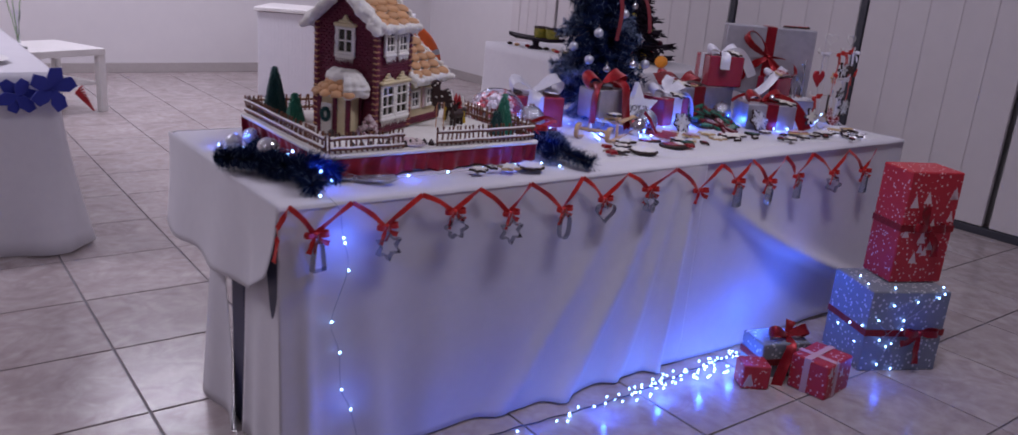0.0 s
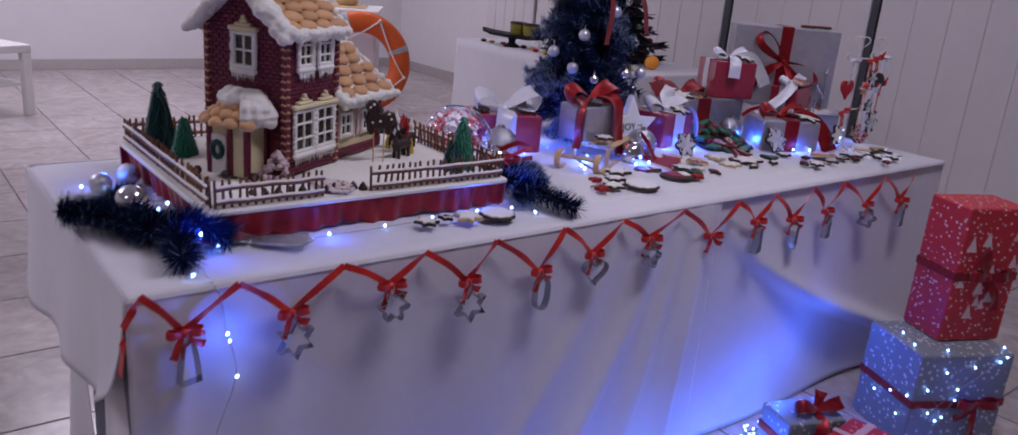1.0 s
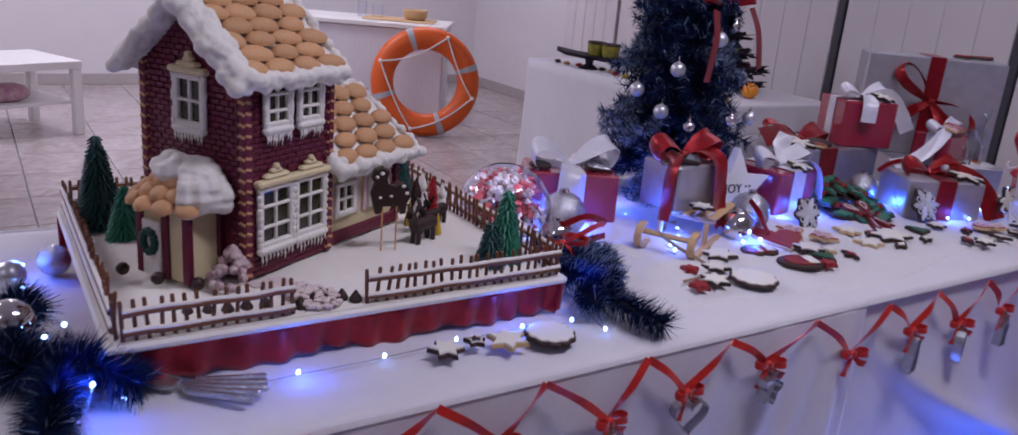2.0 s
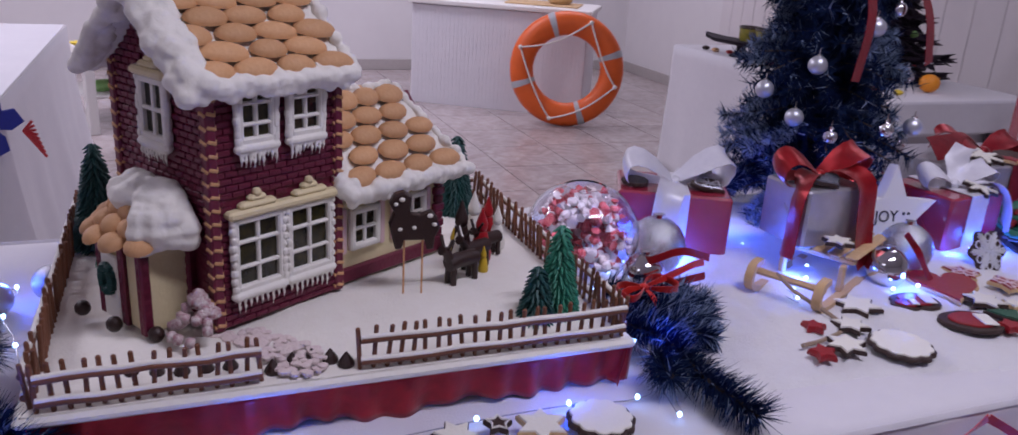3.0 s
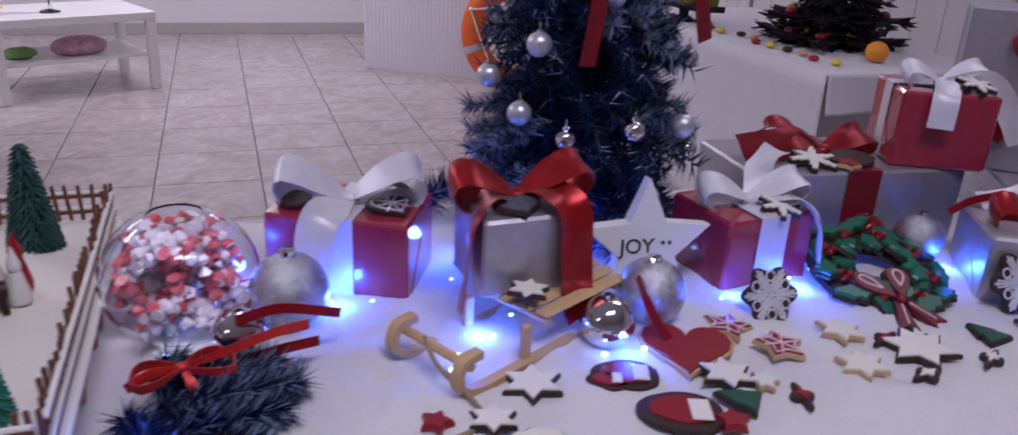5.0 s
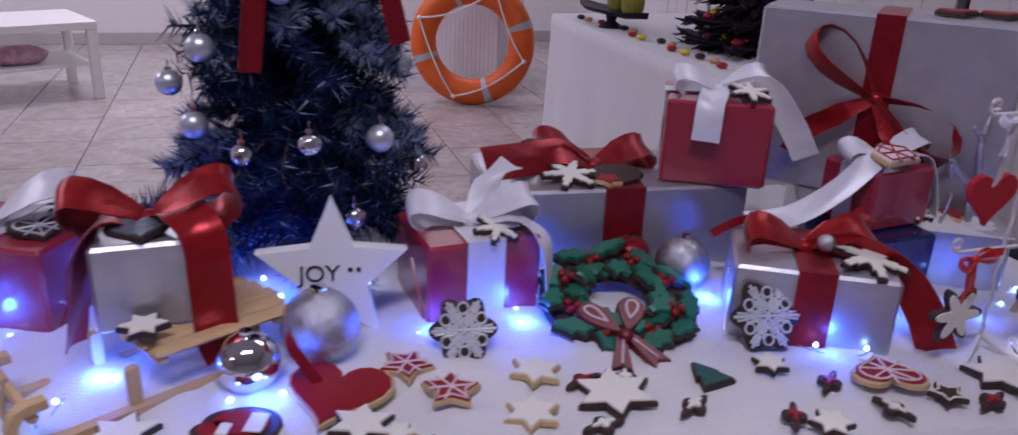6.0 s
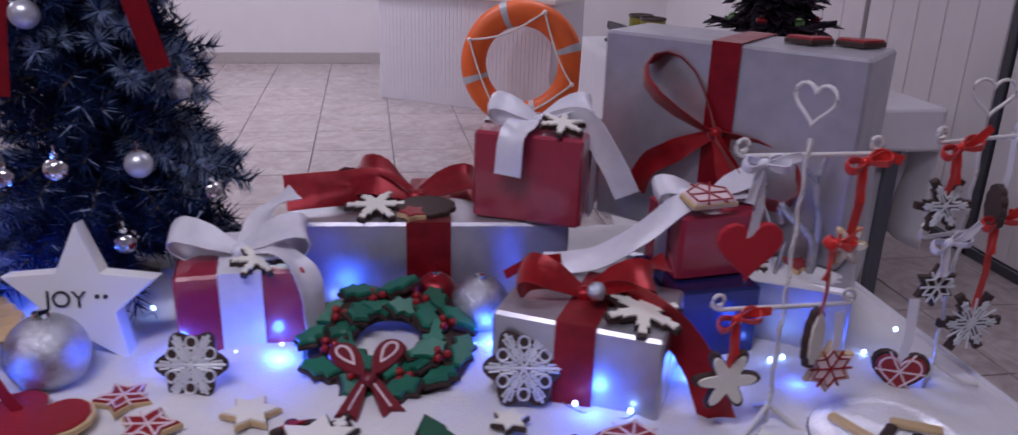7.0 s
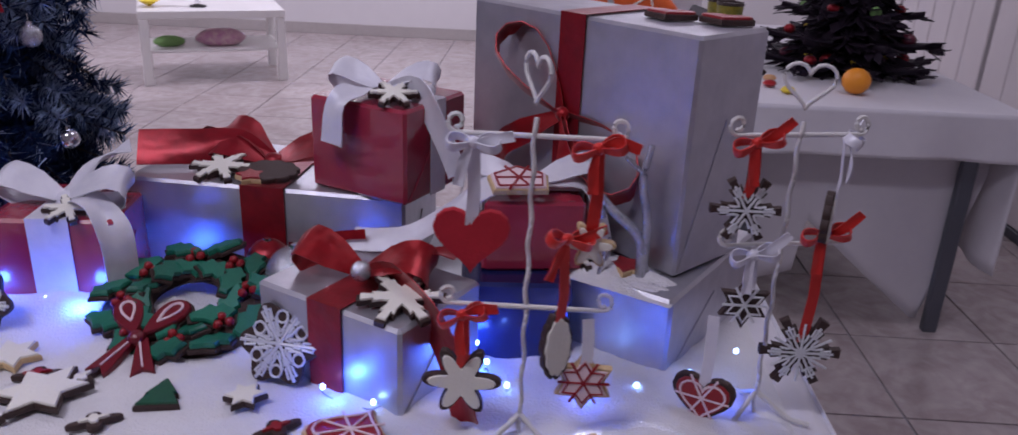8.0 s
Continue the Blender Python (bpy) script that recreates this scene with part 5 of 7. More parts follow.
for x in (0.13, 0.27):
    part("crossbar", Geo().box(0.014, 0.12, 0.008, pose(x, 0, 0.048), 0.002), WOODPALE, sl)
part("string", Geo().tube(curve_pts([(0.0, 0.02, 0.045), (-0.015, -0.02, 0.03), (-0.02, -0.10, 0.004), (-0.09, -0.10, 0.004), (-0.135, -0.085, 0.004)], 6), 0.0032), material("jute_string", (0.33, 0.24, 0.17), 0.9, bump=0.8, bump_scale=300), sl, "jute string")

# white star with its lettering


def star_outline(r, inner, n=5, turn=90):
    return [((r if k % 2 == 0 else r * inner) * math.cos(radians(turn + 180 * k / n)), (r if k % 2 == 0 else r * inner) * math.sin(radians(turn + 180 * k / n))) for k in range(2 * n)]


def lettering(parent, text, size, m, mat):
    cu = bpy.data.curves.new("text", "FONT")
    cu.body, cu.size, cu.extrude, cu.align_x, cu.align_y = text, size, 0.0006, "CENTER", "CENTER"
    cu.materials.append(mat)
    ob = new("lettering", cu)
    ob.parent, ob.matrix_basis = parent, m
    return ob


INK = material("black_ink", (0.03, 0.03, 0.035), 0.6)
SM = pose(1.563, 0.478, Z0 + 0.088, 82, 0, -7)
stand_star = thing("wooden_star", "white wooden star with black lettering", "star", SM)
part("body", Geo().prism(star_outline(0.098, 0.46), 0.026, pose(0, 0, -0.013), 0.002), WHITEFELT, stand_star)
lettering(stand_star, "JOY", 0.030, pose(-0.016, 0.002, 0.0142), INK)
for dx in (0.022, 0.032):
    part("dot", Geo().lathe([(0.003, 0), (0.003, 0.001)], pose(dx, 0.007, 0.0133), 8), INK, stand_star)

THINGLASS = material("thin_clear_glass", (0.9, 0.92, 1.0), 0.04)
for key, value in (("Transmission Weight", 1.0), ("IOR", 1.45), ("Roughness", 0.01)):
    THINGLASS.node_tree.nodes["Principled BSDF"].inputs[key].default_value = value
# glass bowl of wrapped sweets
gbw = thing("glass_bowl", "round clear glass bowl of red and white sweets", "bowl", pose(0.950, 0.530, Z0 + 0.006) @ Matrix.Diagonal((1.1, 1.1, 1.06, 1)))
prof = [(0.087 * math.cos(radians(a)), 0.072 + 0.083 * math.sin(radians(a))) for a in range(-60, 71, 10)] + [(0.0845 * math.cos(radians(a)), 0.072 + 0.0805 * math.sin(radians(a))) for a in range(70, -61, -10)] + [(0.01, 0.004)]
part("bowl", Geo().lathe(prof, seg=28), THINGLASS, gbw, smooth=True).visible_shadow = False
SWEETR = material("red_sweet_wrap", (0.60, 0.05, 0.07), 0.25, dark=(0.8, 0.45, 0.48), scale=70, amount=0.4, coat=0.5)
SWEETW = material("clear_sweet_wrap", (0.75, 0.70, 0.72), 0.25, dark=(0.85, 0.70, 0.72), scale=60, coat=0.5)
rng = random.Random(14)
for k in range(190):
    z = 0.018 + 0.112 * (k / 190)
    rr = (math.sqrt(max(0.0004, 0.079 ** 2 - (z - 0.070) ** 2)) - 0.014) * math.sqrt(rng.random())
    a = rng.uniform(0, TAU)
    s = rng.uniform(0.65, 0.9)
    m = pose(rr * math.cos(a), rr * math.sin(a), z, rng.uniform(0, 180), rng.uniform(0, 180), rng.uniform(0, 180))
    g = Geo().ball(0.0115 * s, m, 8, 0.8)
    g.lathe([(0.002, 0.008), (0.010 * s, 0.022 * s), (0.002, 0.022 * s)], m, 6)
    g.lathe([(0.002, -0.022 * s), (0.010 * s, -0.022 * s), (0.002, -0.008)], m, 6)
    part("sweet", g, SWEETR if rng.random() < 0.36 else SWEETW, gbw)

# ---- the tree ----
TREE = pose(1.548, 0.700, Z0 + 0.010)
tree = thing("christmas_tree", "small dark artificial tree with flocked tips", "christmas tree", TREE)
part("stand", Geo().lathe([(0.05, 0), (0.05, 0.02), (0.02, 0.03), (0.012, 0.05)], seg=14), CHOC, tree)
part("trunk", Geo().tube([(0, 0, 0.03), (0, 0, 0.80)], 0.009, ID, 7, 0.4), BARK, tree)
rng = random.Random(31)
dark, pale, twig = Geo(), Geo(), Geo()
TH = 0.84
for k in range(520):
    f = (k / 520) ** 1.15
    z = 0.055 + (TH - 0.07) * f
    tier = 0.86 + 0.14 * math.cos(f * TAU * 5.5)
    L = (0.192 * (1 - f) ** 0.62 + 0.012) * tier * rng.uniform(0.82, 1.12)
    a = k * 2.39996 + rng.uniform(-0.3, 0.3)
    d = Vector((math.cos(a), math.sin(a), 0))
    p0 = Vector((0, 0, z))
    tip = d * L + Vector((0, 0, z - 0.030 * (L / 0.19) + 0.045 * f + rng.uniform(-0.015, 0.015)))
    mid = d * L * 0.55 + Vector((0, 0, z + 0.006))
    line = [p0.lerp(mid, 0.25), mid, tip]
    leaf_quads(dark, line, 0.0, 125, 0.033, 0.0016, rng)
    leaf_quads(pale, [mid.lerp(tip, 0.25), tip], 0.001, 150 if math.sin(z * 38) + 1.3 * math.sin(a * 2 + z * 9) + rng.uniform(-0.9, 0.9) > 0.7 else 6, 0.027, 0.0013, rng)
    if k % 2 == 0:
        twig.tube(line, 0.0018, ID, 4)
part("branch", twig, BARK, tree)
part("needles", dark, NEEDLE, tree, "dark blue green needles")["kind"] = "stuff"
part("flocking", pale, FROSTNEEDLE, tree, "frosted white tips")["kind"] = "stuff"
for k, (x, y, z, mt) in enumerate(((1.544, 0.509, 0.972, 0), (1.409, 0.600, 0.978, 2), (1.465, 0.560, 0.948, 0), (1.633, 0.531, 0.970, 2), (1.425, 0.580, 1.078, 2), (1.520, 0.555, 1.150, 2), (1.675, 0.610, 1.050, 1), (1.610, 0.600, 1.180, 0), (1.600, 0.545, 0.860, 0), (1.700, 0.620, 0.905, 0), (1.560, 0.600, 1.270, 1), (1.380, 0.660, 1.020, 2))):
    m = TREE.inverted() @ pose(x, y, z)
    b = part("bauble", Geo().ball((0.0150, 0.0155, 0.0175)[mt], ID, 16), (MIRROR, GLITTER, FROST)[mt], tree, ("mirror silver bauble", "glitter silver bauble", "frosted silver bauble")[mt], m, True)
    part("cap", Geo().lathe([(0.0045, 0.0145), (0.0045, 0.020), (0.001, 0.021), (0.001, 0.030)], seg=8), MIRROR, b)
for (x, y, z, dx, dz) in ((1.500, 0.560, 1.215, -0.02, -0.16), (1.630, 0.575, 1.225, 0.035, -0.14)):
    pts = curve_pts([(x - 1.548, y - 0.70, z - Z0 - 0.01), (x - 1.548 + dx * 0.4, y - 0.72, z - Z0 - 0.01 + dz * 0.4), (x - 1.548 + dx, y - 0.72, z - Z0 - 0.01 + dz)], 6)
    part("ribbon", Geo().strip(pts, 0.028, (1, 0.3, 0), ID, 0.001), DEEPRED, tree, "deep red satin ribbon tail", smooth=True)
bow(tree, pose(0.02, -0.09, 0.50, 80, 0, 0), DEEPRED, 0.08, 0.025, 0.035, tilt=0)

# ---- fir garlands ----


def garland(label, runs, seed, frost=0.25, r=0.0, n=1000, length=0.045):
    gl = thing("fir_garland", label, "garland", ID, "fir garlands")
    rng = random.Random(seed)
    for pts in runs:
        line = curve_pts(pts, 4)
        part("stem", Geo().tube(line, 0.004, ID, 5), BARK, gl)
        total = sum((b - a).length for a, b in zip(line, line[1:]))
        g = Geo()
        leaf_quads(g, line, 0.002, int(n * total / 0.2), length, 0.0013, rng)
        part("needles", g, NEEDLE, gl)["kind"] = "stuff"
        g = Geo()
        leaf_quads(g, line, 0.010, int(n * frost * total / 0.2), length * 1.02, 0.0013, rng)
        part("flocking", g, FROSTNEEDLE, gl, "frosted tips")["kind"] = "stuff"
    return gl


gz = Z0 + 0.036
garland("dark fir garland round the board corner", [[(-0.03, 0.420, gz - 0.01), (0.02, 0.37, gz), (0.085, 0.33, gz + 0.01)], [(0.06, 0.40, gz), (0.075, 0.30, gz + 0.012), (0.085, 0.23, gz)], [(0.05, 0.27, gz), (0.11, 0.24, gz), (0.15, 0.20, gz + 0.012), (0.20, 0.165, gz - 0.01)], [(0.12, 0.22, gz), (0.11, 0.15, gz), (0.095, 0.085, gz - 0.008)], [(0.08, 0.46, gz), (0.10, 0.40, gz + 0.006)], [(0.00, 0.36, gz), (0.05, 0.31, gz), (0.07, 0.25, gz)]], 41, 0.06, n=2800, length=0.046)
garland("dark fir garland with flocked tips at the board end", [[(0.90, 0.30, gz), (0.93, 0.22, gz + 0.006), (0.93, 0.13, gz), (0.955, 0.05, gz - 0.012)], [(0.90, 0.20, gz), (0.89, 0.14, gz)], [(0.93, 0.40, gz), (0.96, 0.34, gz + 0.006), (0.98, 0.27, gz)]], 42, 0.12, n=1500, length=0.042)
garland("flocked fir sprigs beside the silver baubles", [[(0.92, 0.35, gz + 0.008), (0.98, 0.345, gz + 0.012), (1.05, 0.365, gz)], [(0.96, 0.30, gz + 0.006), (1.01, 0.315, gz + 0.006), (1.07, 0.335, gz - 0.004)], [(0.95, 0.26, gz), (1.00, 0.275, gz), (1.05, 0.295, gz - 0.008)], [(0.93, 0.32, gz), (0.97, 0.27, gz - 0.004), (1.02, 0.235, gz - 0.010)]], 43, 0.45, n=1700, length=0.033)
for x, y in ((1.30, 0.76), (1.36, 0.74)):
    garland("dark fir sprig behind the red gift", [[(x, y, gz + 0.03), (x + 0.05, y + 0.01, gz + 0.05), (x + 0.1, y, gz + 0.07)]], int(x * 100), 0.3)
tie = thing("ribbon_bow", "scarlet satin bow tied over the flocked fir sprigs", "bow", ID)
bow(tie, pose(0.955, 0.330, 0.795, 20, 0, 12), ORANGERED, 0.050, 0.030, 0.011, [([(0, 0, 0), (0.05, 0.006, 0.004), (0.10, 0.012, 0.010), (0.140, 0.020, 0.002)], (0, 0.5, 0.8)), ([(0, 0, 0), (0.006, -0.02, -0.006), (0.012, -0.045, -0.022)], (1, 0.2, 0)), ([(0, 0, 0), (-0.03, 0.0, 0.0), (-0.055, -0.006, -0.008)], (0, 0.5, 0.8))], 0.007, 0.25, tilt=75)
ball = lone("bauble", Geo().ball(0.030, ID, 20), MIRROR, "silver bauble lying in the fir garland", "bauble", pose(0.075, 0.315, gz + 0.030), "garland baubles", smooth=True)
lone("bauble", Geo().ball(0.026, ID, 20), GLITTER, "glitter bauble lying in the fir garland", "bauble", pose(0.150, 0.640, Z0 + 0.026), "garland baubles", smooth=True)
lone("bauble", Geo().ball(0.024, ID, 20), FROST, "clear frosted bauble on the cloth by the board", "bauble", pose(0.085, 0.600, Z0 + 0.023), "garland baubles", smooth=True)
cmb = thing("silver_ornament", "flat silver glitter sprig lying on the cloth", "ornament", pose(0.245, 0.185, Z0 + 0.004, 0, 0, -35))
for k in range(5):
    part("prong", Geo().box(0.115 - 0.012 * abs(k - 2), 0.0105, 0.008, pose(0.065, -0.022 + 0.011 * k, 0.002, 0, -4, -10 + 5 * k), 0.002), GLITTER, cmb)
part("stalk", Geo().box(0.03, 0.03, 0.006, pose(-0.01, 0, 0), 0.002), GLITTER, cmb)

# ---- gifts on the floor ----
PATTERN_RED = material("red_patterned_paper", (0.50, 0.025, 0.04), 0.45, dark=(0.42, 0.02, 0.035), scale=12)
PATTERN_GREY = material("grey_dotted_paper", (0.22, 0.24, 0.27), 0.5, dark=(0.18, 0.2, 0.23), scale=12)


def dotted(mat, colour, scale, edge):
    """Small printed spots."""
    nt = mat.node_tree
    p = nt.nodes["Principled BSDF"]
    old = p.inputs["Base Color"].links[0].from_socket
    v, mix, rmp, tc = (nt.nodes.new("ShaderNode" + k) for k in ("TexVoronoi", "Mix", "MapRange", "TexCoord"))
    v.inputs["Scale"].default_value = scale
    nt.links.new(tc.outputs["Object"], v.inputs["Vector"])
    rmp.inputs["From Min"].default_value, rmp.inputs["From Max"].default_value = edge, edge + 0.04
    rmp.inputs["To Min"].default_value, rmp.inputs["To Max"].default_value = 1, 0
    nt.links.new(v.outputs["Distance"], rmp.inputs["Value"])
    mix.data_type = "RGBA"
    nt.links.new(rmp.outputs[0], mix.inputs[0])
    nt.links.new(old, mix.inputs[6])
    mix.inputs[7].default_value = (*colour, 1)
    nt.links.new(mix.outputs[2], p.inputs["Base Color"])


dotted(PATTERN_RED, (0.68, 0.50, 0.50), 62, 0.22)
dotted(PATTERN_GREY, (0.62, 0.64, 0.68), 55, 0.24)
PAPERWHITE = material("printed_white", (0.70, 0.55, 0.55), 0.6)


def printed_trees(gf, sx, sy, sz, n, seed):
    rng = random.Random(seed)
    for k in range(n):
        x, z, s = rng.uniform(-0.4, 0.4) * sx, rng.uniform(0.08, 0.8) * sz, rng.uniform(0.7, 1.1)
        part("print", Geo().prism([(-0.018 * s, 0), (0.018 * s, 0), (0, 0.05 * s)], 0.0006, Matrix(((1, 0, 0, x), (0, 0, -1, -sy / 2 - 0.0002), (0, 1, 0, z), (0, 0, 0, 1)))), PAPERWHITE, gf, "pale printed fir")


def floor_gift(label, x, y, z, rot, sx, sy, sz, wrap, band, bz, seed, prints=0):
    gf = thing("gift_box", label, "gift box", pose(x, y, z, 0, 0, rot), "floor gifts")
    part("box", Geo().box(sx, sy, sz, ID, 0.004), wrap, gf)
    if band:
        e = 0.002
        pts = [(-sx / 2 - e, sy / 2, bz), (-sx / 2 - e, -sy / 2 - e, bz), (0, -sy / 2 - e, bz - 0.003), (sx / 2 + e, -sy / 2 - e, bz), (sx / 2 + e, sy / 2, bz)]
        part("ribbon", Geo().strip(pts, 0.024, (0, 0, 1), ID, 0.0012), band, gf)
    printed_trees(gf, sx, sy, sz, prints, seed)
    return gf


fg = floor_gift("grey dotted gift box with a dark red ribbon", 2.175, -0.315, 0, -26, 0.310, 0.24, 0.305, PATTERN_GREY, DEEPRED, 0.150, 1)
bow(fg, pose(0.05, -0.135, 0.150, 90, 0, 0), DEEPRED, 0.065, 0.02, 0.026, [[(0, 0, 0), (-0.01, -0.06, 0.01), (-0.005, -0.11, 0.012)], [(0, 0, 0), (-0.05, -0.025, 0.01), (-0.08, -0.03, 0.012)]], 0.012, 0.1, tilt=0)
fr = floor_gift("tall red patterned gift box with a dark bow", 2.252, -0.300, 0.307, -24, 0.215, 0.155, 0.410, PATTERN_RED, DEEPRED, 0.205, 2, 12)
bow(fr, pose(0.0, -0.085, 0.205, 90, 0, 0), DEEPRED, 0.06, 0.02, 0.030, [[(0, 0, 0), (0.03, -0.05, 0.01), (0.035, -0.10, 0.012)], [(0, 0, 0), (-0.03, 0.05, 0.01), (-0.035, 0.085, 0.012)]], 0.014, 0.1, tilt=0)
fs = floor_gift("small red patterned gift box with a pale ribbon", 1.742, -0.350, 0, 6, 0.165, 0.135, 0.120, PATTERN_RED, None, 0, 3, 4)
PALEPINK = material("pale_pink_ribbon", (0.62, 0.40, 0.42), 0.5)
part("ribbon", Geo().strip([(-0.03, -0.0695, 0), (-0.03, -0.0695, 0.122), (-0.03, 0.0695, 0.122), (-0.03, 0.0695, 0)], 0.022, (1, 0, 0), ID, 0.0012), PALEPINK, fs, "pale pink ribbon")
part("ribbon", Geo().strip([(-0.0845, 0.01, 0), (-0.0845, 0.01, 0.1225), (0.0845, 0.01, 0.1225), (0.0845, 0.01, 0)], 0.022, (0, 1, 0), ID, 0.0012), PALEPINK, fs, "pale pink ribbon")
ft2 = floor_gift("tiny red patterned gift box on the floor", 1.545, -0.225, 0, -35, 0.095, 0.08, 0.085, PATTERN_RED, None, 0, 4, 2)
fm = floor_gift("low grey gift box with a dark red bow", 1.715, -0.185, 0, -20, 0.19, 0.13, 0.125, PATTERN_GREY, DEEPRED, 0.06, 5)
bow(fm, pose(0.02, -0.02, 0.135, 20, 0, 0), DEEPRED, 0.072, 0.036, 0.036, [([(0, 0, 0), (-0.01, -0.055, 0.0), (-0.05, -0.10, -0.05), (-0.085, -0.15, -0.105), (-0.075, -0.19, -0.118)], (1, -0.2, 0.3)), [(0, 0, 0), (0.03, 0.04, 0.03)]], 0.013, 0.3)
# ---- biscuits on the table ----
GINGER = material("dark_gingerbread", (0.045, 0.022, 0.018), 0.6, dark=(0.03, 0.014, 0.012), scale=60, bump=0.4, bump_scale=300)
PALEBISC = material("pale_biscuit", (0.62, 0.45, 0.25), 0.65, dark=(0.52, 0.35, 0.17), scale=60, bump=0.4, bump_scale=300)
GLAZE = material("white_glaze", (0.82, 0.80, 0.72), 0.5, dark=(0.76, 0.73, 0.64), scale=60, bump=0.3, bump_scale=200)
REDGLAZE = material("red_glaze", (0.30, 0.010, 0.018), 0.35, dark=(0.22, 0.008, 0.012), scale=60, bump=0.3, bump_scale=200)
PINKLINE = material("pink_white_piping", (0.75, 0.60, 0.62), 0.6)
GREENGLAZE = material("green_glaze", (0.015, 0.10, 0.05), 0.4, dark=(0.01, 0.06, 0.035), scale=60)


def heart_outline(r):
    out = []
    for k in range(28):
        t = TAU * k / 28
        out.append((r * (16 * math.sin(t) ** 3) / 16, r * (13 * math.cos(t) - 5 * math.cos(2 * t) - 2 * math.cos(3 * t) - math.cos(4 * t)) / 16))
    return out[::-1]


def flower_outline(r, n=6, deep=0.28, k=60):
    return [(r * (1 - deep + deep * math.cos(n * TAU * i / k)) * math.cos(TAU * i / k), r * (1 - deep + deep * math.cos(n * TAU * i / k)) * math.sin(TAU * i / k)) for i in range(k)]


def flake_outline(r):
    out = []
    for k in range(6):
        for a, q in ((-30, 0.34), (-17, 0.50), (-15, 0.72), (-7, 0.66), (-7, 0.98), (7, 0.98), (7, 0.66), (15, 0.72), (17, 0.50)):
            t = radians(60 * k + a)
            out.append((r * q * math.cos(t), r * q * math.sin(t)))
    return out


def scallop_outline(r, n=11):
    return [(r * (0.94 + 0.06 * abs(math.sin(n * math.pi * i / 88)) * 1.6) * math.cos(TAU * i / 88), r * (0.94 + 0.06 * abs(math.sin(n * math.pi * i / 88)) * 1.6) * math.sin(TAU * i / 88)) for i in range(88)]


def shrink(outline, s):
    return [(x * s, y * s) for x, y in outline]


def piping(outline, r, z, closed=True):
    pts = [(x, y, z) for x, y in outline]
    if closed:
        pts.append(pts[0])
    return Geo().tube(pts, r, ID, 5)


def biscuit(label, outline, base, ice, m, h=0.0068, lines=0, line_mat=None, group="table biscuits", scale=0.91):
    c = thing("iced_biscuit", label, "biscuit", m, group)
    part("base", Geo().prism(outline, h, ID, 0.0015), base, c)
    if ice:
        part("icing", Geo().prism(shrink(outline, scale), 0.003, pose(0, 0, h - 0.0003), 0.0012), ice, c)
    if line_mat:
        top = h + (0.003 if ice else 0.0005)
        part("piping", piping(shrink(outline, 0.78), 0.0016, top), line_mat, c, "piped line")
        r = max(math.hypot(x, y) for x, y in outline)
        for k in range(lines):
            a = math.pi * k / lines
            part("piping", Geo().tube([(-0.72 * r * math.cos(a), -0.72 * r * math.sin(a), top), (0.72 * r * math.cos(a), 0.72 * r * math.sin(a), top)], 0.0016, ID, 5), line_mat, c, "piped line")
    return c


BZT = Z0 + 0.010
rng = random.Random(77)
white_star, red_star = "white iced star biscuit with a dark edge", "small red iced star biscuit"
for x, y, r, kind in ((1.330, 0.289, 0.040, 0), (1.265, 0.233, 0.030, 0), (1.210, 0.182, 0.032, 0), (1.205, 0.244, 0.020, 1), (1.159, 0.171, 0.022, 1), (1.565, 0.250, 0.038, 0), (1.851, 0.243, 0.052, 0), (2.066, 0.256, 0.024, 0), (2.335, 0.167, 0.045, 0), (1.632, 0.355, 0.036, 2), (1.672, 0.292, 0.036, 2), (1.778, 0.308, 0.034, 3), (1.746, 0.226, 0.034, 3), (1.520, 0.165, 0.022, 1), (0.602, 0.120, 0.028, 0), (0.703, 0.113, 0.034, 3), (0.656, 0.130, 0.018, 4), (2.235, 0.147, 0.024, 4), (1.600, 0.225, 0.020, 3), (2.060, 0.130, 0.026, 0)):
    base, ice, lm, lab = ((GINGER, GLAZE, None, white_star), (REDGLAZE, REDGLAZE, None, red_star), (PALEBISC, REDGLAZE, PINKLINE, "red star biscuit with pale piped lines"), (PALEBISC, GLAZE, None, "pale star biscuit with cream icing"), (GINGER, None, GLAZE, "small dark star biscuit with white piping"))[kind]
    biscuit(lab, star_outline(r, 0.56, 6 if kind in (0, 3) else 5, rng.uniform(0, 90)), base, ice, pose(x, y, BZT + 0.002, rng.uniform(-3, 3), rng.uniform(-3, 3), 0), lines=3 if kind == 2 else 0, line_mat=lm)
biscuit("round white iced biscuit with a dark scalloped edge", scallop_outline(0.046), GINGER, GLAZE, pose(1.296, 0.164, BZT))
biscuit("round white iced biscuit with a dark scalloped edge", scallop_outline(0.040), GINGER, GLAZE, pose(0.778, 0.110, BZT))
for x, y, r in ((1.447, 0.282, 0.036), (1.475, 0.198, 0.043), (1.420, 0.275, 0.022)):
    c = biscuit("dark oval biscuit iced in red and white", [(p * 1.15, q * 0.85) for p, q in scallop_outline(r, 3)], GINGER, REDGLAZE, pose(x, y, BZT, 0, 0, -20), scale=0.72)
    part("icing", Geo().box(r * 0.55, r * 0.9, 0.003, pose(r * 0.45, -r * 0.1, 0.0096), 0.001), GLAZE, c, "white iced patch")
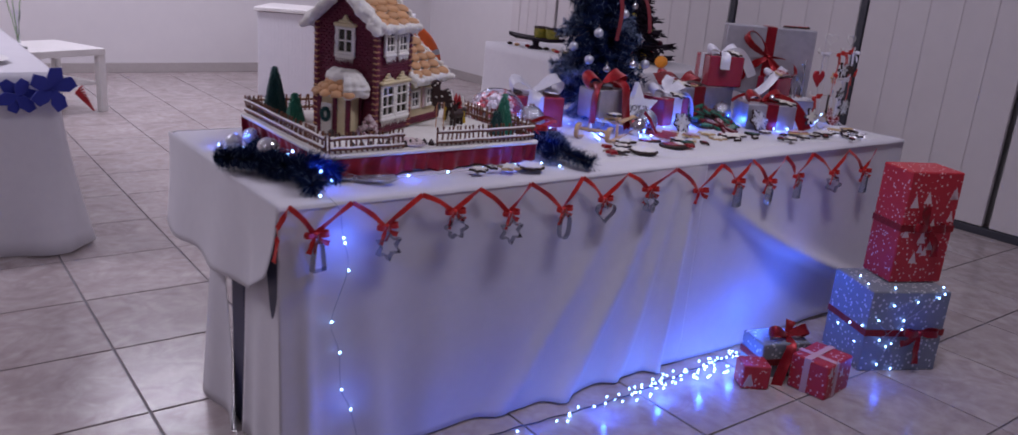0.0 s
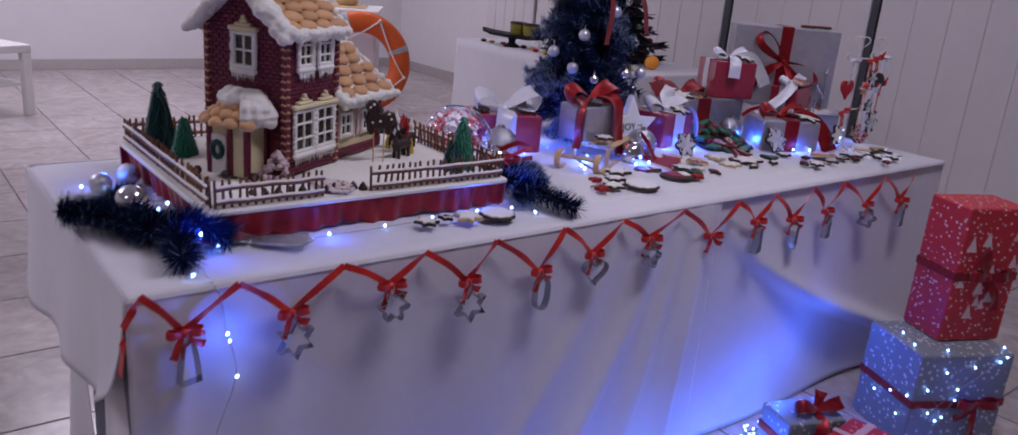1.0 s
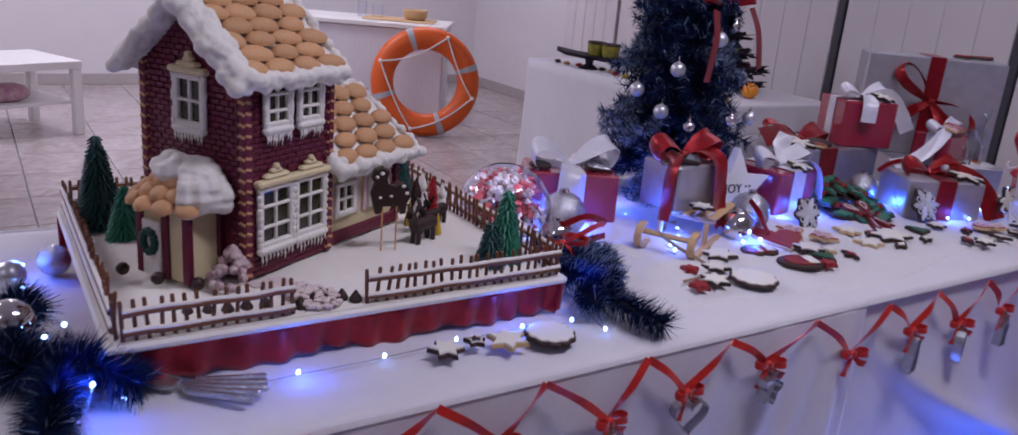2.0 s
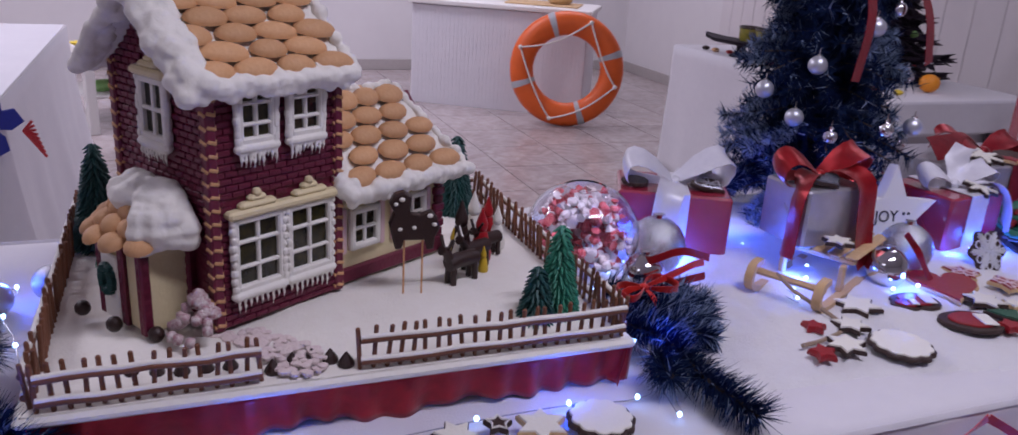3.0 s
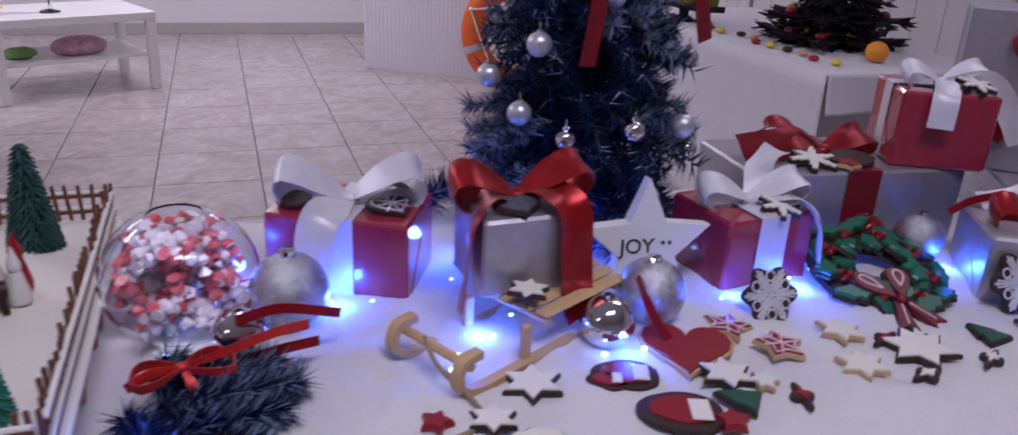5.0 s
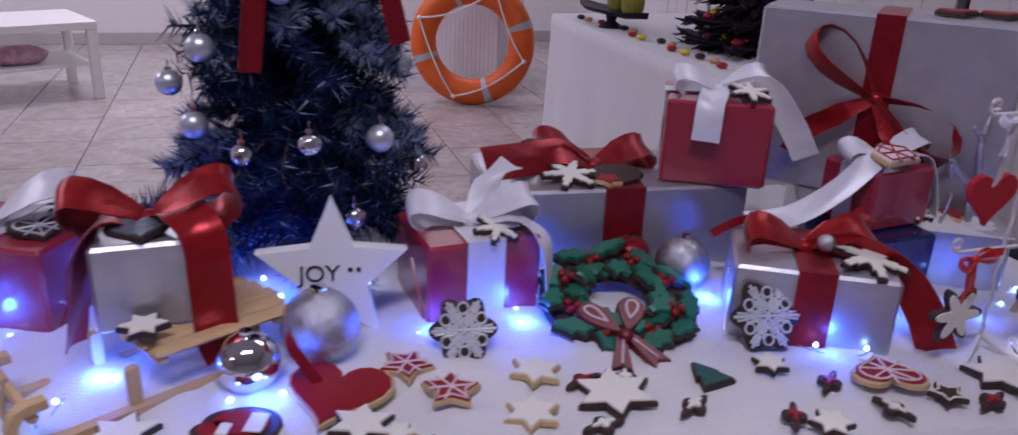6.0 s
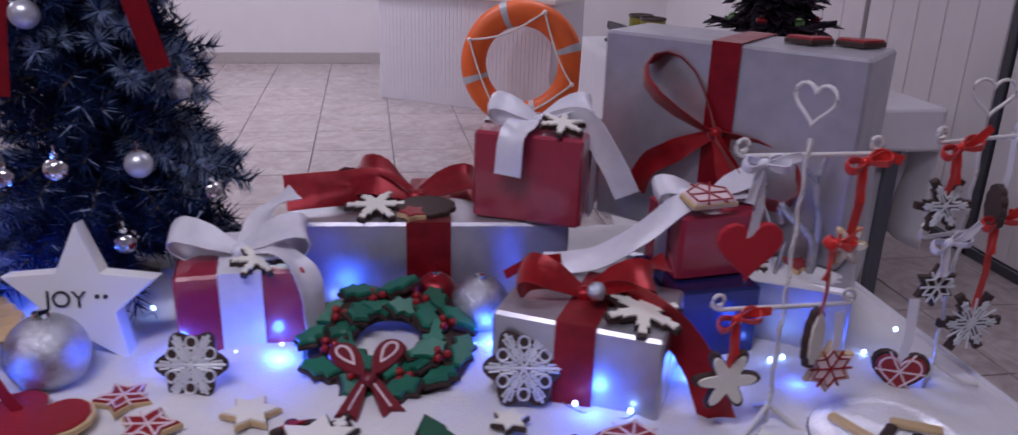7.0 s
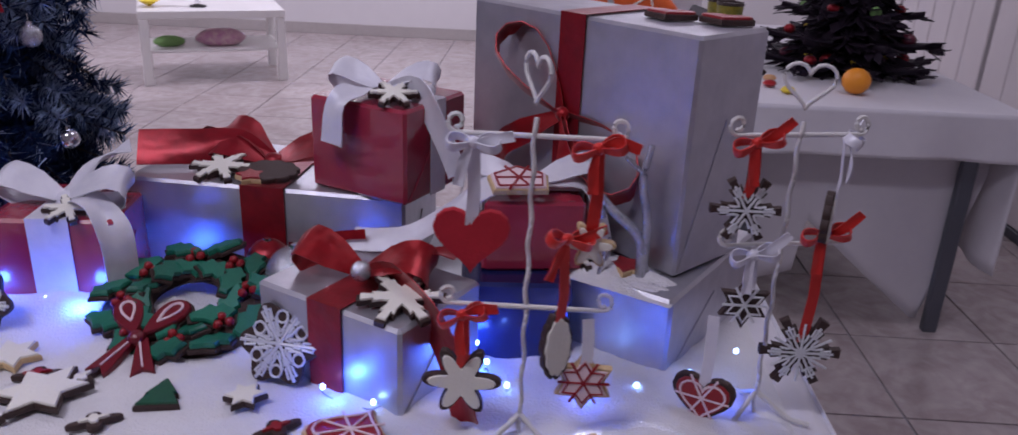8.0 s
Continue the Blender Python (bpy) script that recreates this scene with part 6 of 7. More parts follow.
biscuit("large red iced heart biscuit with a pale rim", heart_outline(0.062), PALEBISC, REDGLAZE, pose(1.548, 0.316, BZT + 0.004, 6, 0, -25), scale=0.93)
biscuit("red flower biscuit with fine pale piped lines", heart_outline(0.046), PALEBISC, REDGLAZE, pose(2.192, 0.200, BZT + 0.004, 5, 0, 160), lines=4, line_mat=PINKLINE)
for x, y, a in ((1.827, 0.277, 20), (1.878, 0.272, 70), (1.815, 0.190, 10), (2.115, 0.206, 40), (2.152, 0.140, 110), (1.63, 0.19, 80), (1.93, 0.20, 30), (2.03, 0.155, 60), (2.28, 0.125, 20), (2.40, 0.115, 65), (2.45, 0.08, 15), (2.36, 0.06, 40)):
    biscuit("small dark biscuit with white and red dots", [(p * 1.5, q * 0.8) for p, q in flower_outline(0.018, 4)], GINGER, GLAZE if a % 20 else REDGLAZE, pose(x, y, BZT, 0, 0, a), scale=0.55)
for x, y, a in ((1.977, 0.249, 10), (1.555, 0.20, 50)):
    biscuit("small green iced fir biscuit", [(-0.024, -0.02), (0.024, -0.02), (0.014, 0.002), (0.018, 0.002), (0.0, 0.034), (-0.018, 0.002), (-0.014, 0.002)], GINGER, GREENGLAZE, pose(x, y, BZT, 0, 0, a), scale=0.9)
# on the boxes
DARKGLITTER = material("dark_glitter", (0.10, 0.12, 0.17), 0.3, 0.7, dark=(0.35, 0.38, 0.44), scale=120, amount=0.8, bump=0.8, bump_scale=700, depth=0.001)
biscuit("dark heart biscuit with white piping on a gift", heart_outline(0.034), GINGER, None, pose(1.222, 0.575, Z0 + 0.134, 8, 0, 20), lines=4, line_mat=FROST)
biscuit("dark oval biscuit on a gift", scallop_outline(0.024), GINGER, None, pose(1.098, 0.625, Z0 + 0.134, 4, 0, 0))
biscuit("dark heart biscuit with silver glitter on a gift", [(p * 1.4, q) for p, q in heart_outline(0.024)], GINGER, DARKGLITTER, pose(1.352, 0.428, 0.905, 12, 0, 10))
biscuit("white iced star biscuit lying on the sledge", star_outline(0.028, 0.56, 6), GINGER, GLAZE, pose(1.352, 0.376, 0.812, 0, 0, 30))
biscuit("white snowflake biscuit with a dark edge on a gift", flake_outline(0.034), GINGER, GLAZE, pose(1.775, 0.470, Z0 + 0.130, 14, 0, 5))
biscuit("white snowflake biscuit with a dark edge on a gift", flake_outline(0.046), GINGER, GLAZE, pose(1.925, 0.600, Z0 + 0.153, 10, 0, 0))
biscuit("dark oval biscuit on a gift", [(p * 1.4, q) for p, q in scallop_outline(0.030)], GINGER, None, pose(1.995, 0.590, Z0 + 0.154, 8, 0, 0))
biscuit("small red and cream biscuit on a gift", star_outline(0.022, 0.6, 5), PALEBISC, REDGLAZE, pose(1.975, 0.572, Z0 + 0.150, 4, 0, 20))
biscuit("white snowflake biscuit with a dark edge on a gift", flake_outline(0.034), GINGER, GLAZE, pose(2.178, 0.548, 1.006, 14, 0, 10))
biscuit("white snowflake biscuit with a dark edge on a gift", flake_outline(0.050), GINGER, GLAZE, pose(2.228, 0.302, 0.842, 10, 0, 10))
biscuit("golden biscuit with pink icing on a gift", [(-0.032, -0.022), (0.032, -0.022), (0.036, 0.010), (0.0, 0.030), (-0.036, 0.010)], PALEBISC, PINKLINE, pose(2.345, 0.425, 0.940, 14, 0, 10), lines=3, line_mat=REDGLAZE)
for dx in (0.0, 0.062):
    biscuit("dark red glittering biscuit on the tall gift", [(p * 1.5, q) for p, q in heart_outline(0.022)], GINGER, REDGLAZE, pose(2.515 + dx, 0.535 - dx * 0.4, 1.123, 0, 0, -22))
biscuit("red and cream biscuit on the flat silver box", star_outline(0.026, 0.6, 5), PALEBISC, REDGLAZE, pose(2.480, 0.425, 0.838, 0, 0, 20))
biscuit("dark snowflake biscuit on the flat silver box", flake_outline(0.030), GINGER, GLAZE, pose(2.42, 0.44, 0.838, 0, 0, 0))

# lacy snowflakes that stand upright
LACE = material("silver_lace_icing", (0.70, 0.71, 0.74), 0.5, 0.2)


def lace_flake(x, y, z, r, rx, rz, label):
    c = thing("snowflake_biscuit", label, "biscuit", pose(x, y, z, rx, 0, rz), "standing snowflakes")
    part("base", Geo().prism(flower_outline(r * 1.06, 6, 0.12), 0.006, pose(0, 0, -0.003), 0.001), GINGER, c)
    for k in range(6):
        b = radians(60 * k)
        part("arm", Geo().tube([(0, 0, 0.004), (r * math.cos(b), r * math.sin(b), 0.004)], 0.0022, ID, 5), LACE, c)
    for q in (0.55, 0.90):
        part("ring", piping(flake_outline(r * q), 0.0019, 0.004), LACE, c)
    for k in range(6):
        a = radians(60 * k + 30)
        part("loop", piping([(r * 0.62 * math.cos(a) + 0.007 * math.cos(TAU * i / 8), r * 0.66 * math.sin(a) + 0.007 * math.sin(TAU * i / 8)) for i in range(8)], 0.0016, 0.004), LACE, c)


lace_flake(1.706, 0.372, Z0 + 0.046, 0.040, 68, -5, "silver white lacy snowflake standing in the snow")
lace_flake(2.090, 0.310, Z0 + 0.052, 0.046, 66, -8, "silver white lacy snowflake leaning on a gift")
lace_flake(1.93, 0.62, Z0 + 0.050, 0.032, 80, 0, "silver white lacy snowflake behind the wreath")

# biscuit wreath
DARKGLAZE = material("dark_red_glaze", (0.17, 0.008, 0.018), 0.35, dark=(0.11, 0.005, 0.012), scale=60, bump=0.3, bump_scale=200)
wr = thing("biscuit_wreath", "green iced leaf wreath with berries and bow", "wreath", pose(1.936, 0.425, Z0 + 0.030, 16, 0, -3))
part("ring", Geo().loft([[((0.076 + 0.032 * math.cos(TAU * i / 10)) * math.cos(TAU * k / 32), (0.076 + 0.032 * math.cos(TAU * i / 10)) * math.sin(TAU * k / 32), 0.010 * math.sin(TAU * i / 10)) for i in range(10)] for k in range(33)], caps=False), GINGER, wr)
LEAFGREEN = material("leaf_green_icing", (0.016, 0.17, 0.105), 0.38, dark=(0.010, 0.10, 0.065), scale=60, bump=0.3, bump_scale=150, each=0.2)
holly = [(0.030, 0), (0.020, 0.008), (0.016, 0.015), (0.006, 0.010), (-0.002, 0.016), (-0.012, 0.009), (-0.026, 0.005), (-0.026, -0.005), (-0.012, -0.009), (-0.002, -0.016), (0.006, -0.010), (0.016, -0.015), (0.020, -0.008)]
LEAF = Geo().prism(holly[::-1], 0.006, ID, 0.003).mesh("leaf", LEAFGREEN)
LEAFBASE = Geo().prism([(x * 1.13, y * 1.2) for x, y in holly[::-1]], 0.005, pose(0, 0, -0.006), 0.001).mesh("leaf_base", GINGER)
for k in range(22):
    a = TAU * k / 22
    q = 0.057 + 0.038 * (k % 2)
    lm = pose(q * math.cos(a), q * math.sin(a), 0.010 + 0.004 * (k % 3), rng.uniform(-20, 20), rng.uniform(-20, 20), math.degrees(a) + rng.uniform(50, 130))
    part("leaf", LEAF, None, wr, m=lm)
    part("leaf_base", LEAFBASE, None, wr, m=lm)
for k in range(8):
    a = TAU * (k + 0.3) / 8
    for i in range(3):
        part("berry", Geo().ball(0.0062, pose(0.076 * math.cos(a) + 0.008 * math.cos(2.1 * i), 0.076 * math.sin(a) + 0.008 * math.sin(2.1 * i), 0.019), 8), REDGLAZE, wr, smooth=True)
def teardrop(length, wide, n=22):
    return [(wide * math.sin(TAU * k / n) * (0.5 - 0.5 * math.cos(TAU * k / n)) ** 0.6, length * (0.5 - 0.5 * math.cos(TAU * k / n))) for k in range(n)][::-1]


BOWM = pose(-0.022, -0.082, 0.020, 0, 0, 4)
bw2 = part("bow", Geo().ball(0.011, BOWM @ pose(0, 0, 0.004), 8, 0.7), DARKGLAZE, wr, "dark red iced bow", smooth=True)
for s in (-1, 1):
    lm = BOWM @ pose(s * 0.003, 0.002, 0, 0, 0, -s * 30)
    part("loop_base", Geo().prism(teardrop(0.074, 0.027), 0.006, lm @ pose(0, 0, -0.007), 0.001), GINGER, bw2)
    part("loop", Geo().prism(teardrop(0.071, 0.0245), 0.006, lm, 0.0025), DARKGLAZE, bw2)
    inner = [(x, y + 0.026) for x, y in teardrop(0.036, 0.0105)]
    part("loop_line", piping(inner, 0.0019, 0.0065), PINKLINE, bw2, "pale piped line", lm)
    part("tail", Geo().prism([(0, 0), (s * 0.012, 0.003), (s * 0.040, -0.050), (s * 0.024, -0.047), (s * 0.015, -0.060)][::s], 0.009, BOWM @ pose(0, 0, -0.006), 0.002), DARKGLAZE, bw2)
    part("tail_line", Geo().tube([(s * 0.006, -0.006, 0.004), (s * 0.024, -0.044, 0.004)], 0.0014, BOWM, 5), PINKLINE, bw2, "pale piped line")

# glass plate of biscuits near the table's end
pl = thing("glass_plate", "round clear glass plate with small biscuits", "plate", pose(2.475, 0.165, Z0 + 0.004))
part("plate", Geo().lathe([(0.03, 0.004), (0.075, 0.006), (0.088, 0.014), (0.086, 0.016), (0.073, 0.009), (0.01, 0.008)], seg=28), GLASS, pl, smooth=True).visible_shadow = False
for k, (x, y, mt) in enumerate(((0.0, 0.01, CHOC), (0.03, -0.02, CHOC), (-0.03, 0.03, PALEBISC), (0.045, 0.02, PALEBISC), (-0.04, -0.02, GINGER))):
    part("biscuit_stick", Geo().box(0.055, 0.012, 0.008, pose(x, y, 0.0095 + 0.001 * k, 0, 0, 40 + 37 * k), 0.002), mt, pl)

# ---- wire stands with hanging biscuits ----
WIRE = material("white_wire", (0.72, 0.70, 0.68), 0.5, dark=(0.62, 0.6, 0.58), scale=60)


def curl(x, y, z, s, r=0.010):
    return [(x + s * r * (1 - k / 18) * math.sin(k * 0.5), y, z + r - r * (1 - k / 26) * math.cos(k * 0.5)) for k in range(15)]


def wire_stand(x, y, top, bars, label, rz=0, turn=0):
    st = thing("wire_stand", label, "ornament stand", pose(x, y, Z0 + 0.004, 0, 0, rz), "wire stands")
    H0 = top - Z0
    part("post", Geo().tube([(0.0012 * math.cos(k * 1.1), 0.0012 * math.sin(k * 1.1), H0 * 0.9 * k / 40) for k in range(41)], 0.0024, ID, 6), WIRE, st, smooth=True)
    ht = radians(turn)
    hp = [(px * math.cos(ht), px * math.sin(ht), H0 * 0.9 + 0.038 + py) for px, py in heart_outline(0.024)]
    part("heart", Geo().tube(hp + [hp[0]], 0.0021, ID, 6), WIRE, st, "bent wire heart", smooth=True)
    for k in range(3):
        a = radians(90 + 120 * k)
        part("foot", Geo().tube(curve_pts([(0, 0, 0.03), (0.035 * math.cos(a), 0.035 * math.sin(a), 0.006), (0.06 * math.cos(a), 0.06 * math.sin(a), 0.002)], 4), 0.003), WIRE, st, smooth=True)
    for x0, x1, z in bars:
        z = z - Z0
        bar = part("bar", Geo().tube([(x0, 0, z), (x1, 0, z)], 0.0026, ID, 6), WIRE, st, smooth=True)
        part("curl", Geo().tube(curl(x0, 0, z, -1), 0.0024, ID, 5), WIRE, bar, smooth=True)
        part("curl", Geo().tube(curl(x1, 0, z, 1), 0.0024, ID, 5), WIRE, bar, smooth=True)
    return st


wire_stand(2.361, 0.230, 1.105, ((-0.070, 0.075, 1.050), (-0.075, 0.075, 0.878)), "white wire stand with a heart on top", 0, -62)
wire_stand(2.618, 0.300, 1.095, ((-0.065, 0.062, 1.045), (-0.060, 0.065, 0.930)), "white wire stand with a heart on top", 12, -25)


def hanging(label, x, y, z, ztop, outline, base, ice, rib, lm=None, lines=0, rz=0, with_bow=None, h=0.008):
    """A biscuit that hangs by a ribbon from a bar at ztop."""
    c = thing("hanging_biscuit", label, "biscuit", pose(x, y, z, 0, 0, rz), "hanging biscuits")
    up = pose(0, h / 2, 0, 90, 0, 0)
    part("base", Geo().prism(outline, h, up, 0.001), base, c)
    if ice:
        part("icing", Geo().prism(shrink(outline, 0.86), 0.002, up @ pose(0, 0, h - 0.0002), 0.001), ice, c)
    if lm:
        g = piping(shrink(outline, 0.72), 0.0015, h + 0.0015)
        part("piping", g, lm, c, "white piped line", up)
        r = max(math.hypot(p, q) for p, q in outline)
        for k in range(lines):
            a = math.pi * k / lines
            part("piping", Geo().tube([(-0.8 * r * math.cos(a), -0.8 * r * math.sin(a), h + 0.0015), (0.8 * r * math.cos(a), 0.8 * r * math.sin(a), h + 0.0015)], 0.0015, ID, 5), lm, c, "white piped line", up)
    L = ztop - z
    part("ribbon", Geo().strip([(0, -0.003, 0.012), (0.002, -0.006, L * 0.5), (0, -0.003, L)], 0.012, (1, 0.2, 0), ID, 0.0008), rib, c, smooth=True)
    if with_bow:
        bow(c, pose(0, -0.008, L, 90, 0, 0) @ pose(0, 0, 0, 0, 0, rng.uniform(-25, 25)), with_bow, 0.024, 0.012, 0.010, [[(0, 0, 0), (0.016, 0.004, 0.004), (0.036, 0.012 * rng.uniform(-1, 1.6), 0.006)], [(0, 0, 0), (-0.008, -0.018, 0.004), (-0.012, -0.040, 0.004)]], 0.006, 0.2, tilt=28)
    return c


hanging("red felt heart on a white ribbon", 2.307, 0.222, 0.957, 1.050, heart_outline(0.036), REDFELT, None, WHITESATIN, with_bow=WHITESATIN)
hanging("round golden biscuit on a red ribbon", 2.418, 0.222, 0.955, 1.050, flower_outline(0.024), PALEBISC, GLAZE, ORANGERED, with_bow=ORANGERED)
hanging("cream flower biscuit on a red ribbon", 2.301, 0.222, 0.800, 0.878, flower_outline(0.040), GINGER, GLAZE, ORANGERED, with_bow=ORANGERED)
hanging("pink lined star biscuit on a white ribbon", 2.422, 0.222, 0.808, 0.878, star_outline(0.032, 0.62, 6), PALEBISC, PINKLINE, WHITESATIN, REDGLAZE, 3)
hanging("cream iced bar biscuit on a red ribbon", 2.392, 0.214, 0.850, 0.965, [(p * 0.45, q) for p, q in scallop_outline(0.036)], GINGER, GLAZE, ORANGERED, with_bow=ORANGERED, rz=30)
hanging("black snowflake biscuit with white piping", 2.572, 0.285, 0.975, 1.045, flake_outline(0.036), GINGER, None, ORANGERED, LACE, 3, with_bow=ORANGERED)
hanging("dark ring biscuit on a white ribbon", 2.660, 0.305, 0.962, 1.045, scallop_outline(0.028), GINGER, GLAZE, WHITESATIN, LACE, 2, rz=68, with_bow=WHITESATIN)
hanging("dark star biscuit with white piping", 2.585, 0.285, 0.872, 0.930, star_outline(0.028, 0.56, 6), GINGER, None, WHITESATIN, LACE, 3, with_bow=WHITESATIN)
hanging("brown heart biscuit with pink lines", 2.556, 0.278, 0.762, 0.860, heart_outline(0.034), GINGER, REDGLAZE, WHITESATIN, PINKLINE, 3, rz=-25)
hanging("white laced snowflake biscuit on a red ribbon", 2.656, 0.300, 0.812, 0.950, flake_outline(0.044), GINGER, None, ORANGERED, LACE, 6, with_bow=ORANGERED)
lone("glitter_ornament", Geo().tube(curve_pts([(0.02, 0, 0), (0.015, 0, 0.05), (-0.02, 0, 0.085), (-0.035, 0, 0.10), (-0.03, 0, 0.075)], 5), 0.0075, ID, 8, 0.5).tube(curve_pts([(0.02, 0, 0.0), (0.022, 0, 0.07), (0.012, 0, 0.12), (0.018, 0, 0.165)], 5), 0.0065, ID, 8, 0.6).tube([(0.012, 0, 0.13), (-0.01, 0, 0.15)], 0.003).tube([(-0.03, 0, 0), (-0.02, 0, 0.05)], 0.003).tube([(0.03, 0, 0.0), (0.02, 0, 0.04)], 0.003), GLITTER, "slim silver glitter figure on the flat box", "ornament", pose(2.475, 0.412, 0.834), smooth=True)


def tuft(i, j):
    u, v = 2 * i - 1, 2 * j - 1
    d = max(0.0, 1 - (u * u + v * v))
    n = noise.fractal(Vector((u * 3, v * 3, 2.0)), 0.8, 2.1, 4)
    return (0.085 * u, 0.045 * v, -0.004 + d * (0.012 + 0.010 * n))


lone("cotton_tuft", Geo().grid(36, 24, tuft), SNOW, "loose white cotton tuft on the flat silver box", "cotton", pose(2.47, 0.425, 0.835, 0, 0, -30), smooth=True)

# ---- ribbon and cutters along the cloth ----
FY = TY0 - 0.020
zig = ((-0.030, 0.600), (-0.022, 0.680), (0.005, 0.728), (0.068, 0.655), (0.163, 0.722), (0.253, 0.652), (0.356, 0.722), (0.451, 0.668), (0.533, 0.720), (0.633, 0.643), (0.704, 0.719), (0.825, 0.633), (0.895, 0.720), (0.983, 0.646), (1.080, 0.714), (1.173, 0.658), (1.296, 0.712), (1.413, 0.631), (1.519, 0.709), (1.603, 0.645), (1.681, 0.712), (1.780, 0.629), (1.870, 0.711), (1.948, 0.634), (2.037, 0.711), (2.179, 0.627), (2.274, 0.708), (2.399, 0.617), (2.470, 0.703))
swagr = thing("ribbon_garland", "red satin ribbon in zigzags with small bows", "ribbon", ID)
lows = []
for k in range(len(zig) - 1):
    (x0, z0), (x1, z1) = zig[k], zig[k + 1]
    mx, mz = (x0 + x1) / 2, (z0 + z1) / 2 + 0.006
    part("ribbon", Geo().strip(curve_pts([(x0, FY, z0), (mx, FY - 0.008, mz), (x1, FY, z1)], 4), 0.013, [(0, 0.5 * math.sin(i * 0.5 + k), 1) for i in range(9)], ID, 0.001), ORANGERED, swagr, smooth=True)
lows = [p for p in zig[3::2]]
STEEL = material("tin_cutter", (0.50, 0.51, 0.54), 0.25, 0.9, dark=(0.35, 0.36, 0.39), scale=30)
shapes = ("bell", "star", "flake", "star", "oval", "heart", "flower", "none", "bell", "oval", "tree", "flower", "bell")
for k, (x, z) in enumerate(lows):
    bow(swagr, pose(x, FY - 0.008, z, 90, 0, rng.uniform(-15, 15)), ORANGERED, 0.030, 0.013, 0.013, [[(0, 0, 0), (0.015, -0.016, 0.004), (0.032, -0.022, 0.004)], [(0, 0, 0), (-0.012, -0.02, 0.004), (-0.020, -0.042, 0.004)]], 0.008, 0.15, tilt=0)
    sh = shapes[k % len(shapes)]
    if sh == "none":
        continue
    r = 0.032
    out = {"bell": [(-0.018, -0.038), (0.018, -0.038), (0.014, 0.0), (0.009, 0.030), (0.0, 0.036), (-0.009, 0.030), (-0.014, 0.0)], "star": star_outline(r * 1.15, 0.55, 6), "flake": flower_outline(r, 6, 0.2, 36), "oval": [(p * 0.62, q * 1.2) for p, q in scallop_outline(r, 4)[::2]], "heart": heart_outline(r), "flower": flower_outline(r, 5, 0.2, 36), "tree": [(-0.012, -0.034), (0.012, -0.034), (0.010, 0.0), (0.014, 0.01), (0.0, 0.034), (-0.014, 0.01), (-0.010, 0.0)]}[sh]
    top = max(q for p, q in out)
    cut = thing("cookie_cutter", "shiny tin cutter hanging from the red ribbon", "cookie cutter", pose(x + 0.004, FY - 0.014, z - 0.012 - top, 0, 0, rng.uniform(-25, 25)), "hanging cutters")
    pts = [(p, 0, q) for p, q in out]
    part("band", Geo().strip(pts + [pts[0]], 0.018, (0, 1, 0), ID, 0.0012), STEEL, cut)
    part("loop", Geo().tube([(0, 0, top - 0.002), (0, 0, top + 0.016)], 0.0012, ID, 4), STEEL, cut)

# ---- light strings ----
LED = emitter("led_bulb", (0.22, 0.42, 1.0), 16.0)
CABLE = material("clear_cable", (0.3, 0.32, 0.42), 0.3, transmission=0.5)
DARKCABLE = material("dark_cable", (0.03, 0.03, 0.07), 0.5)
BULB = Geo().ball(0.0031, ID, 8, 1.2).mesh("bulb", LED, True)


def laid(pts, z):
    """A cable's points in order along the table, lying down between the bulbs."""
    pts = sorted(pts)
    out = []
    for a, b in zip(pts, pts[1:]):
        out += [(a[0], a[1], z + a[2]), (a[0] * 0.7 + b[0] * 0.3, a[1] * 0.7 + b[1] * 0.3, z - 0.004), (a[0] * 0.3 + b[0] * 0.7, a[1] * 0.3 + b[1] * 0.7, z - 0.004)]
    return out


def light_string(label, pts, bulbs, cable=CABLE, r=0.0008):
    s = thing("light_string", label, "light string", ID, "light strings")
    part("cable", Geo().tube(curve_pts(pts, 4), r, ID, 5), cable, s, smooth=True)
    for p in bulbs:
        part("bulb", BULB, None, s, m=pose(*p))
    return s


vx = [(0.138, 0.640), (0.153, 0.556), (0.111, 0.428), (0.134, 0.341), (0.141, 0.236), (0.168, 0.173)]
light_string("thin light string hanging down the cloth", [(0.12, 0.06, Z0 + 0.006), (0.128, FY - 0.004, 0.71)] + [(x, FY - 0.006, z) for x, z in vx] + [(0.19, FY - 0.03, 0.06), (0.22, FY - 0.05, 0.006)], [(x, FY - 0.010, z) for x, z in vx] + [(0.140, FY - 0.014, 0.628), (0.21, FY - 0.05, 0.01)])
fl, cab = [], []
for k in range(26):
    f = k / 25
    x = 0.25 + 1.52 * f
    cab.append((x, -0.075 + 0.012 * math.sin(f * 9), 0.006 + 0.004 * (k % 2)))
for k in range(110):
    f = rng.random() ** 0.45
    x = 0.60 + 1.22 * f
    fl.append((x, -0.095 + rng.uniform(-0.05, 0.045) * (0.3 + f), 0.008 + rng.random() * 0.03 * f))
light_string("blue white light string coiled along the floor", cab, fl, DARKCABLE, 0.0022)
gb2, cab = [], []
gm = pose(2.175, -0.315, 0, 0, 0, -26)
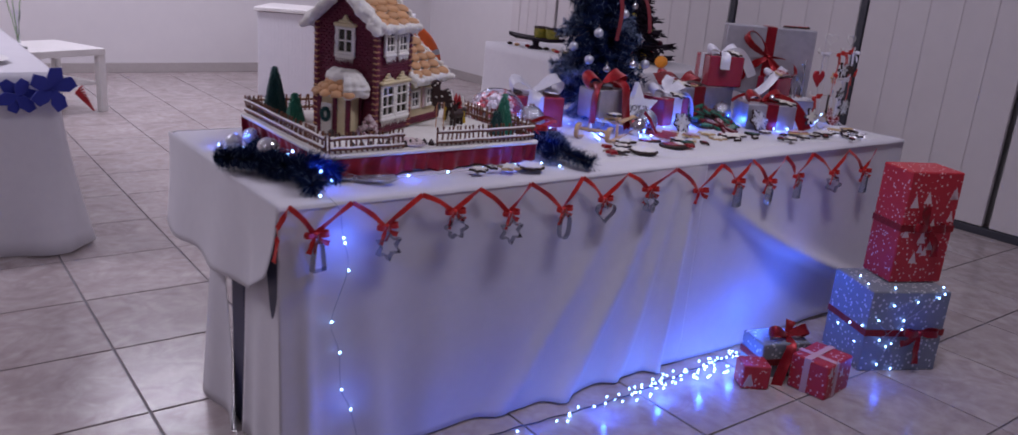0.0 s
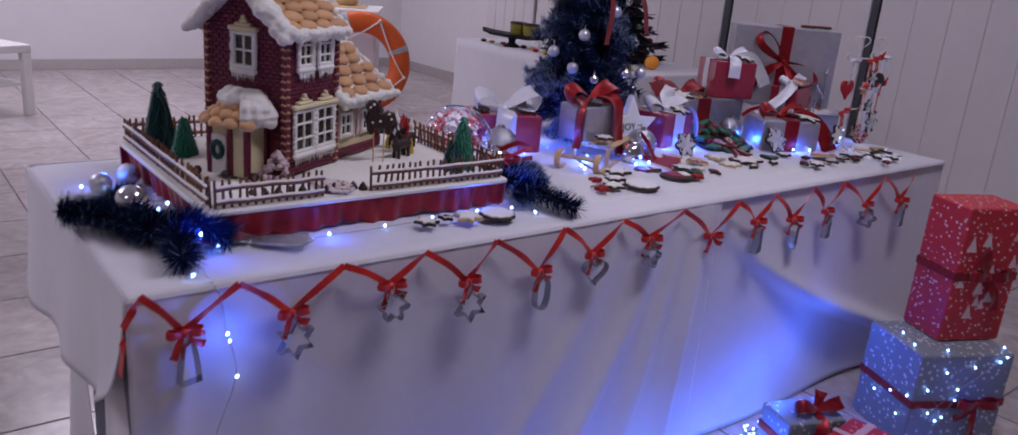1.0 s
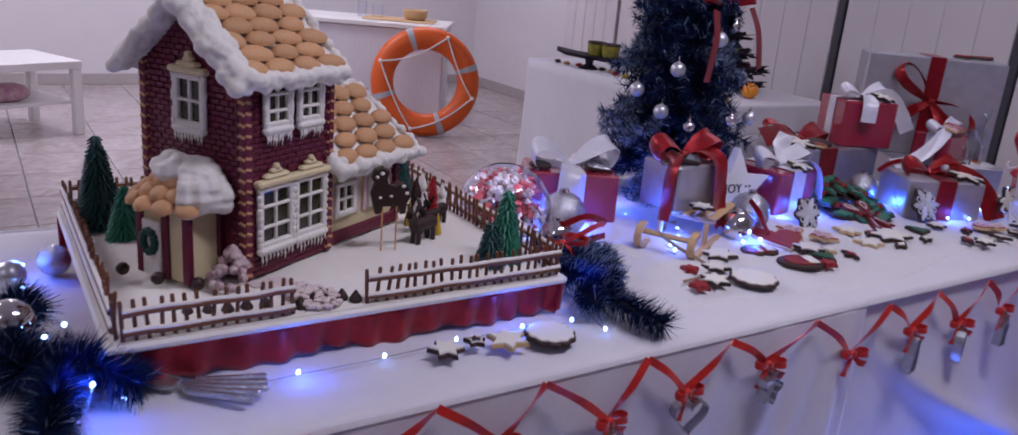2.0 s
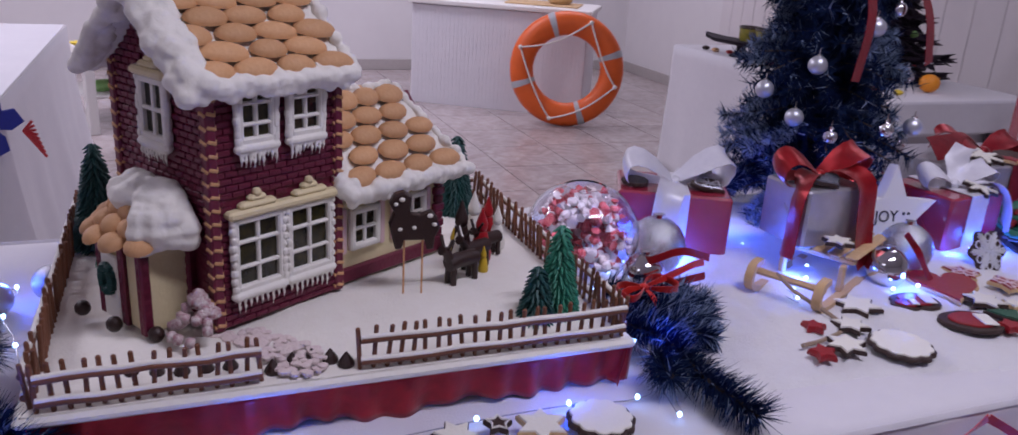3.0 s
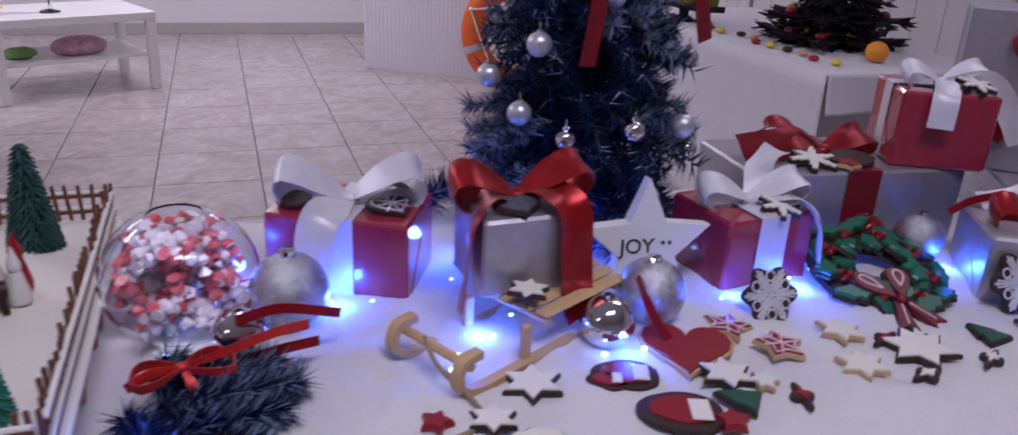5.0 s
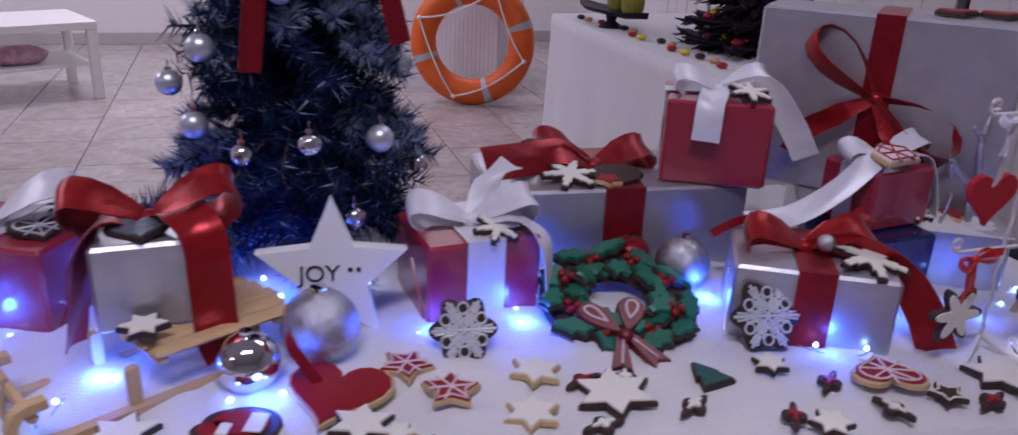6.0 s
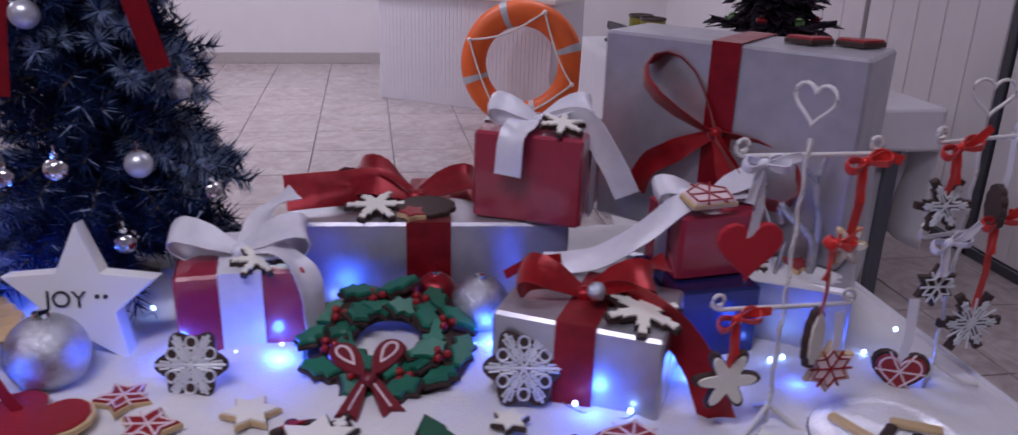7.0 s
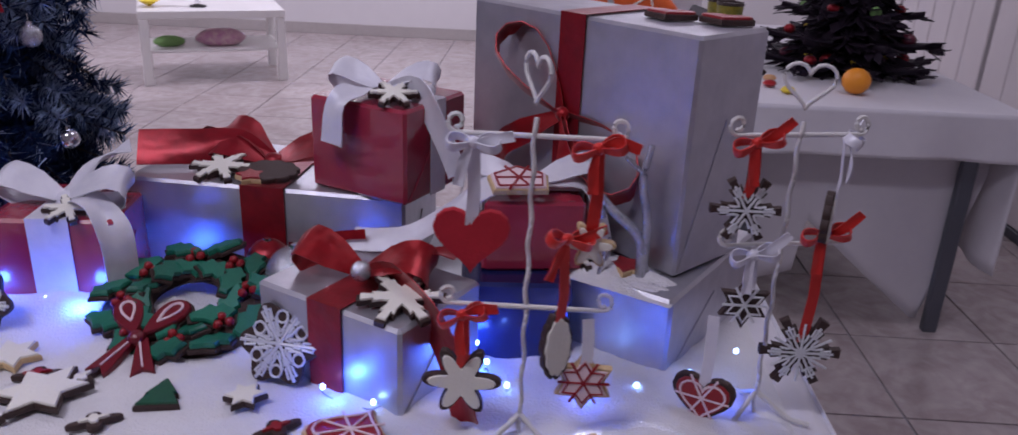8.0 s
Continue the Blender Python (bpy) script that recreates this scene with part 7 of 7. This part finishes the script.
for x, z in ((-0.07, 0.255), (0.02, 0.27), (-0.02, 0.20), (0.10, 0.285), (0.12, 0.30), (-0.10, 0.125), (-0.07, 0.10), (-0.02, 0.165), (-0.09, 0.03), (-0.03, 0.012), (-0.05, 0.11), (-0.12, 0.20)):
    p = gm @ Vector((x, -0.128, z))
    gb2.append(tuple(p))
    cab.append(tuple(p))
for x, y, z in ((-0.14, -0.06, 0.312), (-0.12, 0.02, 0.312), (-0.06, -0.10, 0.312), (0.14, -0.09, 0.312), (-0.16, -0.10, 0.17), (-0.16, -0.03, 0.15), (-0.165, 0.03, 0.12), (-0.165, -0.08, 0.10)):
    gb2.append(tuple(gm @ Vector((x, y, z))))
light_string("blue white light string draped over the floor gifts", cab, gb2)
tl = [(0.055, 0.640, 0.0), (0.105, 0.645, 0.012), (0.10, 0.560, 0.006), (0.125, 0.480, 0.0), (0.185, 0.170, 0.0), (0.120, 0.185, 0.02), (0.150, 0.160, 0.03), (0.100, 0.050, 0.0), (0.135, 0.300, 0.05), (0.110, 0.270, 0.05), (0.290, 0.165, 0.0), (0.395, 0.150, 0.0), (0.520, 0.150, 0.0), (0.640, 0.158, 0.0), (0.760, 0.160, 0.0), (0.850, 0.150, 0.0), (0.900, 0.165, 0.015), (0.905, 0.260, 0.015), (0.88, 0.10, 0.0)]
light_string("light string woven round the board and garland", [(x, y, Z0 + 0.006 + z) for x, y, z in tl], [(x, y, Z0 + 0.009 + z) for x, y, z in tl])
tr = [(1.010, 0.590, 0), (1.035, 0.520, 0), (1.130, 0.530, 0), (1.185, 0.520, 0), (1.235, 0.540, 0), (1.305, 0.560, 0.0), (1.335, 0.620, 0.0), (1.325, 0.655, 0.0), (1.260, 0.360, 0), (1.315, 0.395, 0), (1.355, 0.440, 0), (1.245, 0.330, 0), (1.435, 0.320, 0), (1.490, 0.320, 0), (1.500, 0.540, 0.01), (1.620, 0.560, 0.01), (1.480, 0.600, 0.01), (1.660, 0.415, 0), (1.745, 0.438, 0), (1.800, 0.452, 0), (1.858, 0.545, 0.01), (1.880, 0.520, 0), (2.070, 0.430, 0), (2.045, 0.425, 0), (2.110, 0.360, 0.0), (2.145, 0.275, 0), (2.205, 0.252, 0), (2.298, 0.318, 0), (2.320, 0.330, 0.01), (2.345, 0.300, 0), (2.290, 0.350, 0.0), (2.305, 0.372, 0.01), (2.420, 0.345, 0), (2.440, 0.350, 0.0), (2.490, 0.315, 0), (2.555, 0.350, 0), (2.610, 0.370, 0.02), (1.850, 0.470, 0.0), (0.99, 0.50, 0.0), (0.93, 0.44, 0.0)]
light_string("blue white light string among the gifts", laid(tr, Z0 + 0.014), [(x, y, Z0 + 0.022 + z) for x, y, z in tr])
for x, y, z, w in ((1.02, 0.56, 0.80, 0.5), (1.14, 0.515, 0.76, 0.55), (1.30, 0.60, 0.80, 0.6), (1.30, 0.40, 0.755, 0.5), (1.47, 0.315, 0.76, 0.35), (1.50, 0.56, 0.79, 0.5), (1.68, 0.42, 0.76, 0.4), (1.80, 0.42, 0.755, 0.4), (1.87, 0.50, 0.76, 0.26), (2.07, 0.42, 0.76, 0.36), (2.16, 0.262, 0.755, 0.22), (2.31, 0.33, 0.760, 0.26), (2.43, 0.29, 0.752, 0.09), (2.58, 0.31, 0.752, 0.09), (0.10, 0.62, 0.77, 0.35), (0.14, 0.14, 0.775, 0.45), (0.40, 0.145, 0.75, 0.15), (0.76, 0.155, 0.75, 0.2), (0.91, 0.20, 0.80, 0.25), (0.139, -0.05, 0.635, 0.45), (0.15, -0.06, 0.20, 0.25), (0.45, -0.13, 0.04, 0.5), (0.70, -0.14, 0.04, 0.7), (0.95, -0.14, 0.04, 0.9), (1.18, -0.15, 0.04, 1.3), (1.38, -0.15, 0.05, 1.5), (1.56, -0.13, 0.06, 1.5), (1.72, -0.10, 0.16, 1.7), (1.90, -0.11, 0.20, 1.3), (2.00, -0.14, 0.33, 0.8), (2.10, -0.52, 0.20, 0.3), (1.95, -0.45, 0.05, 0.4)):
    glow_lamp(x, y, z, w * (0.50 if z < 0.5 else 0.70))
# ---- floor tiles ----
TS = 0.447
g = Geo().box(TS - 0.007, TS - 0.007, 0.010, pose(0, 0, -0.0098), 0.0012)
TILE = g.mesh("tile", FLOORM)
rest = Geo()
for i in range(-9, 11):
    for j in range(-13, 15):
        x, y = -0.193 + TS * (i + 0.5), 0.967 + TS * (j + 0.5)
        if x < -4.2 or x > 4.9 or y < -5 or y > 7.2:
            continue
        if -1.6 < x < 4.6 and -0.9 < y < 7.1:
            part("tile", TILE, None, floor, m=pose(x, y, 0, 0, 0, 90 * ((i * 7 + j * 3) % 4)))
        else:
            rest.box(TS - 0.005, TS - 0.005, 0.010, pose(x, y, -0.0098), 0.0012)
part("far_tiles", rest, FLOORM, floor)["kind"] = "stuff"
